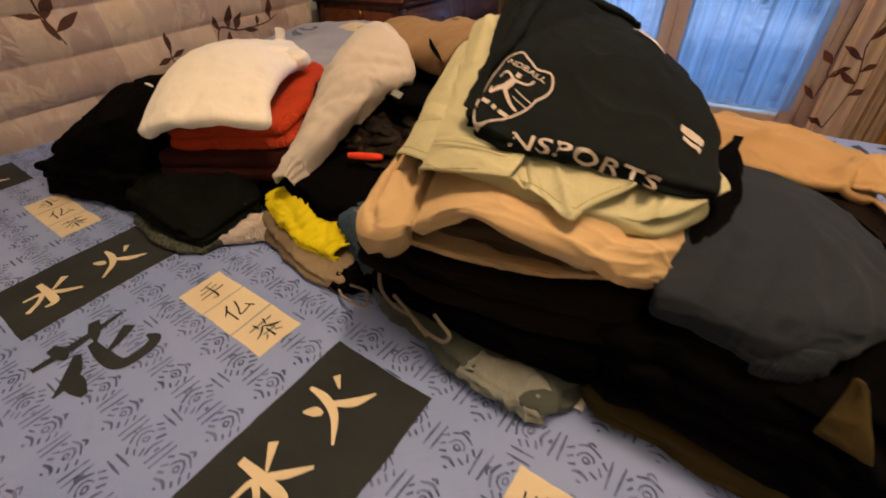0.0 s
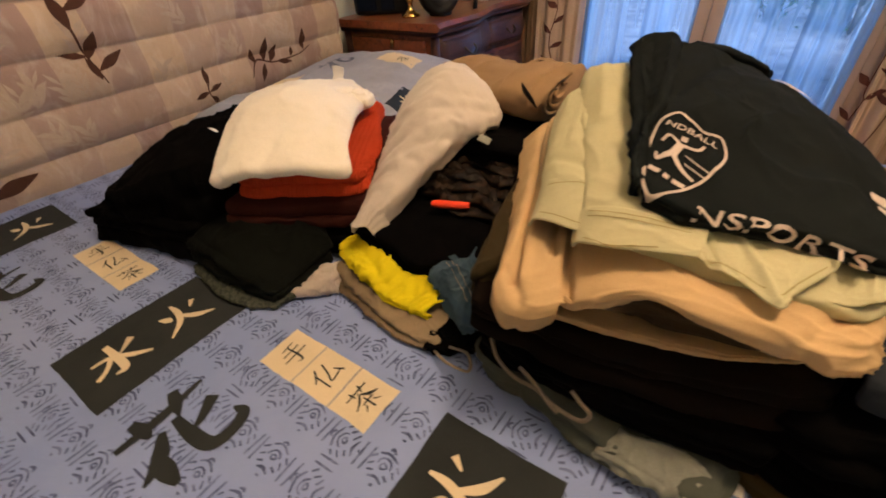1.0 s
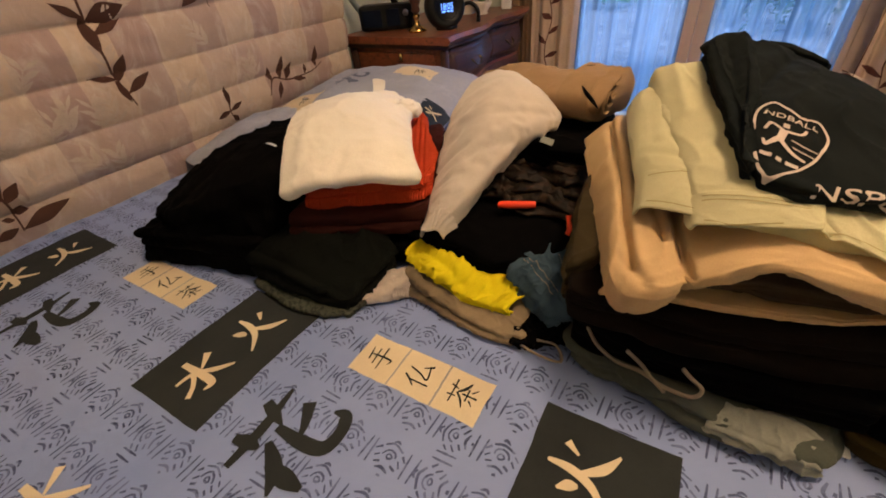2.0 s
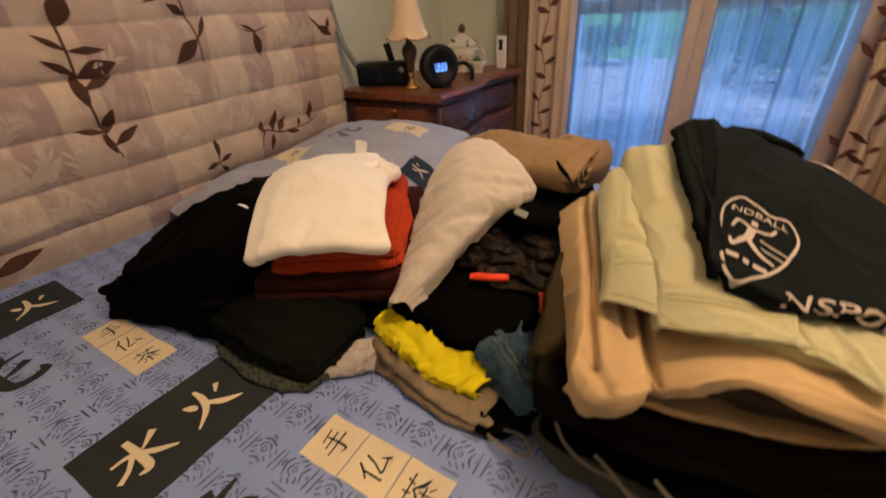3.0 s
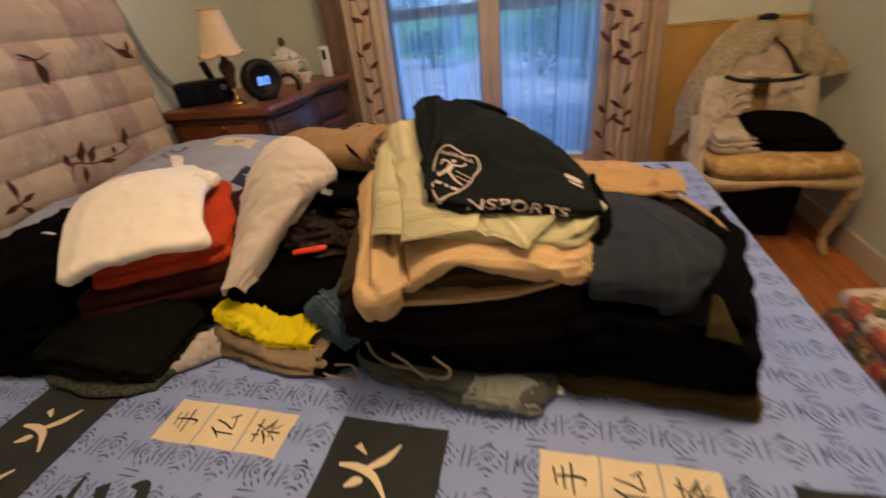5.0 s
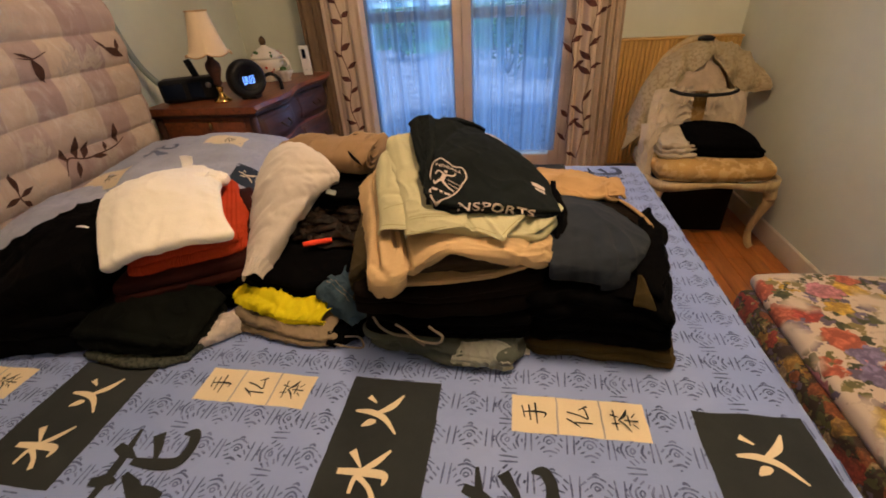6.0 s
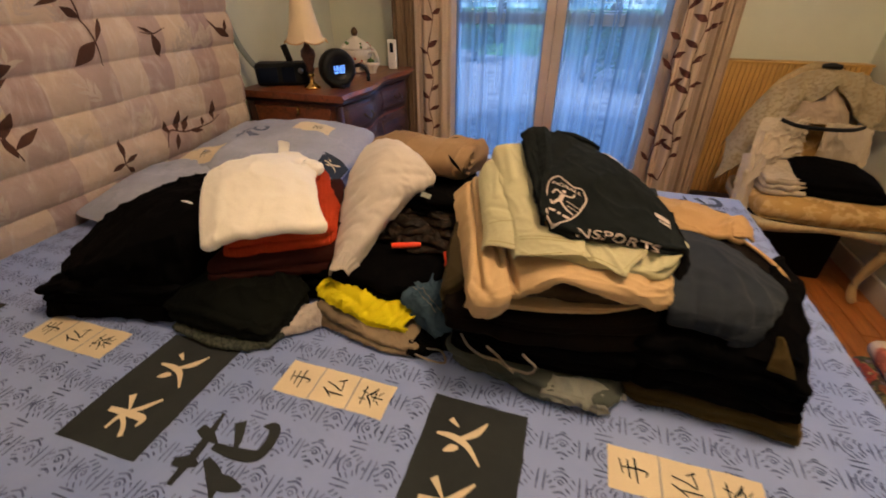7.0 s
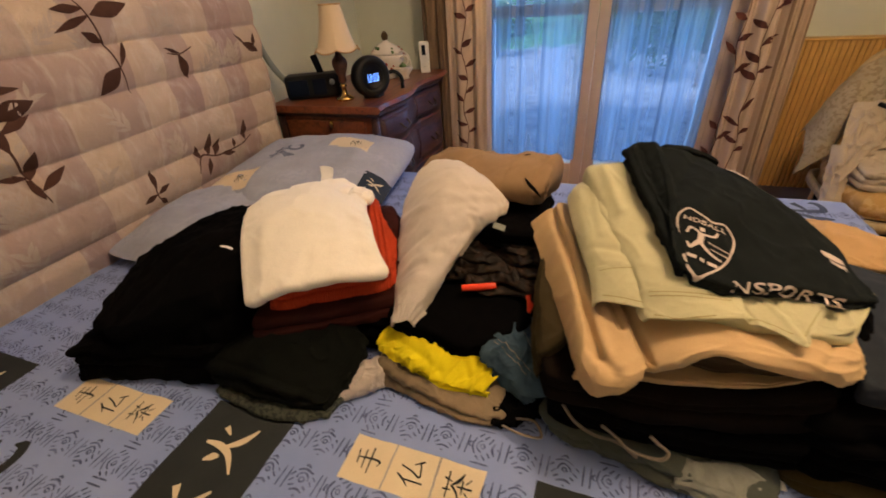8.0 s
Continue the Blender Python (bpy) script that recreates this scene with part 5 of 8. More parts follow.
tagged(part("hose", tube_mesh([(-0.10, 1.60, 1.75), (-0.105, 1.62, 1.30), (-0.10, 1.66, 1.05), (-0.075, 1.68, 0.90), (-0.02, 1.70, 0.80), (0.02, 1.71, 0.775)], 0.013, 12, 50), M_CABLE), "thick grey hose hanging down the wall", "hose")


def pillow(name, c, size, turn, seed, label, full=0.5):
    """A stuffed pillow: pinched corners, a seam round it and soft dents."""
    verts, faces = [], []
    n = 44
    rot = Matrix.Rotation(turn[2], 4, "Z") @ Matrix.Rotation(turn[1], 4, "Y") @ Matrix.Rotation(turn[0], 4, "X")
    for side in (1, -1):
        for j in range(n):
            for i in range(n):
                s, t = math.sin((i / (n - 1) - 0.5) * math.pi), math.sin((j / (n - 1) - 0.5) * math.pi)
                k = max(0.0, (1 - abs(s) ** 2.4) * (1 - abs(t) ** 2.4)) ** full
                pin = 1 - 0.05 * (abs(s) * (1 - t * t) + abs(t) * (1 - s * s)) - 0.13 * (s * t) ** 4
                d = (0.016 * fbm(s * 2 + seed, t * 2, side) + 0.010 * ((1 - abs(noise.noise((s * 3.5 + seed, t * 2.2, 1)))) ** 7 - 0.2) + 0.006 * (1 - abs(noise.noise((s * 2.0 - t * 4.0 + seed, t * 5, 2)))) ** 9) * k
                verts.append(Vector(c) + rot @ Vector((size[0] / 2 * s * pin, size[1] / 2 * t * pin, side * (size[2] / 2 * k + d * (side > 0)))))
    for side in (0, 1):
        for j in range(n - 1):
            for i in range(n - 1):
                a = side * n * n + j * n + i
                q = (a, a + 1, a + n + 1, a + n)
                faces.append(q if side == 0 else q[::-1])
    me = mesh_of(verts, faces)
    bm = bmesh.new()
    bm.from_mesh(me)
    bmesh.ops.remove_doubles(bm, verts=bm.verts[:], dist=0.0006)
    bm.to_mesh(me)
    bm.free()
    p = thing(name, (c[0], c[1], BED), label, "pillow", "pillows on the bed")
    return p, me, rot


for c, size, turn, seed in (((0.392, 1.210, 0.580), (0.655, 0.60, 0.172), (0.08, -0.02, 0.08), 3), ((0.245, 0.890, 0.548), (0.41, 0.475, 0.140), (0.03, 0.05, 0.0), 7)):
    p, me, rot = pillow("pillow", c, size, turn, seed, "plump pillow in a lavender-blue printed pillowcase", 0.52 if seed == 3 else 0.85)
    pl = drape(me, Vector(c), rot @ Vector((1, 0, 0)), rot @ Vector((0, 1, 0)), 0.0016)

    def quad_patch(x0, x1, y0, y1):
        v, f = [], []
        for j in range(9):
            for i in range(9):
                v.append(pl(x0 + (x1 - x0) * i / 8, y0 + (y1 - y0) * j / 8))
        for j in range(8):
            for i in range(8):
                a = j * 9 + i
                f.append((a, a + 1, a + 10, a + 9))
        return mesh_of(v, f)

    lifted = lambda a, b, q=pl: tuple(Vector(q(a, b)) + Vector((0, 0, 0.0012)))
    if seed == 3:
        part("cream_print_card", quad_patch(0.06, 0.20, 0.04, 0.115), M_CREAMPRINT, p)
        part("cream_print_card", quad_patch(-0.31, -0.10, -0.215, -0.115), M_CREAMPRINT, p)
        part("brush_character", strokes_mesh(KANJI["tea"], lambda a, b: lifted(-0.15 - (b - 0.5) * 0.04, -0.168 + (a - 0.5) * 0.045)), M_BLACKPRINT, p)
        part("brush_character", strokes_mesh(KANJI["tea"], lambda a, b: lifted(0.15 - (b - 0.5) * 0.04, 0.077 + (a - 0.5) * 0.045)), M_BLACKPRINT, p)
        part("black_print_panel", quad_patch(0.246, 0.320, -0.180, -0.075), M_BLUEBLACK, p)
        part("brush_character", strokes_mesh(KANJI["fire"], lambda a, b: lifted(0.284 - (b - 0.5) * 0.045, -0.126 + (a - 0.5) * 0.045)), M_CREAMPRINT, p)
        part("brush_character", strokes_mesh(KANJI["flower"], lambda a, b: lifted(-0.09 - (b - 0.5) * 0.10, 0.01 + (a - 0.5) * 0.10)), M_PILLOWINK, p)
    part("case", me, M_PILLOW, p)

# ---------------------------------------------------------------- clothes on the bed
B = BED + 0.002


def garment(name, label, category, mesh, mat, kids=(), group=""):
    """A garment: its body mesh and its other parts as (name, mesh, material, label)."""
    base = base_of([v.co for v in mesh.vertices])
    g = thing(name, base, label, category, group)
    part("body", mesh, mat, g)
    for nm, me, mt, lb in kids:
        part(nm, me, mt, g, lb)
    return g


def halves(outline, inner=(), layers=4, seed=0, at=0.5, shift=(0.004, 0.0), **more):
    """A garment folded once over itself: its lower and its upper half, the upper a little out of line."""
    low = [(x, y, z1 + (z0 - z1) * (1 - at), z1) for x, y, z0, z1 in outline]
    high = [(x + shift[0], y + shift[1], z0, z1 + (z0 - z1) * (1 - at) - 0.001) for x, y, z0, z1 in outline]
    n = max(1, layers // 2)
    return folded(low, layers=n, seed=seed, **more), folded(high, inner=inner, layers=layers - n, seed=seed + 0.5, **more)


# black trousers and jumper beside the headboard end
low_, high_ = halves([(0.425, 0.352, 0.588, B), (0.50, 0.366, 0.598, B), (0.585, 0.384, 0.60, B), (0.70, 0.415, 0.60, B), (0.76, 0.60, 0.61, B), (0.72, 0.80, 0.60, B), (0.54, 0.82, 0.59, B), (0.40, 0.77, 0.585, B), (0.375, 0.60, 0.582, B), (0.400, 0.46, 0.585, B)],
               layers=3, wrinkle=0.009, size=0.09, seed=1, slip=0.009, shift=(0.004, 0.002), crease=0.6, ragged=0.006)
garment("black_trousers", "black cotton trousers folded flat on the bedspread", "trousers",
        low_, M_BLACK, [("upper_leg", high_, M_BLACK, "")])
m = folded([(0.475, 0.392, 0.628, 0.578), (0.555, 0.376, 0.648, 0.575), (0.65, 0.415, 0.685, 0.578), (0.735, 0.455, 0.705, 0.58), (0.77, 0.62, 0.715, 0.60), (0.72, 0.78, 0.705, 0.60), (0.56, 0.80, 0.69, 0.595), (0.465, 0.785, 0.672, 0.59), (0.390, 0.748, 0.656, 0.585), (0.372, 0.66, 0.650, 0.58), (0.362, 0.575, 0.640, 0.575), (0.412, 0.462, 0.620, 0.575)],
           inner=[(0.695, 0.54, 0.731), (0.60, 0.62, 0.722), (0.50, 0.56, 0.688), (0.47, 0.68, 0.690)], layers=2, wrinkle=0.010, size=0.085, seed=2, slip=0.009, crease=0.7, ragged=0.007, sharp=0.7,
           lines=[(0.42, 0.46, 0.60, 0.58, 0.006, 0.016), (0.40, 0.62, 0.52, 0.66, -0.007, 0.012), (0.55, 0.40, 0.60, 0.52, -0.006, 0.010), (0.48, 0.44, 0.42, 0.58, 0.005, 0.012)])
pl = drape(m, (0.690, 0.540, 0.72), (1, 0, 0), (0, 1, 0), 0.002)
tagm = strokes_mesh([[(-0.014, 0.0, 0.003), (0.0, 0.001, 0.006), (0.014, 0.0, 0.004)]], pl)
garment("black_jumper", "black knitted jumper folded on black trousers", "jumper", m, M_BLACKKNIT, [("label", tagm, M_TAG, "small pale woven label")])

# dark wool jumper and grey-green knit in front
garment("grey_green_scarf", "grey-green knitted scarf lying flat under a jumper", "scarf",
        folded([(0.705, 0.394, 0.521, B), (0.78, 0.380, 0.521, B), (0.850, 0.374, 0.520, B), (0.900, 0.388, 0.520, B), (0.937, 0.408, 0.520, B), (0.95, 0.47, 0.53, B), (0.82, 0.52, 0.53, B), (0.70, 0.48, 0.53, B)], layers=1, wrinkle=0.004, size=0.05, seed=3, radius=0.004, sharp=0.85, ragged=0.005), M_GREYGREEN)
low_, high_ = halves([(0.648, 0.425, 0.566, 0.524), (0.70, 0.405, 0.574, 0.522), (0.78, 0.396, 0.578, 0.522), (0.86, 0.402, 0.566, 0.522), (0.928, 0.412, 0.548, 0.521), (0.946, 0.462, 0.572, 0.526), (0.945, 0.53, 0.592, 0.53), (0.87, 0.57, 0.600, 0.53), (0.74, 0.57, 0.602, 0.53), (0.66, 0.50, 0.594, 0.53)],
               inner=[(0.82, 0.48, 0.604), (0.74, 0.47, 0.600)], layers=2, wrinkle=0.008, size=0.06, seed=4, slip=0.007, radius=0.022, shift=(0.003, 0.003), sharp=0.7, crease=0.6, ragged=0.005)
garment("dark_green_jumper", "dark green wool jumper folded into a thick pad", "jumper",
        low_, M_DKGREEN, [("folded_sleeve", high_, M_DKGREEN, "")])
# Black cloth added to fill the dark gap below the maroon jumper.
garment("black_gap_filler", "black cloth added to fill the dark gap under the coloured jumpers", "cardigan",
        folded([(0.77, 0.545, 0.60, B), (0.90, 0.56, 0.60, B), (1.0, 0.58, 0.585, B), (0.99, 0.72, 0.62, B), (0.93, 0.82, 0.64, B), (0.78, 0.80, 0.63, B)], layers=3, wrinkle=0.006, seed=5, slip=0.012), M_BLACK)
low_, high_ = halves([(0.765, 0.465, 0.640, 0.592), (0.87, 0.510, 0.640, 0.592), (0.985, 0.592, 0.636, 0.580), (0.982, 0.66, 0.672, 0.60), (0.952, 0.74, 0.690, 0.61), (0.900, 0.812, 0.702, 0.62), (0.852, 0.853, 0.682, 0.62), (0.79, 0.83, 0.68, 0.61), (0.75, 0.72, 0.66, 0.60)],
                     layers=2, wrinkle=0.006, seed=6, slip=0.010, shift=(0.002, 0.003))
garment("maroon_jumper", "dark maroon jumper folded beneath a red one", "jumper", low_, M_MAROON, [("folded_sleeve", high_, M_MAROON, "")])
low_, high_ = halves([(0.800, 0.490, 0.690, 0.646), (0.88, 0.538, 0.688, 0.642), (0.975, 0.598, 0.690, 0.642), (0.982, 0.632, 0.698, 0.648), (0.948, 0.690, 0.702, 0.655), (0.890, 0.775, 0.708, 0.665), (0.828, 0.845, 0.712, 0.672), (0.76, 0.84, 0.712, 0.672), (0.72, 0.68, 0.70, 0.655)],
                     layers=2, wrinkle=0.006, seed=7, slip=0.008, radius=0.014, at=0.45, shift=(0.001, 0.003), sharp=0.35)
for part_mesh in (low_, high_):
    for v in part_mesh.vertices:
        a = v.co.x * 0.86 + v.co.y * 0.5
        v.co.z += 0.0012 * math.sin(a * 2 * math.pi / 0.0105)
        v.co.y -= 0.0010 * math.sin(a * 2 * math.pi / 0.0105)
garment("red_jumper", "rust-red ribbed jumper folded under a white one", "jumper",
        low_, M_RED, [("upper_fold", high_, M_RED, "")])
m = cloth([[(0.668, 0.795, 0.744), (0.735, 0.816, 0.756), (0.795, 0.812, 0.752), (0.842, 0.786, 0.742)],
           [(0.658, 0.715, 0.757), (0.735, 0.730, 0.777), (0.812, 0.730, 0.773), (0.880, 0.712, 0.750)],
           [(0.674, 0.630, 0.760), (0.752, 0.638, 0.782), (0.838, 0.648, 0.774), (0.920, 0.650, 0.744)],
           [(0.726, 0.548, 0.742), (0.792, 0.562, 0.760), (0.870, 0.580, 0.754), (0.952, 0.602, 0.734)],
           [(0.797, 0.458, 0.704), (0.848, 0.486, 0.721), (0.916, 0.526, 0.725), (0.986, 0.570, 0.716)]], 0.026, 72, 72, 0.0050, 0.085, 8, (0.9, 1.1), 0.5,
          lines=[(0.67, 0.78, 0.70, 0.70, -0.005, 0.012), (0.832, 0.81, 0.826, 0.74, -0.012, 0.009), (0.722, 0.83, 0.727, 0.78, -0.006, 0.012), (0.775, 0.83, 0.772, 0.79, 0.006, 0.010),
                 (0.875, 0.50, 0.868, 0.535, -0.004, 0.010), (0.93, 0.535, 0.90, 0.60, 0.003, 0.016), (0.80, 0.50, 0.755, 0.58, 0.004, 0.014), (0.95, 0.60, 0.90, 0.66, 0.005, 0.016)])
lab = cloth([[(0.710, 0.834, 0.777), (0.727, 0.835, 0.778), (0.744, 0.833, 0.776)], [(0.711, 0.832, 0.768), (0.727, 0.833, 0.769), (0.744, 0.831, 0.767)], [(0.713, 0.828, 0.758), (0.728, 0.828, 0.758), (0.743, 0.827, 0.758)], [(0.715, 0.818, 0.744), (0.728, 0.818, 0.744), (0.741, 0.818, 0.744)]], 0.0012, 10, 16, 0.0010, 0.02, 2)
tuck = folded([(0.806, 0.785, 0.754, 0.726), (0.836, 0.800, 0.754, 0.726), (0.862, 0.792, 0.752, 0.726), (0.872, 0.772, 0.750, 0.726), (0.862, 0.748, 0.752, 0.728), (0.826, 0.750, 0.756, 0.730)], inner=[(0.842, 0.776, 0.760)], layers=1, wrinkle=0.004, size=0.04, seed=61, radius=0.012)
garment("white_jumper", "cream-white fleece jumper folded on a red one", "jumper", m, M_WHITE, [("cuff", tuck, M_WHITE, ""), ("label", lab, M_TAG, "white satin label standing up")])

# sock, yellow top and khaki trousers at the front
garment("sock", "crumpled pale knitted sock tucked under the jumper", "sock",
        folded([(0.885, 0.447, 0.522, B), (0.92, 0.436, 0.526, B), (0.965, 0.455, 0.540, B), (1.0, 0.49, 0.552, B), (0.975, 0.53, 0.55, B), (0.91, 0.49, 0.535, B)], layers=1, wrinkle=0.010, size=0.03, seed=9, radius=0.01, crease=0.6), M_SOCK)
low_, high_ = halves([(0.972, 0.512, 0.553, B), (1.02, 0.490, 0.549, B), (1.08, 0.472, 0.543, B), (1.14, 0.463, 0.536, B), (1.186, 0.462, 0.532, B), (1.212, 0.478, 0.535, B), (1.215, 0.55, 0.55, B), (1.12, 0.63, 0.56, B), (0.99, 0.61, 0.56, B)],
               layers=2, wrinkle=0.008, size=0.045, seed=10, slip=0.006, crease=0.6, stretch=(1.5, 0.8), ragged=0.001, shift=(0.002, 0.003))
garment("khaki_shorts", "crumpled khaki shorts folded under a yellow top", "shorts",
        low_, M_KHAKI, [("upper_leg", high_, M_KHAKI, "")])
garment("yellow_top", "bright yellow jersey top folded over khaki shorts", "top",
        cloth([[(0.984, 0.612, 0.580), (1.06, 0.612, 0.592), (1.14, 0.602, 0.588), (1.208, 0.585, 0.580)],
               [(0.974, 0.550, 0.572), (1.05, 0.538, 0.584), (1.13, 0.525, 0.574), (1.206, 0.548, 0.566)],
               [(0.972, 0.537, 0.564), (1.035, 0.515, 0.573), (1.11, 0.494, 0.562), (1.180, 0.500, 0.556)],
               [(0.973, 0.535, 0.561), (1.04, 0.514, 0.558), (1.11, 0.495, 0.550), (1.186, 0.501, 0.544)]], 0.0035, 110, 48, 0.0060, 0.040, 11, (1.7, 0.5), 0.9,
              lines=[(1.0, 0.55, 1.10, 0.505, -0.006, 0.007), (1.05, 0.56, 1.09, 0.51, 0.004, 0.006), (1.12, 0.56, 1.15, 0.51, -0.005, 0.006), (1.17, 0.55, 1.19, 0.51, 0.004, 0.006)]), M_YELLOW,
        [("hem", tube_mesh([(0.974, 0.532, 0.559), (1.005, 0.523, 0.561), (1.04, 0.511, 0.556), (1.075, 0.501, 0.554), (1.11, 0.492, 0.548), (1.15, 0.496, 0.546), (1.184, 0.499, 0.543)], 0.0026, 8, 60, 0.7), M_YELLOW, "")])
garment("navy_strap_top", "navy top with straps spilling between the piles", "top",
        folded([(1.195, 0.470, 0.530, B), (1.235, 0.478, 0.535, B), (1.275, 0.505, 0.55, B), (1.27, 0.58, 0.56, B), (1.215, 0.57, 0.56, B)], layers=1, wrinkle=0.010, size=0.03, seed=12, radius=0.01, crease=0.6), M_BLACK,
        [("strap", tube_mesh([(1.215, 0.468, 0.522), (1.245, 0.455, 0.530), (1.275, 0.462, 0.524), (1.262, 0.482, 0.53), (1.235, 0.476, 0.535)], 0.0024, 8, 40, 0.5), M_CORD, "pale narrow strap")])
m = folded([(1.162, 0.548, 0.602, 0.556), (1.192, 0.524, 0.594, 0.545), (1.236, 0.502, 0.578, 0.534), (1.268, 0.508, 0.574, 0.534), (1.276, 0.56, 0.600, 0.545), (1.27, 0.62, 0.61, 0.555), (1.19, 0.64, 0.615, 0.555)], layers=2, wrinkle=0.007, size=0.03, seed=13, slip=0.006, crease=0.7)
pl = drape(m, (0, 0, 0.6), (1, 0, 0), (0, 1, 0), 0.0012)
st = [("stitching", strokes_mesh([[(x0, y0, 0.0011), (x1, y1, 0.0011), (x2, y2, 0.0011)]], pl), M_CORD, "pale seam stitching") for x0, y0, x1, y1, x2, y2 in ((1.180, 0.560, 1.205, 0.545, 1.240, 0.520), (1.186, 0.566, 1.211, 0.551, 1.246, 0.526), (1.225, 0.585, 1.245, 0.560, 1.262, 0.535))]
garment("denim_shorts", "faded blue denim shorts crumpled between two piles", "shorts", m, M_DENIM, st)

# black pile in the middle
low_, high_ = halves([(0.975, 0.572, 0.607, 0.575), (1.06, 0.548, 0.614, 0.574), (1.13, 0.535, 0.608, 0.572), (1.185, 0.555, 0.606, 0.572), (1.23, 0.61, 0.620, 0.58), (1.235, 0.74, 0.632, 0.58), (1.10, 0.80, 0.64, 0.58), (0.97, 0.74, 0.65, 0.58)],
               inner=[(1.08, 0.60, 0.620), (1.15, 0.62, 0.622)], layers=2, wrinkle=0.006, seed=14, slip=0.008, radius=0.018, shift=(0.003, 0.003))
garment("black_sweatshirt", "black sweatshirt folded over the yellow top", "sweatshirt",
        low_, M_BLACK, [("folded_sleeve", high_, M_BLACK, "")])
m = folded([(1.065, 0.678, 0.660, 0.628), (1.12, 0.674, 0.652, 0.628), (1.19, 0.676, 0.650, 0.628), (1.228, 0.70, 0.665, 0.632), (1.23, 0.78, 0.69, 0.64), (1.12, 0.80, 0.70, 0.645), (1.04, 0.74, 0.69, 0.64)],
           layers=3, wrinkle=0.009, size=0.03, seed=15, slip=0.012, stretch=(0.6, 2.2), crease=0.9)
kids = []
for k in range(7):
    y, z = 0.662 + 0.013 * k, 0.637 + 0.0095 * k
    row = [[(1.062 + 0.006 * k + 0.028 * i, y + 0.010 * math.sin(1.7 * i + k) - 0.004 * i + dy, z + 0.004 * math.sin(1.3 * i + 2 * k) + dz) for i in range(7)] for dy, dz in ((0.045, 0.004), (0.012, 0.006), (0.0, 0.001), (0.005, -0.006))]
    kids.append(("leg_fold", cloth(row, 0.003, 48, 16, 0.005, 0.026, 50 + k, (1.2, 0.8), 0.8), M_BROWNFOLD, ""))
garment("brown_leggings", "dark brown patterned leggings folded in many thin layers", "leggings", m, M_BROWNFOLD, kids)
garment("black_jeans", "black jeans folded on top of the dark pile", "jeans",
        folded([(1.09, 0.735, 0.735, 0.685), (1.16, 0.715, 0.730, 0.682), (1.225, 0.74, 0.725, 0.68), (1.235, 0.85, 0.735, 0.69), (1.20, 0.94, 0.74, 0.69), (1.02, 0.94, 0.745, 0.695), (1.0, 0.82, 0.74, 0.69)],
               layers=3, wrinkle=0.006, seed=16, slip=0.010), M_BLACK,
        [("label", cloth([[(1.143, 0.728, 0.737), (1.165, 0.724, 0.734)], [(1.142, 0.719, 0.731), (1.164, 0.715, 0.728)]], 0.001, 8, 8, 0.0008, 0.02, 3), M_GREYLIGHT, "pale grey label")])
garment("black_pullover", "black pullover at the bottom of the dark pile", "pullover",
        folded([(1.0, 0.66, 0.60, B), (1.12, 0.64, 0.575, B), (1.24, 0.66, 0.60, B), (1.24, 0.90, 0.69, B), (1.12, 0.97, 0.69, B), (0.97, 0.95, 0.69, B), (0.96, 0.78, 0.65, B)], layers=4, wrinkle=0.006, seed=17, slip=0.010), M_BLACK)
garment("orange_marker", "orange-red capped pen lying on the dark clothes", "pen",
        tube_mesh([(1.104, 0.636, 0.6455, 0.0055), (1.118, 0.641, 0.646, 0.0066), (1.134, 0.646, 0.6465, 0.0064), (1.149, 0.651, 0.647, 0.0066), (1.163, 0.656, 0.6475, 0.0055)], 0.006, 14, 30), M_ORANGE)
garment("orange_strap", "orange-red strap hanging between two piles", "strap",
        tube_mesh([(1.222, 0.640, 0.650, 0.005), (1.228, 0.632, 0.638, 0.006), (1.226, 0.628, 0.622, 0.005)], 0.005, 8, 14, 0.5), M_ORANGE)

# greige hooded top with its sleeve hanging forward, and the rolled brown trousers behind it
m = cloth([[(0.950, 0.862, 0.715), (0.968, 0.868, 0.790), (1.020, 0.862, 0.796), (1.085, 0.822, 0.786), (1.095, 0.815, 0.725)],
           [(0.936, 0.795, 0.700), (0.952, 0.800, 0.764), (1.048, 0.802, 0.812), (1.158, 0.768, 0.766), (1.138, 0.772, 0.722)],
           [(0.950, 0.712, 0.672), (0.966, 0.708, 0.712), (1.045, 0.715, 0.774), (1.120, 0.716, 0.744), (1.102, 0.720, 0.702)],
           [(0.975, 0.630, 0.628), (0.984, 0.625, 0.656), (1.034, 0.638, 0.704), (1.082, 0.645, 0.696), (1.070, 0.650, 0.655)],
           [(0.992, 0.572, 0.606), (1.000, 0.568, 0.630), (1.020, 0.570, 0.650), (1.042, 0.574, 0.645), (1.046, 0.581, 0.612)]], 0.004, 84, 84, 0.0050, 0.060, 18, (0.75, 1.3), 0.6,
          lines=[(0.962, 0.70, 1.00, 0.695, -0.005, 0.006), (0.958, 0.73, 1.01, 0.720, 0.004, 0.007), (1.125, 0.762, 1.09, 0.750, -0.004, 0.006), (1.105, 0.71, 1.075, 0.70, -0.004, 0.006), (1.075, 0.65, 1.05, 0.645, -0.003, 0.005), (1.0, 0.60, 1.05, 0.61, 0.003, 0.006),
                 (1.15, 0.755, 1.06, 0.715, -0.004, 0.005), (1.14, 0.738, 1.07, 0.690, 0.004, 0.006), (1.12, 0.705, 1.04, 0.650, -0.004, 0.005), (0.975, 0.655, 1.03, 0.668, -0.004, 0.005), (0.985, 0.620, 1.04, 0.628, -0.003, 0.004)])
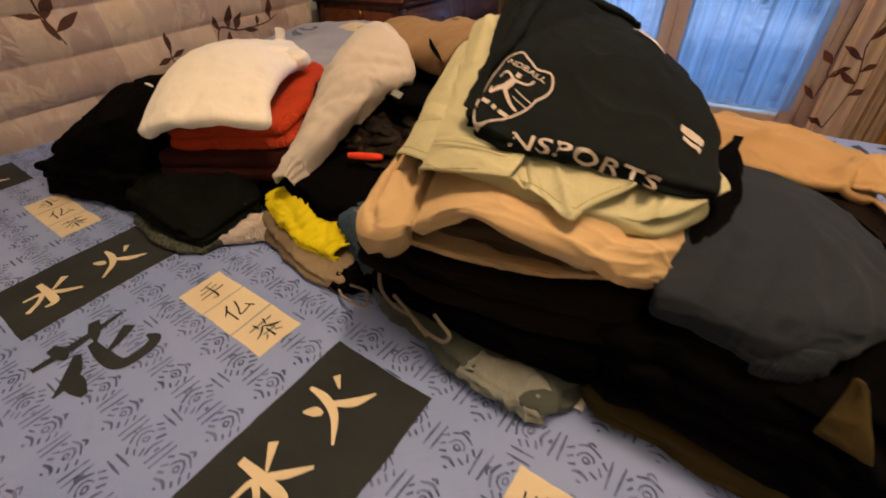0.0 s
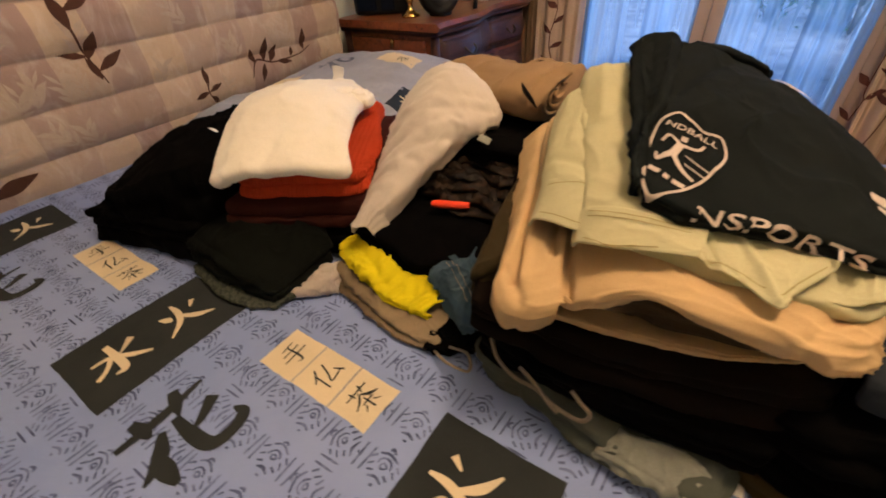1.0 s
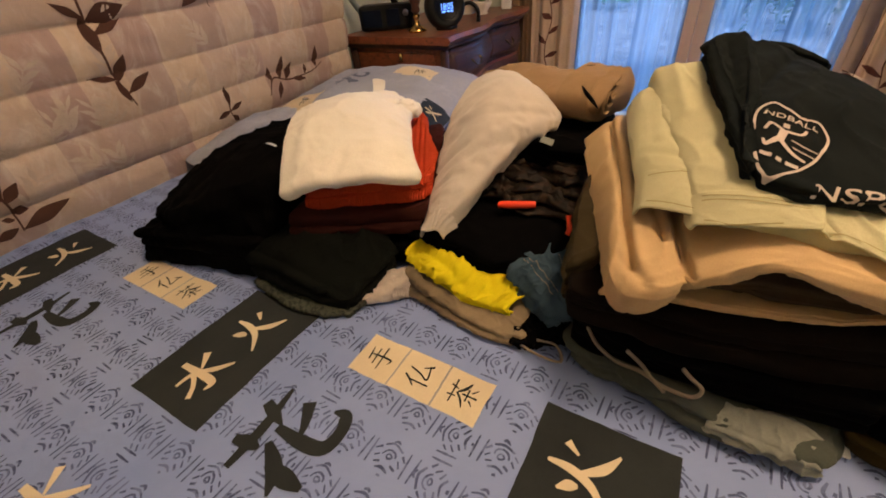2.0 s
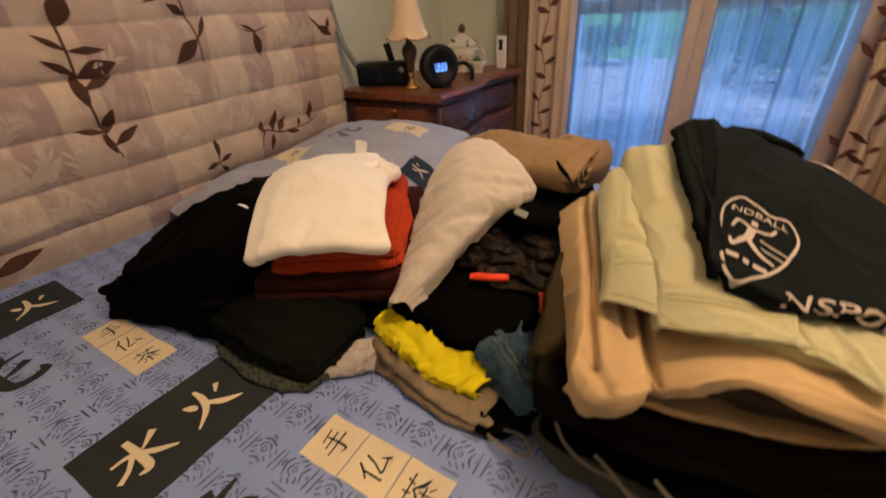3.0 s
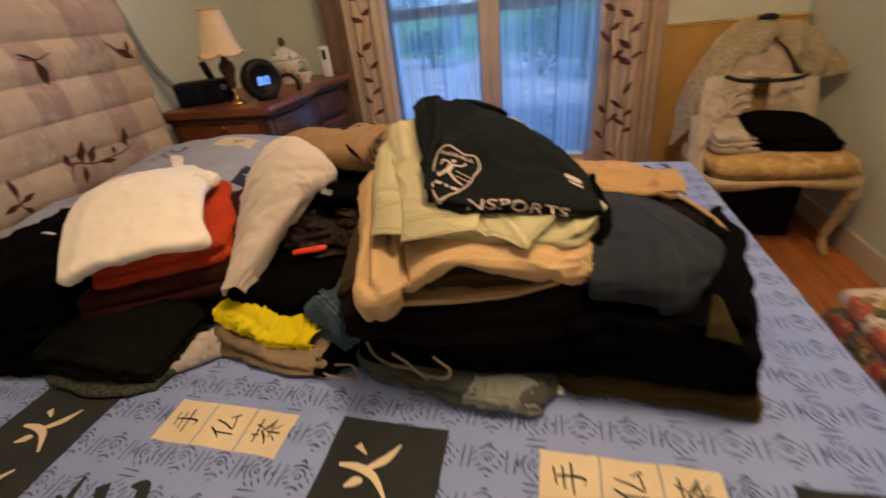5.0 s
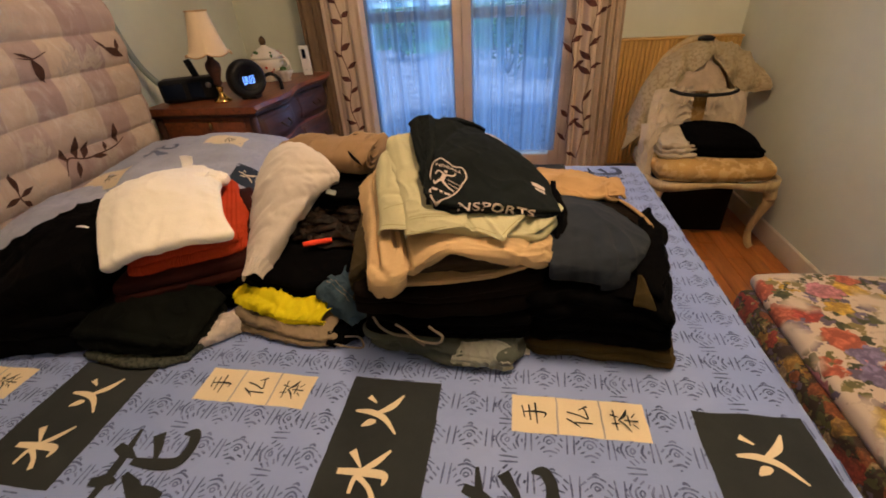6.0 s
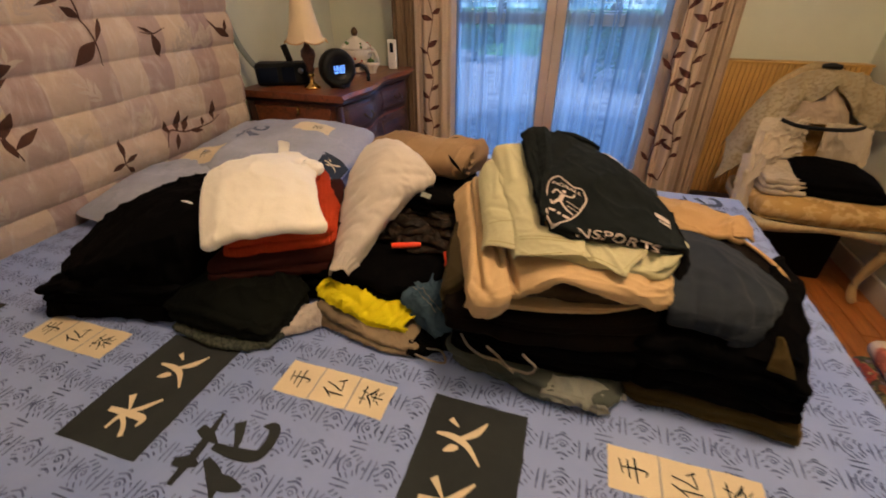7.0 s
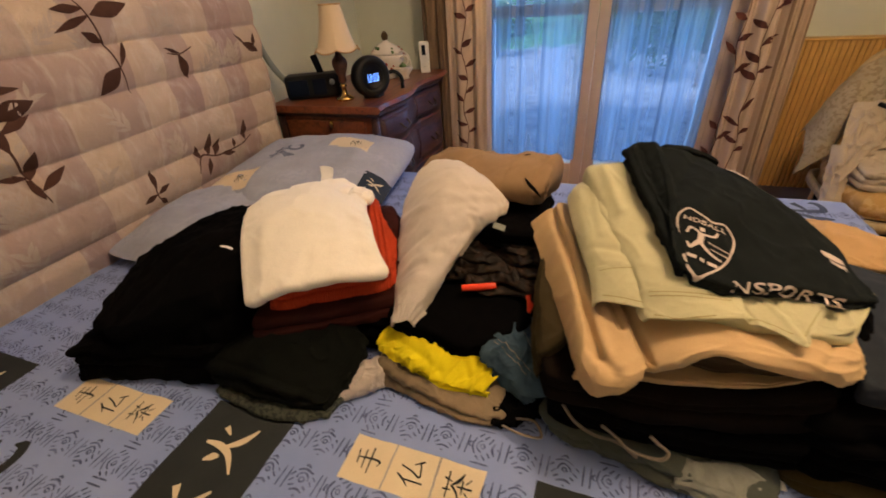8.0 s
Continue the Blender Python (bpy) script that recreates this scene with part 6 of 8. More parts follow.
cuff = cloth([[(0.990, 0.574, 0.606), (1.000, 0.571, 0.632), (1.020, 0.572, 0.652), (1.042, 0.577, 0.648), (1.054, 0.584, 0.611)],
              [(0.994, 0.559, 0.606), (1.001, 0.556, 0.625), (1.018, 0.555, 0.637), (1.035, 0.562, 0.636), (1.044, 0.568, 0.609)],
              [(0.996, 0.551, 0.605), (1.003, 0.546, 0.620), (1.017, 0.543, 0.627), (1.032, 0.552, 0.627), (1.040, 0.559, 0.606)]], 0.004, 60, 20, 0.0015, 0.03, 19, ribs=11)
garment("greige_sweatshirt", "pale greige sweatshirt with one sleeve hanging forward", "sweatshirt", m, M_GREIGE, [("cuff", cuff, M_GREIGE, "ribbed cuff")])
rollp = []
for k in range(9):
    t = k / 8
    rollp.append((0.965 + 0.258 * t, 0.925 - 0.078 * t, 0.762 + 0.012 * t + 0.003 * math.sin(7 * t), 0.058 + 0.024 * min(1.0, 1.3 * t)))
m = tube_mesh(rollp, 0.08, 44, 90, 0.48)
for v in m.vertices:
    d = 0.008 * fbm(v.co.x * 8, v.co.y * 16, v.co.z * 26) + 0.006 * ((1 - abs(noise.noise((v.co.x * 13, v.co.y * 17, v.co.z * 30)))) ** 7 - 0.2)
    v.co += Vector((0, d * 0.4, d))
band = tube_mesh([(1.158, 0.864, 0.776, 0.074), (1.166, 0.862, 0.776, 0.085), (1.192, 0.854, 0.777, 0.084), (1.214, 0.847, 0.776, 0.077), (1.219, 0.846, 0.775, 0.064)], 0.08, 48, 36, 0.48)
for v in band.vertices:
    d = 0.006 * fbm(v.co.x * 22 + 4, v.co.y * 22, v.co.z * 30)
    v.co += Vector((d * 0.5, d * 0.4, d))
ends = []
for k, r in enumerate((0.058, 0.040, 0.022)):
    pts = [(1.221 + 0.002 * k, 0.846 + r * math.cos(a) * (1 + 0.1 * k), 0.776 + r * 0.46 * math.sin(a) + 0.003 * k, 0.0034) for a in np.linspace(0.5 + k, 6.0 + k * 0.9, 18)]
    ends.append(("rolled_layer", tube_mesh(pts, 0.0034, 8, 60), M_TANROLL, ""))
# Thin black tubes stand in for the shade inside the roll's openings.
slit_shade = tube_mesh([(1.188, 0.776, 0.808, 0.001), (1.198, 0.768, 0.799, 0.0042), (1.210, 0.764, 0.789, 0.0042), (1.220, 0.763, 0.778, 0.001)], 0.003, 8, 24, 0.6)
slit_shade2 = tube_mesh([(1.168, 0.862, 0.8175, 0.001), (1.181, 0.868, 0.8175, 0.0030), (1.196, 0.872, 0.816, 0.001)], 0.003, 8, 24, 0.6)
tab = tube_mesh([(1.198, 0.890, 0.8085, 0.006), (1.211, 0.893, 0.8065, 0.007), (1.223, 0.895, 0.801, 0.006)], 0.008, 10, 12, 0.6)
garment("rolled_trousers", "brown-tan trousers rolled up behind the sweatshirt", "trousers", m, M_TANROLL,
        [("turned_hem", band, M_TANROLL, "")] + ends + [("pocket_edge", slit_shade, M_BLACK, "black tube standing in for the shade in an opening"), ("pocket_edge", slit_shade2, M_BLACK, "black tube standing in for the shade in an opening"), ("waist_tab", tab, M_BLACK, "black waist tab")])

# tall pile: from the grey sweatshirt up to the dark T-shirt
m = folded([(1.280, 0.484, 0.548, B), (1.35, 0.462, 0.548, B), (1.44, 0.443, 0.545, B), (1.545, 0.440, 0.543, B), (1.578, 0.49, 0.546, B), (1.60, 0.80, 0.55, B), (1.28, 0.80, 0.55, B), (1.262, 0.60, 0.55, B)],
           layers=2, wrinkle=0.007, size=0.05, seed=20, slip=0.012, crease=0.4)
lining = folded([(1.452, 0.437, 0.538, 0.522), (1.49, 0.432, 0.541, 0.520), (1.53, 0.430, 0.540, 0.518), (1.562, 0.440, 0.534, 0.516), (1.566, 0.470, 0.544, 0.525), (1.53, 0.482, 0.550, 0.535), (1.47, 0.468, 0.549, 0.533)], layers=2, wrinkle=0.006, size=0.035, seed=21, slip=0.004, radius=0.006, crease=0.6, sharp=0.7, ragged=0.004)
garment("grey_sweatshirt", "grey melange sweatshirt at the bottom of the pile", "sweatshirt", m, M_GREYSWEAT, [("lining", lining, M_GREYLIGHT, "pale brushed inside turned out")])
m = folded([(1.285, 0.482, 0.600, 0.552), (1.36, 0.466, 0.600, 0.552), (1.46, 0.466, 0.600, 0.552), (1.59, 0.482, 0.602, 0.552), (1.61, 0.60, 0.605, 0.55), (1.60, 0.82, 0.605, 0.55), (1.28, 0.82, 0.60, 0.55), (1.262, 0.62, 0.60, 0.55)],
           layers=3, wrinkle=0.007, size=0.06, seed=22, slip=0.010)
cord = tube_mesh([(1.300, 0.480, 0.588), (1.318, 0.462, 0.580), (1.345, 0.455, 0.570), (1.372, 0.456, 0.566), (1.398, 0.449, 0.562), (1.428, 0.444, 0.566), (1.436, 0.447, 0.580), (1.422, 0.450, 0.590), (1.412, 0.452, 0.598)], 0.0024, 8, 70)
cord2 = tube_mesh([(1.352, 0.450, 0.600), (1.372, 0.449, 0.585), (1.385, 0.448, 0.570), (1.402, 0.446, 0.556)], 0.0023, 8, 30)
garment("black_joggers", "black jogging trousers with a pale drawstring", "trousers", m, M_BLACK, [("drawstring", cord, M_CORD, "pale drawstring"), ("drawstring", cord2, M_CORD, "pale drawstring")])
low_, high_ = halves([(1.275, 0.474, 0.650, 0.602), (1.36, 0.466, 0.654, 0.602), (1.48, 0.476, 0.664, 0.602), (1.610, 0.505, 0.676, 0.604), (1.62, 0.62, 0.676, 0.605), (1.61, 0.82, 0.66, 0.605), (1.28, 0.82, 0.66, 0.605), (1.248, 0.62, 0.66, 0.605)],
               layers=3, wrinkle=0.005, seed=23, slip=0.008, shift=(-0.003, 0.004))
garment("dark_brown_trousers", "dark brown trousers folded under the tan pair", "trousers",
        low_, M_UMBER, [("upper_leg", high_, M_UMBER, "")])
garment("olive_trousers", "olive canvas trousers showing at the pile's side", "trousers",
        folded([(1.256, 0.500, 0.668, 0.600), (1.30, 0.53, 0.69, 0.64), (1.32, 0.70, 0.70, 0.65), (1.28, 0.80, 0.72, 0.60), (1.240, 0.74, 0.735, 0.56), (1.234, 0.62, 0.70, 0.56)], layers=3, wrinkle=0.006, seed=24, slip=0.006), M_OLIVEEDGE)
lower = cloth([[(1.311, 0.70, 0.668), (1.411, 0.70, 0.672), (1.529, 0.70, 0.680), (1.621, 0.69, 0.684)], [(1.316, 0.505, 0.668), (1.411, 0.505, 0.676), (1.519, 0.512, 0.686), (1.607, 0.55, 0.694)], [(1.323, 0.482, 0.665), (1.411, 0.480, 0.673), (1.519, 0.492, 0.684), (1.604, 0.527, 0.693)], [(1.326, 0.486, 0.657), (1.411, 0.485, 0.664), (1.519, 0.498, 0.676), (1.602, 0.533, 0.686)]], 0.004, 70, 40, 0.003, 0.06, 44)
crest = [(1.309, 0.472, 0.670, 0.658), (1.313, 0.458, 0.702, 0.654), (1.333, 0.438, 0.708, 0.652), (1.363, 0.438, 0.717, 0.668), (1.387, 0.455, 0.722, 0.694), (1.421, 0.463, 0.745, 0.716), (1.456, 0.470, 0.753, 0.737),
         (1.497, 0.474, 0.747, 0.720), (1.547, 0.485, 0.737, 0.701), (1.589, 0.500, 0.728, 0.690), (1.610, 0.516, 0.719, 0.682), (1.626, 0.532, 0.700, 0.684)]
cage = []
for k, (x, y, zt, zl) in enumerate(crest):
    s = k / (len(crest) - 1)
    side_ = 0.045 if k in (0, len(crest) - 1) else 0.0
    back = (1.217 + 0.419 * s - side_ * (0.25 if k == 0 else -0.25), 0.756 - 0.03 * s, 0.775 - 0.019 * s - side_)
    fx = lambda f: back[0] + (x - back[0]) * f
    cage.append([back, (fx(0.50), back[1] + (y - back[1]) * 0.50, back[2] + (zt - back[2]) * 0.42 - side_ * 0.2), (fx(0.82), back[1] + (y - back[1]) * 0.82, back[2] + (zt - back[2]) * 0.72),
                 (x, y, zt), (x + 0.001, y - 0.004, 0.45 * zt + 0.55 * zl), (x + 0.004, y + 0.016, zl)])
m = cloth(cage, 0.004, 90, 190, 0.0030, 0.085, 26, (1.2, 0.8), 0.9,
          lines=[(1.243, 0.75, 1.333, 0.46, -0.010, 0.004), (1.254, 0.75, 1.343, 0.46, 0.004, 0.006), (1.273, 0.75, 1.357, 0.50, -0.009, 0.004), (1.356, 0.56, 1.393, 0.44, -0.013, 0.004), (1.411, 0.52, 1.471, 0.49, 0.005, 0.010), (1.510, 0.50, 1.575, 0.54, 0.004, 0.009), (1.566, 0.49, 1.602, 0.56, -0.005, 0.006), (1.321, 0.47, 1.351, 0.438, -0.005, 0.006)])
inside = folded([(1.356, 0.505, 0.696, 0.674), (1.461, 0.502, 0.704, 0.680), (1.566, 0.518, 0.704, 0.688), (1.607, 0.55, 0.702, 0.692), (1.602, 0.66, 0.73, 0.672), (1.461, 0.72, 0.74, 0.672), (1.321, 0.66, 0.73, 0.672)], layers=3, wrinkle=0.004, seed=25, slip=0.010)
garment("tan_trousers", "tan chino trousers folded with a bulging front fold", "trousers", m, M_TAN, [("inner_fold", inside, M_TANIN, "inner fold, coloured dark brown for the shade inside it"), ("lower_leg", lower, M_TAN, "")])

# sage shirt with its sleeves hanging forward
m = folded([(1.286, 0.735, 0.820, 0.785), (1.356, 0.745, 0.842, 0.79), (1.491, 0.78, 0.812, 0.785), (1.584, 0.70, 0.778, 0.765), (1.635, 0.60, 0.742, 0.722), (1.602, 0.535, 0.742, 0.728), (1.510, 0.505, 0.765, 0.745), (1.431, 0.498, 0.776, 0.760), (1.396, 0.505, 0.778, 0.762), (1.356, 0.58, 0.785, 0.770), (1.316, 0.66, 0.815, 0.785)],
           inner=[(1.411, 0.62, 0.800), (1.371, 0.70, 0.825), (1.491, 0.68, 0.795), (1.566, 0.62, 0.768)], layers=1, wrinkle=0.006, size=0.06, seed=27, slip=0.003, sharp=0.85, radius=0.005, crease=0.4)
sl1 = cloth([[(1.269, 0.765, 0.785), (1.283, 0.768, 0.806), (1.301, 0.768, 0.815), (1.326, 0.765, 0.815)],
             [(1.268, 0.722, 0.795), (1.279, 0.724, 0.816), (1.298, 0.722, 0.825), (1.327, 0.720, 0.828)],
             [(1.285, 0.652, 0.782), (1.296, 0.653, 0.798), (1.319, 0.656, 0.808), (1.351, 0.658, 0.812)],
             [(1.314, 0.562, 0.758), (1.323, 0.562, 0.773), (1.351, 0.560, 0.785), (1.386, 0.560, 0.785)]], 0.0028, 60, 90, 0.0024, 0.085, 28, (1.0, 0.7), 0.8, lines=[(1.301, 0.74, 1.323, 0.62, 0.003, 0.006), (1.311, 0.60, 1.351, 0.585, -0.003, 0.005)])
cuff1 = cloth([[(1.312, 0.564, 0.759), (1.322, 0.564, 0.775), (1.351, 0.562, 0.787), (1.386, 0.562, 0.787)],
               [(1.318, 0.537, 0.750), (1.327, 0.537, 0.764), (1.353, 0.532, 0.775), (1.387, 0.528, 0.776)],
               [(1.320, 0.520, 0.744), (1.328, 0.517, 0.757), (1.353, 0.509, 0.764), (1.387, 0.500, 0.768)]], 0.003, 40, 30, 0.0012, 0.03, 45)
sl2 = cloth([[(1.291, 0.782, 0.800), (1.299, 0.785, 0.822), (1.326, 0.785, 0.832), (1.361, 0.780, 0.835), (1.413, 0.780, 0.835)],
             [(1.288, 0.738, 0.826), (1.295, 0.741, 0.846), (1.323, 0.738, 0.854), (1.358, 0.732, 0.858), (1.413, 0.730, 0.850)],
             [(1.321, 0.657, 0.796), (1.328, 0.660, 0.818), (1.359, 0.660, 0.829), (1.401, 0.657, 0.832), (1.436, 0.650, 0.820)],
             [(1.347, 0.578, 0.772), (1.354, 0.580, 0.794), (1.387, 0.578, 0.807), (1.427, 0.572, 0.806), (1.456, 0.570, 0.796)],
             [(1.370, 0.520, 0.758), (1.377, 0.521, 0.777), (1.407, 0.518, 0.789), (1.449, 0.520, 0.788), (1.475, 0.524, 0.785)]], 0.0028, 70, 96, 0.0024, 0.095, 29, (1.0, 0.6), 0.8,
            lines=[(1.316, 0.735, 1.346, 0.65, 0.004, 0.007), (1.356, 0.73, 1.366, 0.68, -0.005, 0.006), (1.401, 0.60, 1.421, 0.53, 0.003, 0.008), (1.376, 0.60, 1.396, 0.57, -0.003, 0.006)])
cuff2 = cloth([[(1.368, 0.522, 0.760), (1.376, 0.522, 0.779), (1.407, 0.519, 0.791), (1.449, 0.521, 0.790), (1.477, 0.525, 0.787)],
               [(1.373, 0.502, 0.754), (1.380, 0.502, 0.770), (1.409, 0.498, 0.781), (1.449, 0.502, 0.784), (1.477, 0.508, 0.783)],
               [(1.377, 0.490, 0.757), (1.384, 0.487, 0.767), (1.411, 0.483, 0.773), (1.448, 0.489, 0.778), (1.476, 0.496, 0.779)]], 0.003, 52, 30, 0.0015, 0.03, 46)
flap = cloth([[(1.459, 0.565, 0.786), (1.489, 0.565, 0.781), (1.515, 0.566, 0.776), (1.538, 0.570, 0.771), (1.558, 0.576, 0.768), (1.577, 0.584, 0.765)],
              [(1.453, 0.530, 0.785), (1.485, 0.528, 0.778), (1.513, 0.524, 0.772), (1.539, 0.524, 0.768), (1.553, 0.540, 0.769), (1.573, 0.562, 0.768)],
              [(1.449, 0.500, 0.781), (1.483, 0.503, 0.771), (1.512, 0.498, 0.764), (1.538, 0.490, 0.757), (1.544, 0.504, 0.762), (1.568, 0.544, 0.769)]], 0.0026, 84, 48, 0.0016, 0.04, 30, (1.1, 0.9), 0.6,
             lines=[(1.495, 0.55, 1.536, 0.494, 0.004, 0.004), (1.463, 0.545, 1.489, 0.503, -0.006, 0.004)])
under_tail = cloth([[(1.542, 0.575, 0.760), (1.575, 0.580, 0.759), (1.602, 0.596, 0.757), (1.632, 0.630, 0.760)], [(1.545, 0.540, 0.755), (1.580, 0.544, 0.753), (1.608, 0.566, 0.755), (1.640, 0.616, 0.759)], [(1.547, 0.528, 0.752), (1.584, 0.530, 0.749), (1.612, 0.553, 0.752), (1.643, 0.607, 0.758)]], 0.0026, 60, 30, 0.002, 0.04, 48, crease=0.8,
                   lines=[(1.602, 0.58, 1.597, 0.53, 0.004, 0.004)])
low_tail = cloth([[(1.556, 0.590, 0.751), (1.588, 0.594, 0.748), (1.618, 0.614, 0.748)], [(1.560, 0.558, 0.746), (1.592, 0.560, 0.741), (1.622, 0.588, 0.742)], [(1.561, 0.548, 0.742), (1.595, 0.548, 0.737), (1.625, 0.580, 0.740)]], 0.0026, 44, 24, 0.002, 0.04, 58, crease=0.8)


def seam(mesh, pts, w=0.0016, lift=0.0012):
    pl_ = drape(mesh, (0, 0, 0.8), (1, 0, 0), (0, 1, 0), lift)
    return strokes_mesh([[(x, y, w) for x, y in p] for p in pts], pl_)


kids = [("sleeve", sl1, M_SAGE, ""), ("sleeve", sl2, M_SAGE, ""), ("tail", flap, M_SAGE, ""), ("tail", under_tail, M_SAGE, ""), ("tail", low_tail, M_SAGE, ""), ("cuff", cuff1, M_SAGE, ""), ("cuff", cuff2, M_SAGE, "")]
for me, lines in ((cuff1, ([(1.325, 0.558), (1.351, 0.556), (1.383, 0.556)], [(1.331, 0.522), (1.353, 0.515), (1.383, 0.507)])),
                  (cuff2, ([(1.381, 0.517), (1.409, 0.513), (1.466, 0.518)], [(1.382, 0.512), (1.409, 0.508), (1.466, 0.513)], [(1.387, 0.489), (1.411, 0.483), (1.447, 0.491)])),
                  (flap, ([(1.536, 0.496), (1.545, 0.512), (1.564, 0.543)], [(1.457, 0.506), (1.486, 0.508), (1.527, 0.499)]))):
    kids += [("stitching", seam(me, [ln], 0.0009), M_STITCH, "row of darker stitching") for ln in lines]
garment("sage_shirt", "sage green cotton shirt, cuffs hanging over tan trousers", "shirt", m, M_SAGE, kids)

# charcoal T-shirt on top, printed
m = folded([(1.343, 0.742, 0.884, 0.845), (1.376, 0.758, 0.884, 0.85), (1.431, 0.785, 0.868, 0.84), (1.481, 0.800, 0.846, 0.82), (1.547, 0.765, 0.822, 0.80), (1.602, 0.700, 0.800, 0.77), (1.630, 0.625, 0.774, 0.752), (1.636, 0.585, 0.767, 0.750), (1.602, 0.564, 0.777, 0.759), (1.533, 0.546, 0.794, 0.773), (1.461, 0.520, 0.806, 0.787), (1.421, 0.526, 0.812, 0.79), (1.399, 0.60, 0.835, 0.80), (1.371, 0.68, 0.862, 0.825)],
           inner=[(1.451, 0.62, 0.842), (1.529, 0.64, 0.818), (1.451, 0.72, 0.862), (1.575, 0.60, 0.793)], layers=2, wrinkle=0.007, size=0.07, seed=31, slip=0.004, sharp=0.8, radius=0.006, crease=0.45, lines=[(1.411, 0.66, 1.451, 0.78, -0.005, 0.007), (1.510, 0.78, 1.566, 0.66, 0.004, 0.012), (1.602, 0.60, 1.556, 0.70, -0.004, 0.010)])
sleeve = folded([(1.343, 0.735, 0.886, 0.855), (1.363, 0.752, 0.893, 0.86), (1.391, 0.750, 0.891, 0.86), (1.404, 0.68, 0.872, 0.848), (1.408, 0.61, 0.851, 0.826), (1.411, 0.555, 0.828, 0.805), (1.412, 0.530, 0.816, 0.796), (1.405, 0.545, 0.820, 0.80), (1.377, 0.64, 0.850, 0.825)],
                layers=2, wrinkle=0.006, size=0.05, seed=32, slip=0.005, radius=0.009, crease=0.6, sharp=0.75, lines=[(1.363, 0.74, 1.413, 0.55, -0.005, 0.005), (1.383, 0.74, 1.419, 0.60, 0.003, 0.006)])
collar = folded([(1.406, 0.775, 0.878, 0.86), (1.441, 0.788, 0.872, 0.852), (1.483, 0.798, 0.854, 0.835), (1.491, 0.812, 0.846, 0.825), (1.451, 0.812, 0.860, 0.835), (1.401, 0.795, 0.874, 0.845)], layers=2, wrinkle=0.003, size=0.02, seed=33, radius=0.008)
pl = drape(m, (1.409, 0.614, 0.84), Vector((0.060, -0.020, -0.014)), Vector((0.008, 0.059, 0.021)), 0.0015)
shield = [["closed"] + [(x, y, 0.040) for x, y in ((0.04, -0.06), (0.20, 0.20), (0.42, 0.12), (0.67, 0.06), (0.88, 0.16), (1.05, -0.08), (1.03, -0.40), (0.95, -0.74), (0.76, -1.08), (0.50, -1.36), (0.32, -1.24), (0.20, -0.95), (0.08, -0.50))]]
figure = [[(0.47, -0.20, 0.09), (0.48, -0.29, 0.09)], [(0.47, -0.34, 0.12), (0.44, -0.60, 0.12)], [(0.46, -0.36, 0.05), (0.28, -0.30, 0.05), (0.22, -0.44, 0.05)], [(0.48, -0.36, 0.05), (0.70, -0.30, 0.05), (0.76, -0.16, 0.05)],
          [(0.44, -0.60, 0.08), (0.66, -0.74, 0.06), (0.86, -0.80, 0.04)], [(0.42, -0.60, 0.08), (0.30, -0.78, 0.06), (0.24, -0.68, 0.04)], [(0.60, -0.50, 0.02), (0.98, -0.54, 0.02)], [(0.64, -0.62, 0.02), (0.96, -0.66, 0.02)],
          [(0.26, -0.97, 0.075), (0.42, -0.98, 0.075)], [(0.48, -0.98, 0.075), (0.56, -0.98, 0.075)], [(0.62, -0.98, 0.075), (0.80, -0.96, 0.075)]]
word = text_mesh("NDBALL", lambda x, y: pl(0.12 + x * 0.200, -0.125 + y * 0.150 + 0.010 * x), 1.0, 1.05)
pl2 = drape(m, (1.458, 0.5155, 0.790), Vector((0.150, 0.034, -0.026)), Vector((0.004, 0.024, 0.031)), 0.0016)
word2 = text_mesh("NSPORTS", lambda x, y: pl2(0.01 + x * 0.202, y * 0.44 + 0.13 + 0.12 * math.sin(min(1.0, x / 4.2) * math.pi)), 1.0, 1.05)
pl3 = drape(m, (1.589, 0.632, 0.80), Vector((0.022, -0.008, -0.010)), Vector((0.0, 0.030, 0.012)), 0.0016)
bars = strokes_mesh([[(0.0, 0.0, 0.3), (1.0, 0.0, 0.3)], [(0.2, -0.35, 0.2), (1.0, -0.35, 0.2)]], pl3)
pl4 = drape(m, (1.496, 0.772, 0.85), Vector((0.045, -0.030, -0.014)), Vector((0.0, 0.03, 0.0)), 0.002)
neck = strokes_mesh([[(0.0, 0.0, 0.25), (1.0, 0.0, 0.25)]], pl4)
kids = [("sleeve", sleeve, M_CHARCOAL, ""), ("collar", collar, M_CHARCOAL, "ribbed collar"), ("badge_outline", strokes_mesh(shield, pl), M_PRINTPINK, "off-white printed shield outline"),
        ("badge_print", strokes_mesh(figure, pl), M_PRINTPINK, "off-white printed shapes"), ("lettering", word, M_PRINTPINK, "off-white letters in the shield"),
        ("lettering", word2, M_PRINTPINK, "large off-white letters along the hem"), ("sleeve_print", bars, M_PRINTPINK, "small off-white bars"), ("neck_tape", neck, M_PRINTPINK, "pale neck tape")]
garment("charcoal_t_shirt", "charcoal T-shirt with off-white sports print, folded on top", "T-shirt", m, M_CHARCOAL, kids)

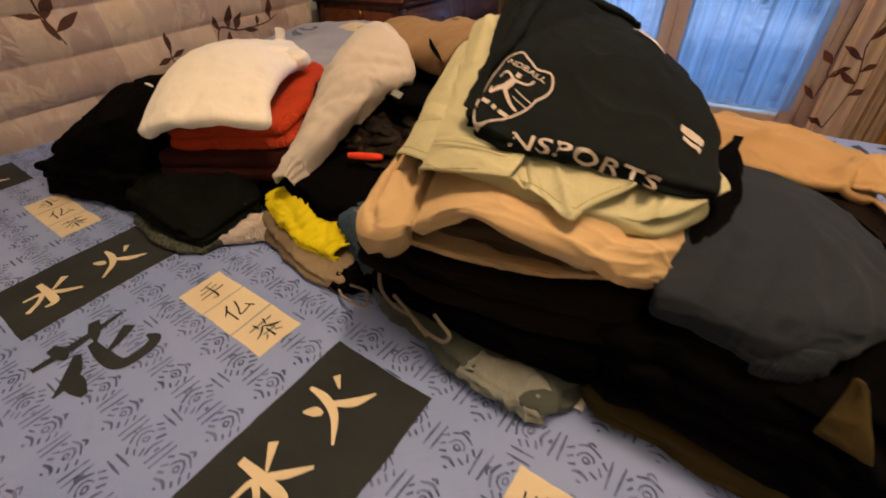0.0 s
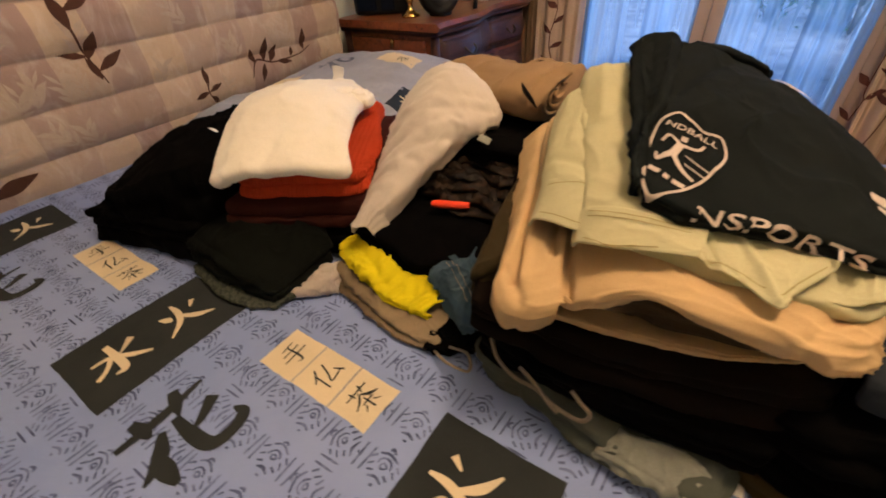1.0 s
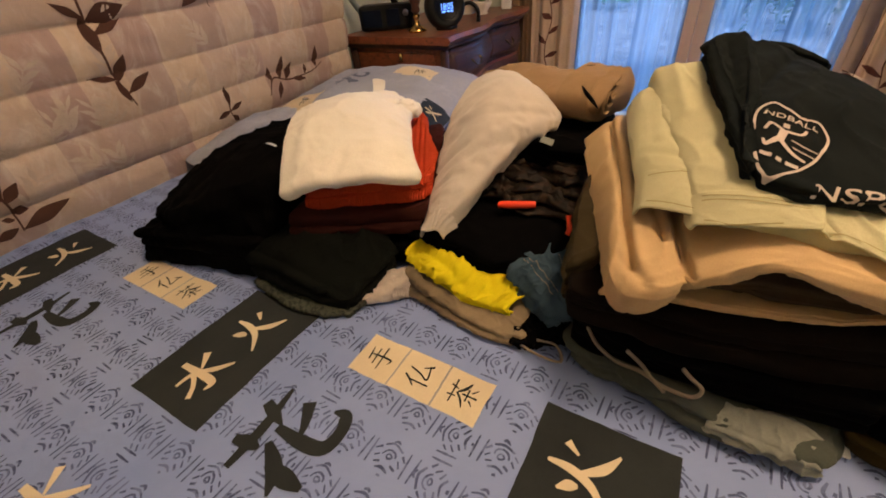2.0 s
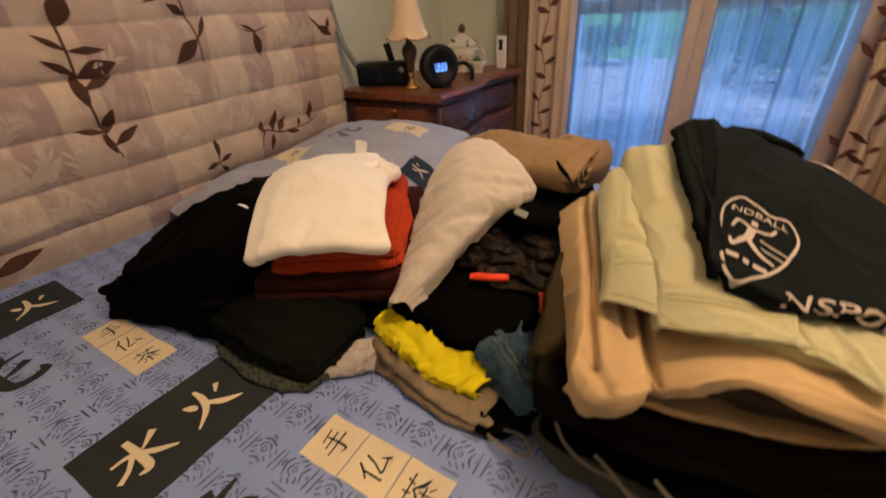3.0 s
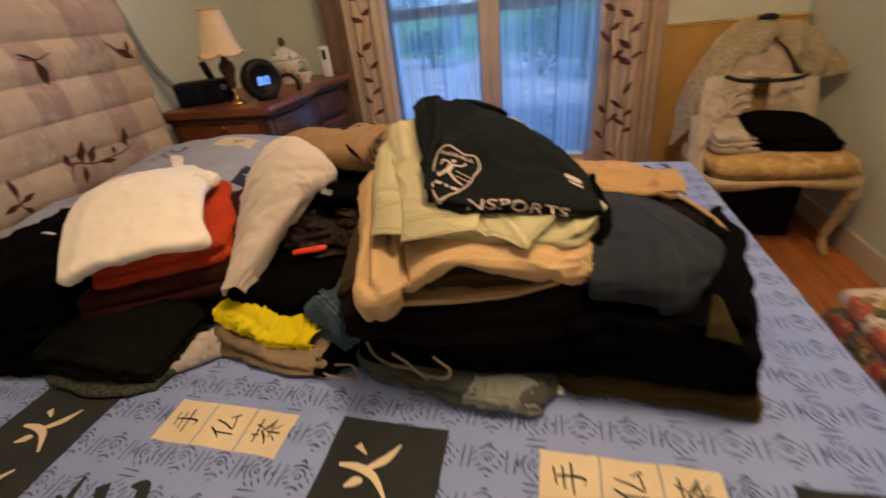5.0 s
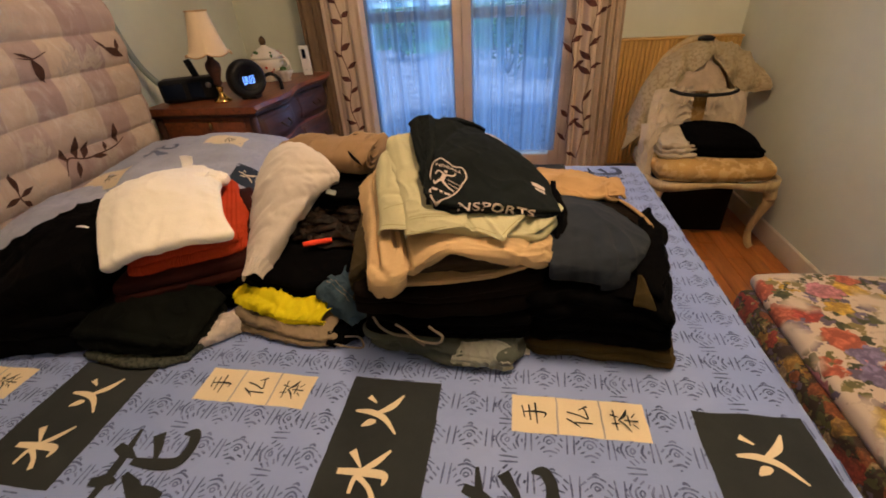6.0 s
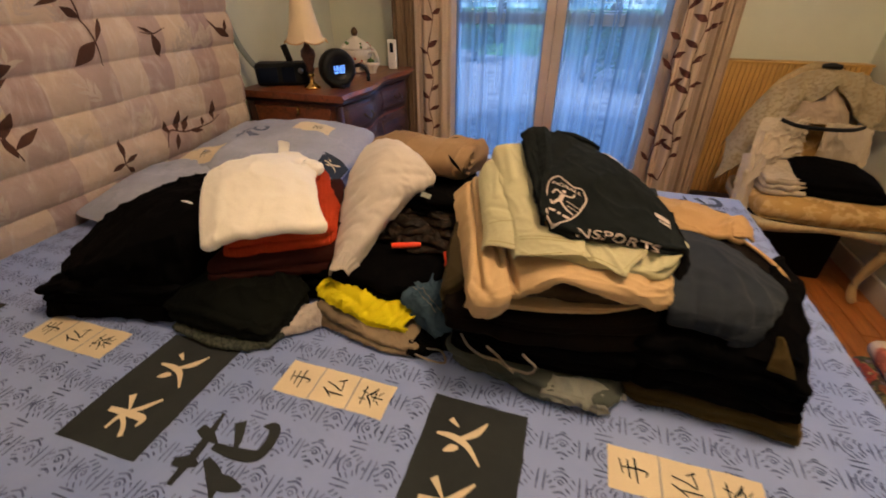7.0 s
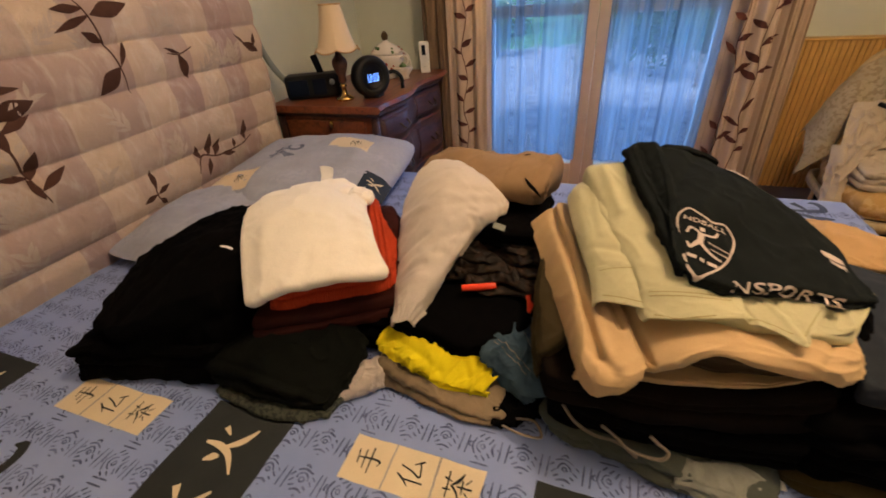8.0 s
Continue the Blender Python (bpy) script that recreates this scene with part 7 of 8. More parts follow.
# pile at the foot end
garment("olive_fleece", "olive brown fleece folded at the bottom of the pile", "fleece",
        folded([(1.585, 0.495, 0.540, B), (1.65, 0.481, 0.545, B), (1.75, 0.474, 0.548, B), (1.836, 0.462, 0.546, B), (1.848, 0.52, 0.55, B), (1.850, 0.70, 0.55, B), (1.82, 0.86, 0.55, B), (1.62, 0.90, 0.55, B), (1.58, 0.70, 0.545, B)],
               layers=2, wrinkle=0.005, seed=34, slip=0.010), M_OLIVE, [("label", box_bm(1.570, 1.594, 0.480, 0.496, 0.513, 0.517, 0.001), M_TAG, "small pale label")])
low_, high_ = halves([(1.585, 0.496, 0.640, 0.548), (1.68, 0.480, 0.660, 0.55), (1.77, 0.472, 0.650, 0.55), (1.828, 0.472, 0.625, 0.55), (1.846, 0.56, 0.645, 0.552), (1.850, 0.70, 0.655, 0.552), (1.82, 0.84, 0.66, 0.552), (1.66, 0.90, 0.68, 0.552), (1.60, 0.75, 0.67, 0.55)],
               inner=[(1.75, 0.65, 0.685)], layers=4, wrinkle=0.007, seed=35, slip=0.014, shift=(-0.006, 0.004))
garment("black_jacket", "black jacket folded thick over an olive fleece", "jacket",
        low_, M_BLACK, [("sleeve", high_, M_BLACK, "")])
garment("black_coat_sleeve", "black coat with an olive lining showing", "coat",
        folded([(1.765, 0.520, 0.668, 0.64), (1.80, 0.496, 0.660, 0.63), (1.828, 0.56, 0.676, 0.64), (1.848, 0.66, 0.692, 0.65), (1.83, 0.73, 0.705, 0.66), (1.79, 0.66, 0.70, 0.66)], layers=2, wrinkle=0.006, seed=36, slip=0.008), M_BLACK,
        [("lining", cloth([[(1.757, 0.494, 0.694), (1.761, 0.490, 0.695), (1.765, 0.490, 0.692)], [(1.754, 0.478, 0.672), (1.765, 0.474, 0.674), (1.776, 0.475, 0.668)], [(1.752, 0.470, 0.652), (1.768, 0.466, 0.653), (1.786, 0.468, 0.646)]], 0.004, 24, 24, 0.004, 0.03, 37), M_OLIVE, "olive lining")])
m = cloth([[(1.615, 0.742, 0.720), (1.67, 0.738, 0.722), (1.73, 0.715, 0.716), (1.785, 0.665, 0.700)],
           [(1.610, 0.660, 0.722), (1.67, 0.655, 0.728), (1.735, 0.640, 0.724), (1.800, 0.615, 0.700)],
           [(1.615, 0.560, 0.714), (1.68, 0.545, 0.722), (1.74, 0.545, 0.716), (1.784, 0.570, 0.690)],
           [(1.622, 0.512, 0.702), (1.67, 0.502, 0.708), (1.715, 0.502, 0.702), (1.752, 0.522, 0.690)],
           [(1.624, 0.504, 0.678), (1.67, 0.494, 0.684), (1.713, 0.494, 0.679), (1.746, 0.513, 0.674)]], 0.016, 60, 60, 0.005, 0.07, 38, (1, 1), 0.5,
          lines=[(1.70, 0.50, 1.72, 0.60, 0.004, 0.02), (1.65, 0.49, 1.66, 0.58, -0.005, 0.008), (1.685, 0.48, 1.695, 0.56, -0.004, 0.006), (1.735, 0.48, 1.728, 0.60, -0.005, 0.008), (1.765, 0.50, 1.75, 0.58, 0.003, 0.008)])
hem = cloth([[(1.706, 0.498, 0.694), (1.730, 0.504, 0.692), (1.752, 0.520, 0.688)], [(1.705, 0.490, 0.680), (1.728, 0.496, 0.678), (1.748, 0.512, 0.674)], [(1.704, 0.490, 0.667), (1.727, 0.496, 0.666), (1.746, 0.512, 0.664)]], 0.006, 40, 20, 0.002, 0.03, 49, ribs=12)
garment("slate_sweatshirt", "slate grey fleece sweatshirt folded on a black jacket", "sweatshirt", m, M_SLATE, [("ribbed_hem", hem, M_SLATE, "")])
m = folded([(1.60, 0.745, 0.714, 0.67), (1.70, 0.738, 0.712, 0.67), (1.765, 0.700, 0.704, 0.67), (1.812, 0.640, 0.692, 0.66), (1.826, 0.650, 0.688, 0.655), (1.82, 0.73, 0.696, 0.655), (1.77, 0.80, 0.700, 0.66), (1.60, 0.86, 0.705, 0.66)], layers=2, wrinkle=0.005, seed=39, slip=0.006, radius=0.01)
edge = tube_mesh([(1.765, 0.752, 0.714, 0.003), (1.79, 0.722, 0.708, 0.004), (1.812, 0.685, 0.700, 0.004), (1.826, 0.648, 0.690, 0.003)], 0.004, 8, 30, 0.7)
garment("brown_lined_jacket", "dark brown jacket edge behind the sweatshirt", "jacket", m, M_UMBER, [("edge_binding", edge, M_TANSHIRT, "tan edge binding")])
m = cloth([[(1.56, 0.895, 0.705), (1.63, 0.895, 0.708), (1.70, 0.880, 0.706), (1.765, 0.845, 0.700)],
           [(1.56, 0.860, 0.732), (1.63, 0.858, 0.733), (1.70, 0.845, 0.730), (1.772, 0.815, 0.722)],
           [(1.56, 0.800, 0.742), (1.63, 0.795, 0.740), (1.70, 0.785, 0.736), (1.774, 0.775, 0.726)],
           [(1.56, 0.755, 0.728), (1.63, 0.750, 0.726), (1.70, 0.743, 0.722), (1.768, 0.742, 0.716)]], 0.012, 56, 48, 0.006, 0.06, 40, (1, 1), 0.8,
          lines=[(1.74, 0.76, 1.77, 0.80, 0.008, 0.006), (1.72, 0.75, 1.745, 0.80, -0.006, 0.006), (1.60, 0.80, 1.70, 0.79, 0.004, 0.012)])
cuff = cloth([[(1.748, 0.790, 0.733), (1.770, 0.800, 0.738), (1.782, 0.815, 0.728)], [(1.752, 0.760, 0.732), (1.776, 0.765, 0.736), (1.788, 0.775, 0.722)], [(1.752, 0.742, 0.722), (1.776, 0.742, 0.724), (1.788, 0.748, 0.712)]], 0.005, 30, 24, 0.004, 0.03, 41)
garment("tan_shirt", "tan twill shirt folded with its cuff turned out", "shirt", m, M_TANSHIRT, [("cuff", cuff, M_TANSHIRT, "turned-out cuff")])
garment("dark_pullover", "dark pullover beneath the tan shirt", "pullover",
        folded([(1.60, 0.80, 0.704, 0.66), (1.72, 0.79, 0.702, 0.66), (1.775, 0.80, 0.698, 0.655), (1.765, 0.85, 0.698, 0.655), (1.70, 0.885, 0.70, 0.66), (1.60, 0.895, 0.70, 0.66)], layers=2, wrinkle=0.005, seed=42, slip=0.006), M_BLACK)
garment("navy_pullover", "navy pullover filling the gap between two piles", "pullover",
        folded([(1.625, 0.545, 0.715, B + 0.04), (1.65, 0.56, 0.72, B + 0.04), (1.66, 0.66, 0.74, B + 0.04), (1.64, 0.76, 0.75, B + 0.04), (1.615, 0.70, 0.75, B + 0.04)], layers=4, wrinkle=0.004, seed=43), M_BLACK)

# ---------------------------------------------------------------- chest of drawers and what stands on it
CX0, CX1, CY0, CY1, CZ = 0.00, 0.515, 1.555, 2.34, 0.735
chest = thing("chest_of_drawers", (0.25, 1.95, 0.0), "mahogany chest of drawers with a serpentine front", "chest of drawers")


def serpentine(y):
    t = min(1.0, max(0.0, (y - CY0) / (CY1 - CY0)))
    return 0.022 * math.sin(t * 2 * math.pi * 1.5 - 0.9) * max(0.0, math.sin(math.pi * t)) ** 0.5


def curved_slab(x0, x1, y0, y1, z0, z1, grow=0.0, bulge=0.0, n=36, rows=4):
    """A slab whose front follows the serpentine line; bulge swells its face."""
    verts, faces = [], []
    prof = [(-0.004, 0.0), (0.0, 0.15), (bulge, 0.5), (0.0, 0.85), (-0.004, 1.0)]
    for y in np.linspace(y0, y1, n):
        f = x1 + serpentine(y) + grow
        verts += [(x0, y, z0)] + [(f + b, y, z0 + (z1 - z0) * h) for b, h in prof] + [(x0, y, z1)]
    k = len(prof) + 2
    for i in range(n - 1):
        for j in range(k):
            a, b = i * k + j, i * k + (j + 1) % k
            faces.append((a, b, b + k, a + k))
    faces.append(tuple(range(k))[::-1])
    faces.append(tuple(range((n - 1) * k, n * k)))
    return mesh_of(verts, faces)


part("carcass", curved_slab(CX0, CX1 - 0.045, CY0 + 0.012, CY1 - 0.012, 0.10, CZ - 0.028), M_MAHOG, chest, smooth=False)
part("top", curved_slab(CX0 - 0.005, CX1 - 0.005, CY0 - 0.022, CY1 + 0.02, CZ - 0.028, CZ, bulge=0.008), M_MAHOG, chest, smooth=False)
part("moulding", curved_slab(CX0, CX1 - 0.022, CY0 - 0.006, CY1 + 0.006, CZ - 0.046, CZ - 0.028, bulge=0.006), M_MAHOGDARK, chest)
part("plinth", curved_slab(CX0, CX1 - 0.03, CY0 - 0.004, CY1 + 0.004, 0.06, 0.10, bulge=0.006), M_MAHOGDARK, chest)
for x in (0.05, 0.44):
    for y in (CY0 + 0.04, CY1 - 0.04):
        part("foot", lathe_bm([(0.022, 0), (0.034, 0.012), (0.03, 0.035), (0.036, 0.062)], (x, y, 0), 18), M_MAHOGDARK, chest)
for z0, z1 in ((0.545, 0.682), (0.335, 0.530), (0.120, 0.320)):
    dr = part("drawer", curved_slab(CX1 - 0.060, CX1 - 0.038, CY0 + 0.045, CY1 - 0.045, z0, z1, bulge=0.012), M_MAHOGDARK, chest)
    for a, b in ((CY0 + 0.055, CY0 + 0.33), (CY0 + 0.455, CY1 - 0.055)):
        part("raised_panel", curved_slab(CX1 - 0.06, CX1 - 0.031, a, b, z0 + 0.02, z1 - 0.02, bulge=0.006, n=14), M_MAHOGDARK, dr)
        yc = (a + b) / 2
        xf = CX1 - 0.018 + serpentine(yc)
        zc = (z0 + z1) / 2
        part("pull", tube_mesh([(xf - 0.004, yc - 0.035, zc + 0.012, 0.005), (xf + 0.012, yc - 0.03, zc - 0.004, 0.004), (xf + 0.014, yc, zc - 0.016, 0.0045), (xf + 0.012, yc + 0.03, zc - 0.004, 0.004), (xf - 0.004, yc + 0.035, zc + 0.012, 0.005)], 0.004, 8, 30), M_BRONZE, dr, "dark bronze drop pull")
for k, (z0, z1) in enumerate(((0.560, 0.672), (0.345, 0.535), (0.13, 0.32))):
    sp = part("side_panel", box_bm(0.045, 0.425, CY0 + 0.002, CY0 + 0.016, z0, z1, 0.006), M_MAHOG, chest)
    if k == 0:
        part("knob", lathe_bm([(0.004, -0.01), (0.007, 0.0), (0.009, 0.010), (0.006, 0.020), (0.002, 0.024)], (0.275, CY0 - 0.006, 0.650), 16), M_BRASS, sp, "small brass key")
for x in (0.012, 0.452):
    part("corner_post", box_bm(x, x + 0.028, CY0 + 0.003, CY0 + 0.03, 0.10, CZ - 0.05, 0.008), M_MAHOGDARK, chest)

# bedside lamp
LX, LY = 0.298, 1.655
lamp = thing("table_lamp", (LX, LY, CZ), "brass and dark wood table lamp, scalloped cream shade", "lamp")
part("foot", lathe_bm([(0.036, 0.0), (0.038, 0.006), (0.026, 0.014), (0.012, 0.026), (0.009, 0.045), (0.016, 0.055), (0.010, 0.064)], (LX, LY, CZ), 32), M_BRASS, lamp, "polished brass foot")
part("stem", lathe_bm([(0.010, 0.064), (0.018, 0.075), (0.015, 0.09), (0.023, 0.112), (0.031, 0.135), (0.028, 0.155), (0.014, 0.170), (0.010, 0.182), (0.012, 0.188), (0.007, 0.20), (0.006, 0.30)], (LX, LY, CZ), 32), M_MAHOGDARK, lamp, "turned dark wood stem")


def lampshade():
    n, rows = 96, 26
    verts, faces = [], []
    for side in (0, 1):
        for k in range(rows):
            t = k / (rows - 1)
            r = 0.089 - 0.049 * (t ** 0.58) - 0.0016 * side
            for i in range(n):
                a = 2 * math.pi * i / n
                panel = 1 - 0.035 * abs(math.sin(3 * a)) ** 0.6 * (1 - 0.4 * t)
                scallop = -0.012 * abs(math.sin(3 * a)) ** 0.8 * (1 - t) ** 6
                rr_ = r * panel * (1 + 0.004 * math.sin(34 * a))
                verts.append((LX + rr_ * math.cos(a), LY + rr_ * math.sin(a), CZ + 0.190 + 0.158 * t + scallop + 0.006 * (1 - t) ** 4))
    nn = n * rows
    for k in range(rows - 1):
        for i in range(n):
            a, b = k * n + i, k * n + (i + 1) % n
            faces.append((a, b, b + n, a + n))
            faces.append((nn + a, nn + a + n, nn + b + n, nn + b))
    for k in (0, rows - 1):
        for i in range(n):
            a, b = k * n + i, k * n + (i + 1) % n
            faces.append((a, b, nn + b, nn + a))
    return mesh_of(verts, faces)


sh = part("shade", lampshade(), M_SHADE, lamp, "cream silk shade")
for t, zz, rr_ in ((0.0, 0.184, 0.0905), (1.0, 0.347, 0.0405)):
    pts = []
    for i in range(49):
        a = 2 * math.pi * i / 48
        k = rr_ * (1 - 0.035 * abs(math.sin(3 * a)) ** 0.6 * (1 - 0.4 * t)) + 0.001
        pts.append((LX + k * math.cos(a), LY + k * math.sin(a), CZ + zz - (0.012 * abs(math.sin(3 * a)) ** 0.8 if t == 0 else 0) + (0.012 if t == 0 else 0)))
    part("braid", tube_mesh(pts, 0.0028, 7, 97), M_TRIM, sh, "tan braid edge")
part("spider", tube_mesh([(LX - 0.04, LY, CZ + 0.335), (LX, LY, CZ + 0.30), (LX + 0.04, LY, CZ + 0.335)], 0.0016, 6, 20), M_BRASS, lamp)

# wake-up clock
face = Vector((0.82, -0.57, 0.06)).normalized()
side = Vector((0, 0, 1)).cross(face).normalized()
upv = face.cross(side)
cc = Vector((0.411, 1.700, CZ + 0.081))


def disc_profile(profile, n=56):
    bm = bmesh.new()
    rings = []
    for r, d in profile:
        rings.append([bm.verts.new(cc + face * d + side * (r * math.cos(2 * math.pi * i / n)) + upv * (r * math.sin(2 * math.pi * i / n))) for i in range(n)])
    for a, b in zip(rings, rings[1:]):
        for i in range(n):
            bm.faces.new((a[i], a[(i + 1) % n], b[(i + 1) % n], b[i]))
    bm.faces.new(rings[0][::-1])
    bm.faces.new(rings[-1])
    bmesh.ops.recalc_face_normals(bm, faces=bm.faces[:])
    return bm


clock = thing("alarm_clock", (cc.x, cc.y, CZ), "round black alarm clock with a blue digital display", "clock")
part("casing", disc_profile([(0.060, -0.050), (0.074, -0.044), (0.081, -0.022), (0.081, 0.0), (0.076, 0.014), (0.064, 0.020), (0.047, 0.014), (0.043, 0.008)]), M_PLASTIC, clock)
part("display", disc_profile([(0.041, 0.004), (0.042, 0.0095), (0.030, 0.0105)]), M_SCREEN, clock, "dark blue display")
part("rim", disc_profile([(0.0425, 0.007), (0.046, 0.0155), (0.0445, 0.0165), (0.0415, 0.0108)]), M_PLASTIC, clock, "raised black ring")
digits = text_mesh("18:05", lambda x, y: tuple(cc + face * 0.0118 + side * (x * 0.026 - 0.030) + upv * (y * 0.032 - 0.010)), 1.0)
part("digits", digits, M_DIGITS, clock, "glowing blue digits")
small = strokes_mesh([[(-0.024, -0.016, 0.006), (-0.008, -0.016, 0.006)], [(-0.002, -0.016, 0.006), (0.010, -0.016, 0.006)], [(0.014, -0.016, 0.006), (0.024, -0.016, 0.006)]], lambda x, y: tuple(cc + face * 0.0118 + side * x + upv * y))
part("digits", small, M_DIGITS, clock, "small glowing blue bars")
part("foot", box_bm(cc.x - 0.04, cc.x + 0.03, cc.y - 0.02, cc.y + 0.035, CZ, CZ + 0.012, 0.004), M_PLASTIC, clock)

# black radio with a handset standing behind it
radio = thing("radio", (0.135, 1.68, CZ), "black plastic clock radio with a silver knob", "radio")
rot = Matrix.Translation((0.135, 1.685, CZ)) @ Matrix.Rotation(radians(28), 4, "Z")


def turned(bm, m=rot):
    bm.transform(m)
    return bm


part("casing", turned(box_bm(-0.115, 0.115, -0.045, 0.05, 0.004, 0.098, 0.018, 4)), M_PLASTIC, radio)
part("grille", turned(box_bm(-0.10, -0.02, -0.049, -0.044, 0.018, 0.082, 0.004)), M_SCREEN, radio, "dark speaker grille")
part("grille", turned(box_bm(0.0, 0.055, -0.049, -0.044, 0.018, 0.082, 0.004)), M_SCREEN, radio, "dark speaker grille")
bm = lathe_bm([(0.011, 0.0), (0.012, 0.006), (0.008, 0.010)], (0, 0, 0), 20)
bm.transform(rot @ Matrix.Translation((0.082, -0.045, 0.066)) @ Matrix.Rotation(radians(90), 4, "X"))
part("knob", bm, M_SILVER, radio, "silver knob")
bm = box_bm(-0.014, 0.014, -0.009, 0.009, 0, 0.075, 0.006, 3)
bm.transform(rot @ Matrix.Translation((0.035, 0.02, 0.094)) @ Matrix.Rotation(radians(-14), 4, "Y"))
tagged(part("handset", bm, M_PLASTIC), "black cordless handset standing on the radio", "telephone")

# porcelain tureen with painted flowers
TX, TY = 0.285, 2.12
tureen = thing("porcelain_tureen", (TX, TY, CZ), "white porcelain lidded tureen painted with flowers", "tureen")
part("bowl", lathe_bm([(0.035, 0), (0.045, 0.006), (0.036, 0.016), (0.060, 0.045), (0.082, 0.080), (0.086, 0.105), (0.080, 0.112)], (TX, TY, CZ), 40, wave=0.03, waves=6), M_CERAMIC, tureen)
lid = part("lid", lathe_bm([(0.084, 0.112), (0.080, 0.124), (0.062, 0.142), (0.036, 0.158), (0.014, 0.168), (0.010, 0.174)], (TX, TY, CZ), 40, wave=0.03, waves=6), M_CERAMIC, tureen)
part("knob", lathe_bm([(0.010, 0.172), (0.016, 0.182), (0.018, 0.194), (0.012, 0.206), (0.004, 0.214)], (TX, TY, CZ), 20), M_BRONZE, lid, "brown bud knob")
for sgn in (1, -1):
    part("handle", tube_mesh([(TX + sgn * 0.080, TY - 0.02, CZ + 0.095), (TX + sgn * 0.112, TY - 0.025, CZ + 0.105), (TX + sgn * 0.118, TY - 0.02, CZ + 0.078), (TX + sgn * 0.078, TY - 0.015, CZ + 0.062)], 0.006, 10, 30), M_CERAMIC, tureen)
rnd = random.Random(5)
for k in range(16):
    a, h = rnd.uniform(-2.6, 0.4), rnd.uniform(0.05, 0.15)
    r = 0.050 + 0.036 * min(1, h / 0.09) - max(0, h - 0.11) * 0.8
    p = Vector((TX + r * math.cos(a), TY + r * math.sin(a), CZ + h))
    for j in range(1):
        bm = bmesh.new()
        bmesh.ops.create_icosphere(bm, subdivisions=2, radius=rnd.uniform(0.006, 0.012))
        for v in bm.verts:
            v.co *= 1 + 0.3 * noise.noise(v.co * 160)
            v.co = v.co * 0.8 + p
        part("flower", bm, M_PETAL if k % 3 else M_GREENP, tureen, "raised painted flower")
dish = thing("porcelain_basket", (0.375, 2.10, CZ), "small white porcelain basket beside the tureen", "ornament")
part("bowl", lathe_bm([(0.022, 0), (0.026, 0.005), (0.022, 0.012), (0.036, 0.032), (0.046, 0.052), (0.042, 0.054)], (0.378, 2.10, CZ), 30, (1, 1), 0.08, 8), M_CERAMIC, dish)
part("handle", tube_mesh([(0.338, 2.10, CZ + 0.05), (0.345, 2.10, CZ + 0.10), (0.378, 2.10, CZ + 0.125), (0.411, 2.10, CZ + 0.10), (0.418, 2.10, CZ + 0.05)], 0.004, 8, 40), M_CERAMIC, dish)
part("flower", lathe_bm([(0.004, 0.052), (0.018, 0.058), (0.012, 0.070), (0.003, 0.072)], (0.378, 2.095, CZ), 16, (1, 1), 0.2, 5), M_GREENP, dish, "painted green leaves")
tagged(part("spectacle_stand", tube_mesh([(0.372, 1.83, CZ + 0.004, 0.01), (0.385, 1.845, CZ + 0.05, 0.008), (0.43, 1.86, CZ + 0.075, 0.008), (0.465, 1.87, CZ + 0.05, 0.008), (0.468, 1.87, CZ + 0.003, 0.009)], 0.008, 10, 40), M_PLASTIC), "black arched plastic stand behind the clock", "stand")

# thermometer
thermo = thing("thermometer", (0.430, 2.262, CZ), "white plastic digital thermometer leaning upright", "thermometer")
part("casing", box_bm(0.405, 0.455, 2.255, 2.272, CZ, CZ + 0.148, 0.006, 3), M_TAG, thermo)
part("display", box_bm(0.420, 0.440, 2.2525, 2.2565, CZ + 0.085, CZ + 0.132, 0.001), M_SCREEN, thermo, "dark liquid crystal display")
part("button", lathe_bm([(0.004, 0), (0.004, 0.002)], (0.430, 2.2535, CZ + 0.03), 12), M_SILVER, thermo)

# ---------------------------------------------------------------- radiator
rad = thing("radiator", (2.36, 2.56, 0.12), "tan enamelled column radiator under the wall", "radiator")
for i in range(30):
    x = 2.063 + i * 0.0223
    part("column", box_bm(x, x + 0.0212, 2.515, 2.585, 0.12, 0.81, 0.007, 3), M_RAD, rad)
part("top_grille", box_bm(2.055, 2.735, 2.510, 2.590, 0.808, 0.818, 0.004), M_RAD, rad)
part("back_panel", box_bm(2.06, 2.73, 2.528, 2.578, 0.13, 0.80, 0.003), M_RAD, rad)
for x in (2.15, 2.65):
    part("bracket", box_bm(x, x + 0.03, 2.55, 2.618, 0.20, 0.23, 0.003), M_RAD, rad)
part("leg", box_bm(2.10, 2.13, 2.53, 2.57, 0.0, 0.12, 0.003), M_RAD, rad)
part("leg", box_bm(2.68, 2.71, 2.53, 2.57, 0.0, 0.12, 0.003), M_RAD, rad)

# ---------------------------------------------------------------- chair with clothes over it
chair = thing("armless_chair", (2.43, 1.98, 0.0), "cream carved chair with cabriole legs, gold damask seat", "chair")


def seat_outline(grow=0.0):
    return [(2.195 - grow, 1.73 - grow), (2.43, 1.695 - grow), (2.665 + grow, 1.73 - grow), (2.675 + grow, 1.95), (2.63 + grow, 2.18 + grow), (2.43, 2.20 + grow), (2.23 - grow, 2.18 + grow), (2.185 - grow, 1.95)]


part("seat_cushion", folded([(x, y, 0.408, 0.338) for x, y in seat_outline(-0.005)], inner=[(2.43, 1.95, 0.445)], layers=1, wrinkle=0.004, size=0.12, seed=50, radius=0.034), M_DAMASK, chair, "gold damask seat cushion")


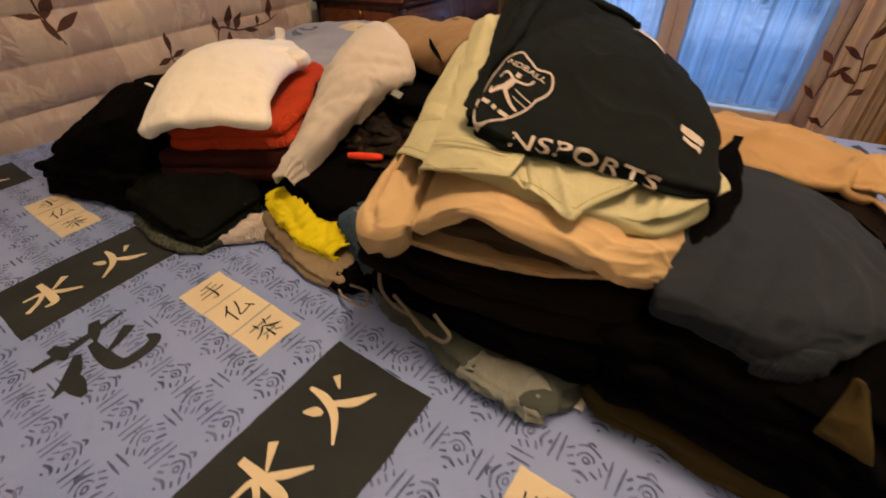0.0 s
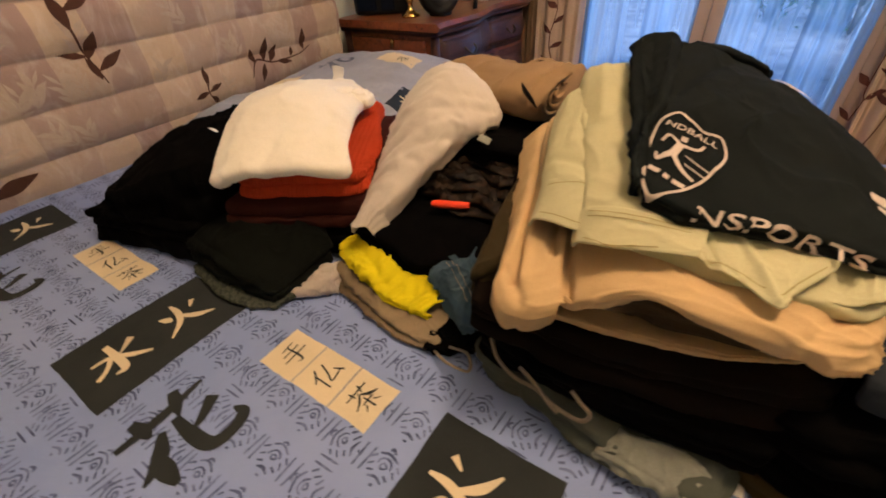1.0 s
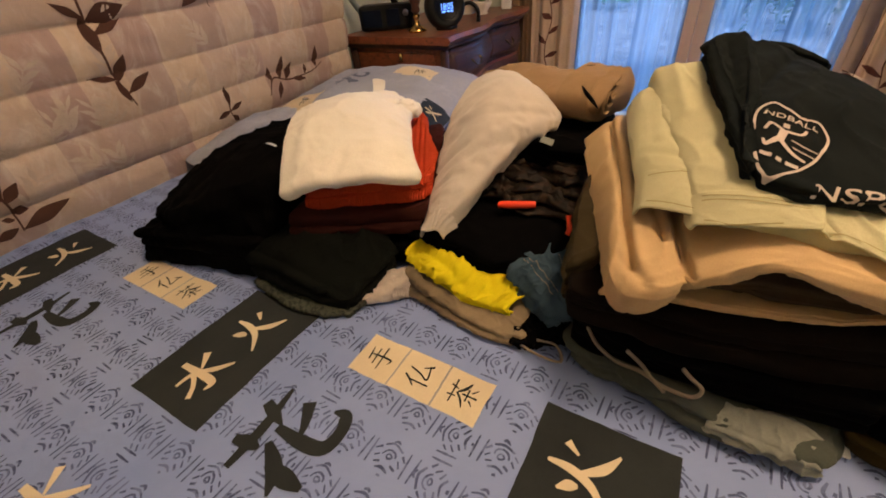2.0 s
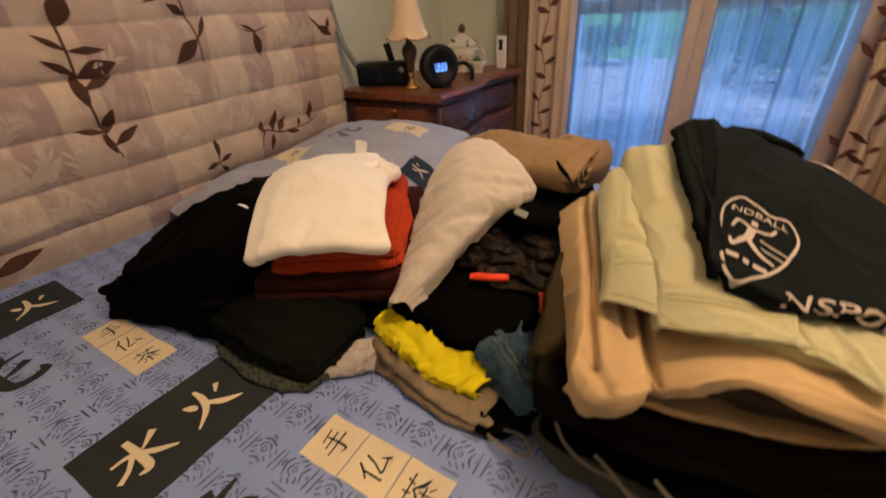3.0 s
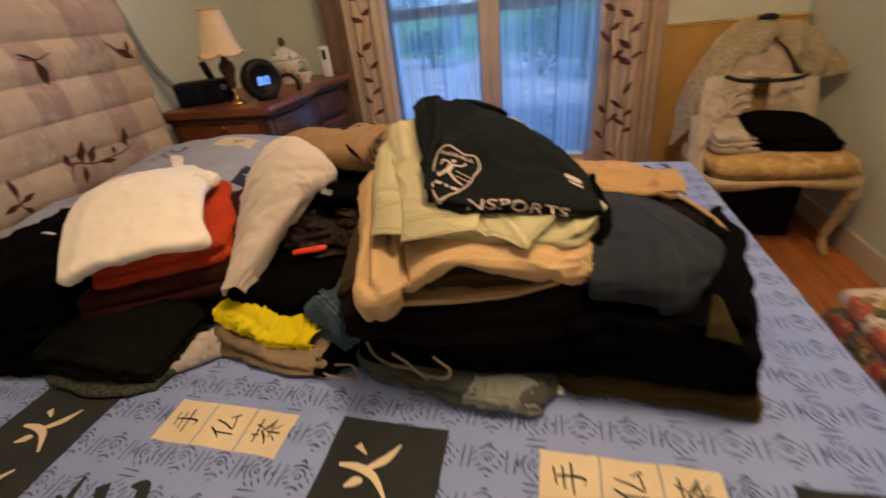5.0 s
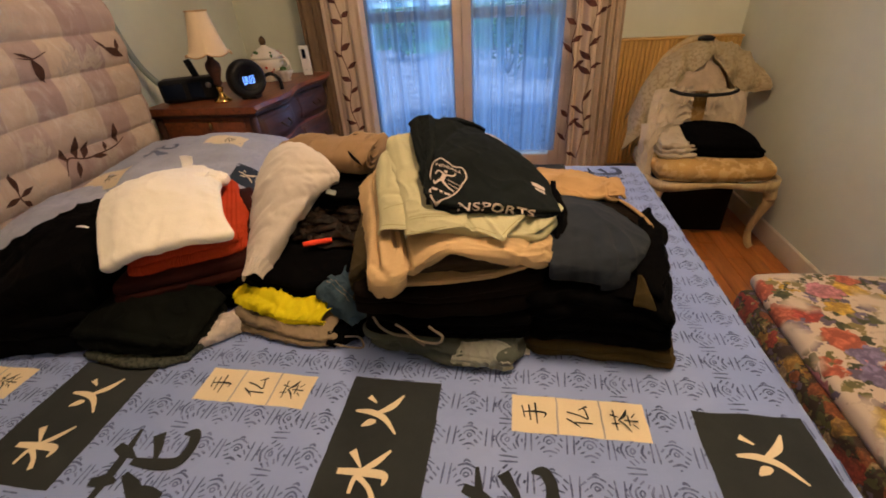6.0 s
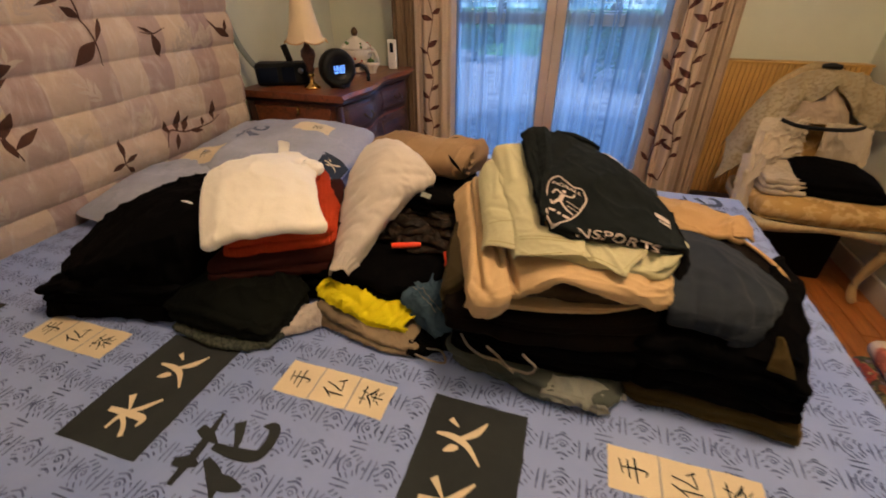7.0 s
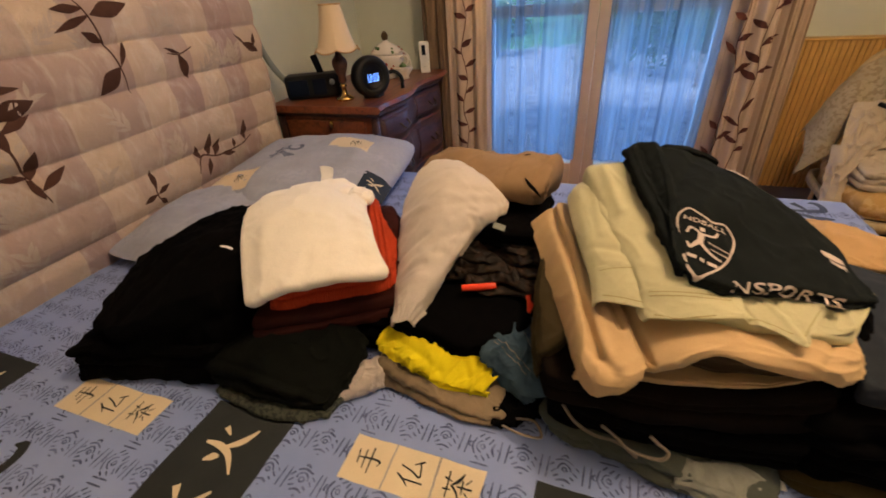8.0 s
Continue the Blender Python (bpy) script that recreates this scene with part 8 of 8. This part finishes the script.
def apron():
    o = spline([(x, y) for x, y in seat_outline(0.012)], 160, True)
    c = o.mean(0)
    verts, faces = [], []
    for i, (x, y) in enumerate(o):
        ix, iy = c + (np.array((x, y)) - c) * 0.93
        low = 0.312 + 0.012 * math.cos((x - 2.43) * 13) if y < 1.8 else 0.310
        verts += [(x, y, 0.341), (x, y, low), (ix, iy, low), (ix, iy, 0.341)]
    n = len(o)
    for i in range(n):
        a, b = 4 * i, 4 * ((i + 1) % n)
        for j in range(4):
            faces.append((a + j, a + (j + 1) % 4, b + (j + 1) % 4, b + j))
    return mesh_of(verts, faces)


part("seat_frame", apron(), M_CHAIRWOOD, chair)
for x, y, dx, dy in ((2.215, 1.745, -1, -1), (2.645, 1.745, 1, -1)):
    part("leg", tube_mesh([(x, y, 0.335, 0.023), (x + 0.012 * dx, y + 0.012 * dy, 0.295, 0.027), (x + 0.018 * dx, y + 0.018 * dy, 0.250, 0.023), (x + 0.006 * dx, y + 0.006 * dy, 0.17, 0.017), (x - 0.004 * dx, y - 0.004 * dy, 0.09, 0.014), (x + 0.006 * dx, y + 0.006 * dy, 0.03, 0.016), (x + 0.018 * dx, y + 0.018 * dy, 0.014, 0.013)], 0.02, 14, 50), M_CHAIRWOOD, chair, "curved cabriole leg")
for x, dx in ((2.26, -1), (2.60, 1)):
    part("leg", tube_mesh([(x, 2.16, 0.335, 0.022), (x, 2.17, 0.2, 0.02), (x + 0.01 * dx, 2.21, 0.05, 0.016), (x + 0.01 * dx, 2.22, 0.0, 0.016)], 0.02, 12, 30), M_CHAIRWOOD, chair)
part("back_frame", tube_mesh([(2.26, 2.175, 0.37, 0.02), (2.245, 2.21, 0.52, 0.018), (2.27, 2.25, 0.72, 0.018), (2.36, 2.275, 0.81, 0.018), (2.43, 2.28, 0.83, 0.022), (2.50, 2.275, 0.81, 0.018), (2.59, 2.25, 0.72, 0.018), (2.615, 2.21, 0.52, 0.018), (2.60, 2.175, 0.37, 0.02)], 0.02, 12, 80), M_CHAIRWOOD, chair, "curved carved back frame")
part("back_pad", tube_mesh([(2.43, 2.215, 0.42, 0.10), (2.43, 2.235, 0.52, 0.165), (2.43, 2.255, 0.66, 0.165), (2.43, 2.27, 0.79, 0.09)], 0.1, 28, 24, 0.16), M_DAMASK, chair, "gold damask back pad")


def throw_sheet():
    """A cloth hung over the chair back like a hood: open in the middle, its ends hanging down both sides."""
    ns, nt = 130, 46
    edge = [(-1.0, 0.36), (-0.80, 0.45), (-0.62, 0.55), (-0.45, 0.655), (-0.25, 0.70), (0.0, 0.785), (0.18, 0.745), (0.40, 0.66), (0.62, 0.62), (0.85, 0.615), (1.0, 0.63)]
    crest = [(-1.0, 0.50), (-0.85, 0.64), (-0.65, 0.748), (-0.35, 0.814), (0.0, 0.838), (0.35, 0.823), (0.65, 0.776), (0.85, 0.73), (1.0, 0.685)]
    verts, faces = [], []
    for k in range(nt):
        t = k / (nt - 1)
        for i in range(ns):
            s = -1 + 2 * i / (ns - 1)
            zt, zf = np.interp(s, *zip(*crest)), np.interp(s, *zip(*edge))
            x = 2.445 + 0.285 * s - (0.045 * max(0, -s) ** 2) * t
            fold = math.sin(s * 17 + 2.5 * noise.noise((s * 2, t, 1))) * (0.006 + 0.012 * t)
            if t < 0.3:
                q = t / 0.3
                y, z = 2.295 - 0.085 * q, zt - 0.05 * (1 - q) ** 2
            else:
                q = (t - 0.3) / 0.7
                y = 2.210 - 0.075 * math.sin(min(1.0, q * 1.4) * math.pi / 2) - 0.10 * max(0.0, -s - 0.3) * q
                z = zt + (zf - zt) * q
            d = 0.012 * fbm(x * 13, z * 9, 4) + 0.010 * ((1 - abs(noise.noise((x * 22, z * 14, 8)))) ** 5 - 0.3)
            verts.append((x + 0.4 * d, y + fold - abs(d) * 0.6, z + 0.5 * d))
    nn = len(verts)
    verts += [(x * 0.985 + 2.445 * 0.015, y + 0.006, z - 0.004) for x, y, z in verts]
    for k in range(nt - 1):
        for i in range(ns - 1):
            a = k * ns + i
            faces.append((a, a + 1, a + ns + 1, a + ns))
            faces.append((nn + a, nn + a + ns, nn + a + ns + 1, nn + a + 1))
        for i in (0, ns - 1):
            a = k * ns + i
            faces.append((a, a + ns, nn + a + ns, nn + a))
    for i in range(ns - 1):
        for k in (0, nt - 1):
            a = k * ns + i
            faces.append((a, a + 1, nn + a + 1, nn + a))
    return mesh_of(verts, faces)


m = throw_sheet()
hem_path = [tuple(m.vertices[45 * 130 + i].co) for i in range(0, 130, 3)]
garment("patterned_throw", "beige patterned throw draped over the chair back", "throw", m, M_THROW, [("hem", tube_mesh(hem_path, 0.0045, 8, 130), M_THROW, "turned hem")])
m = cloth([[(2.415, 2.175, 0.775), (2.43, 2.165, 0.785), (2.445, 2.175, 0.775)], [(2.365, 2.165, 0.725), (2.43, 2.135, 0.735), (2.495, 2.165, 0.725)], [(2.325, 2.150, 0.680), (2.43, 2.110, 0.690), (2.535, 2.150, 0.680)], [(2.315, 2.140, 0.630), (2.43, 2.095, 0.635), (2.550, 2.140, 0.630)]], 0.006, 50, 50, 0.008, 0.06, 9, crease=0.7)
garment("beige_blouse", "beige blouse hung over the chair back", "blouse", m, M_KNITB)
tagged(part("belt", tube_mesh([(2.265, 2.035, 0.655), (2.32, 2.005, 0.640), (2.42, 1.995, 0.636), (2.50, 1.995, 0.640), (2.55, 2.02, 0.648)], 0.0045, 10, 50, 1.8), M_PLASTIC), "black belt hanging across the chair back", "belt")
m = cloth([[(2.225, 2.10, 0.640), (2.29, 2.09, 0.652), (2.36, 2.10, 0.648), (2.41, 2.11, 0.638)],
           [(2.190, 2.01, 0.590), (2.26, 2.02, 0.608), (2.33, 2.04, 0.602), (2.395, 2.07, 0.592)],
           [(2.165, 1.92, 0.490), (2.235, 1.94, 0.548), (2.30, 1.98, 0.552), (2.378, 2.04, 0.548)],
           [(2.145, 1.83, 0.365), (2.195, 1.86, 0.470), (2.27, 1.93, 0.510), (2.36, 2.02, 0.520)]], 0.006, 70, 70, 0.016, 0.075, 14, (1.1, 0.7), 0.9)
fold = cloth([[(2.150, 1.96, 0.52), (2.175, 1.93, 0.53), (2.205, 1.94, 0.51)], [(2.140, 1.90, 0.43), (2.165, 1.86, 0.44), (2.195, 1.87, 0.43)], [(2.130, 1.84, 0.33), (2.155, 1.80, 0.335), (2.185, 1.81, 0.33)]], 0.006, 30, 50, 0.008, 0.05, 15)
garment("ivory_shirt", "ivory cotton shirt slung over the chair", "shirt", m, M_SHIRTW, [("sleeve", fold, M_SHIRTW, "sleeve hanging down")])
m = cloth([[(2.46, 2.10, 0.635), (2.52, 2.09, 0.640), (2.58, 2.08, 0.632), (2.615, 2.09, 0.62)], [(2.455, 2.07, 0.58), (2.52, 2.05, 0.585), (2.585, 2.04, 0.578), (2.62, 2.06, 0.565)], [(2.45, 2.05, 0.49), (2.52, 2.03, 0.49), (2.59, 2.02, 0.485), (2.625, 2.05, 0.48)]], 0.006, 56, 50, 0.012, 0.06, 21, (1.3, 0.5), 0.8)
garment("ivory_blouse", "ivory cotton blouse hung behind a black jumper", "blouse", m, M_SHIRTW)
garment("folded_ivory_jumper", "ivory and beige clothes folded on the chair seat", "jumper",
        folded([(2.205, 1.80, 0.482, 0.414), (2.29, 1.775, 0.487, 0.417), (2.36, 1.80, 0.492, 0.422), (2.37, 1.95, 0.512, 0.422), (2.30, 2.05, 0.522, 0.417), (2.21, 1.98, 0.512, 0.414)], layers=3, wrinkle=0.010, size=0.06, seed=51, slip=0.014), M_SHIRTW)
garment("folded_black_jumper", "black jumper folded on the chair seat", "jumper",
        folded([(2.300, 1.795, 0.500, 0.430), (2.42, 1.770, 0.495, 0.426), (2.56, 1.775, 0.485, 0.420), (2.625, 1.80, 0.450, 0.415), (2.615, 1.90, 0.480, 0.420), (2.56, 1.98, 0.515, 0.425), (2.42, 2.0, 0.530, 0.428), (2.31, 1.95, 0.530, 0.430)], layers=2, wrinkle=0.006, seed=52, slip=0.010, radius=0.02), M_BLACK)
tagged(part("hair_clip", tube_mesh([(2.395, 2.20, 0.843, 0.008), (2.43, 2.195, 0.846, 0.012), (2.465, 2.20, 0.842, 0.008)], 0.012, 10, 20), M_PLASTIC), "small black clip resting on the throw", "clip")

# dark lidded block that fills the dark space under the chair
chest_box = thing("under_chair_block", (2.43, 2.06, 0.0), "dark brown lidded block filling the space under the chair", "box")
part("body", box_bm(2.245, 2.605, 1.90, 2.15, 0.0, 0.255, 0.008), M_UMBER, chest_box)
part("lid", box_bm(2.238, 2.612, 1.893, 2.157, 0.256, 0.285, 0.006), M_UMBER, chest_box)

# floral footstool
stool = thing("footstool", (2.5, 0.7, 0.0), "upholstered footstool in bright floral cotton", "footstool")
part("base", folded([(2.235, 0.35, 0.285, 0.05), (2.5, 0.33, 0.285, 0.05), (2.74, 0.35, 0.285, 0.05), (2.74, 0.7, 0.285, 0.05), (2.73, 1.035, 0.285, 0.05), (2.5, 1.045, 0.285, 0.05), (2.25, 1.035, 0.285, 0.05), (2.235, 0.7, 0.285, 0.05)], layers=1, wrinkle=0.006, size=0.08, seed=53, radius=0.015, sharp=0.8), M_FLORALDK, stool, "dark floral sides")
part("cushion", folded([(2.265, 0.35, 0.325, 0.278), (2.5, 0.33, 0.33, 0.278), (2.74, 0.35, 0.325, 0.278), (2.742, 0.7, 0.33, 0.278), (2.735, 1.06, 0.328, 0.278), (2.5, 1.07, 0.33, 0.278), (2.285, 1.055, 0.328, 0.278), (2.262, 0.7, 0.33, 0.278)], inner=[(2.5, 0.7, 0.355)], layers=1, wrinkle=0.004, size=0.1, seed=54, radius=0.022, sharp=0.8), M_FLORAL, stool, "pale floral seat cushion")
for x in (2.27, 2.70):
    for y in (0.38, 1.0):
        part("leg", lathe_bm([(0.018, 0), (0.024, 0.02), (0.02, 0.055)], (x, y, 0), 14), M_MAHOGDARK, stool)

# ceiling lamp above the bed
cl = thing("ceiling_lamp", (LAMP_AT[0], LAMP_AT[1], ZC), "ceiling lamp with a bare warm bulb", "lamp")
part("rose", lathe_bm([(0.05, -0.02), (0.05, 0.0)], (LAMP_AT[0], LAMP_AT[1], ZC), 24), M_BRASS, cl)
part("cord", tube_mesh([(LAMP_AT[0], LAMP_AT[1], ZC - 0.02), (LAMP_AT[0] + 0.001, LAMP_AT[1], ZC - 0.08), (LAMP_AT[0], LAMP_AT[1], ZC - 0.13)], 0.004, 8, 12), M_PLASTIC, cl)

part("bulb", lathe_bm([(0.004, -0.055), (0.03, -0.046), (0.05, -0.022), (0.055, 0.0), (0.048, 0.026), (0.026, 0.05), (0.018, 0.06)], LAMP_AT, 28), M_BULB, cl, "glowing opal globe")
# bedside lamp on the near side of the bed
stand = thing("bedside_table", (0.06, -0.36, 0.0), "small dark mahogany bedside table", "bedside table")
part("top", box_bm(-0.12, 0.24, -0.55, -0.17, 0.60, 0.625, 0.006), M_MAHOG, stand)
part("body", box_bm(-0.11, 0.22, -0.53, -0.19, 0.10, 0.60, 0.004), M_MAHOGDARK, stand)
for x in (-0.09, 0.20):
    for y in (-0.51, -0.21):
        part("leg", lathe_bm([(0.014, 0), (0.02, 0.10)], (x, y, 0), 12), M_MAHOGDARK, stand)
gl = thing("globe_lamp", (BULB_AT[0], BULB_AT[1], 0.625), "glowing opal globe lamp on a brass stem", "lamp")
part("stem", lathe_bm([(0.06, 0.0), (0.06, 0.008), (0.012, 0.02), (0.008, 0.2), (0.02, 0.385)], (BULB_AT[0], BULB_AT[1], 0.625), 24), M_BRASS, gl)
part("globe", lathe_bm([(0.01, -0.060), (0.036, -0.048), (0.056, -0.022), (0.060, 0.0), (0.056, 0.022), (0.036, 0.048), (0.01, 0.060)], BULB_AT, 28), M_BULB, gl, "opal glass globe")

# ---------------------------------------------------------------- parquet, piece by piece
floor = thing("floor", (1.3, 0.5, 0.0), "orange-brown varnished oak parquet", "floor", kind="structure")
PW = 0.072
plank_meshes = []
for L in (0.42, 0.50, 0.58):
    b_ = box_bm(-PW / 2 + 0.0008, PW / 2 - 0.0008, -L / 2 + 0.0008, L / 2 - 0.0008, -0.014, 0.0, 0.0012, 1)
    me = bpy.data.meshes.new("plank")
    b_.to_mesh(me)
    b_.free()
    me.materials.append(M_FLOOR)
    plank_meshes.append((L, me))
rnd = random.Random(12)
starts = {}
x = X0 + PW / 2
while x < X1 - PW / 2 + 0.03:
    y = Y0 - rnd.uniform(0, 0.4)
    while y < Y1 + 0.04:
        L, me = rnd.choice(plank_meshes)
        if y + L > Y1 + 0.15 and x > 1.9:
            L = max(0.06, Y1 + 0.10 - y)
            b_ = box_bm(-PW / 2 + 0.0008, PW / 2 - 0.0008, -L / 2 + 0.0008, L / 2 - 0.0008, -0.014, 0.0, 0.0012, 1)
            me = bpy.data.meshes.new("plank")
            b_.to_mesh(me)
            b_.free()
            me.materials.append(M_FLOOR)
        if x > 1.9 and y > -0.6:
            ob = new("plank", me)
            ob.parent = floor
            ob.location = Vector((x, y + L / 2, 0)) - floor.location
            starts.setdefault(round(x, 4), y)
        y += L
    x += PW
rest = bmesh.new()
x = X0 + PW / 2
while x < X1 - PW / 2 + 0.03:
    ex = box_bm(x - PW / 2 + 0.0008, x + PW / 2 - 0.0008, Y0, starts.get(round(x, 4), Y1 - 0.03) - 0.0008, -0.014, -0.0005, 0)
    tmp = bpy.data.meshes.new("tmp")
    ex.to_mesh(tmp)
    ex.free()
    rest.from_mesh(tmp)
    bpy.data.meshes.remove(tmp)
    x += PW
tagged(part("planks", rest, M_FLOOR, floor, smooth=False), kind="stuff")
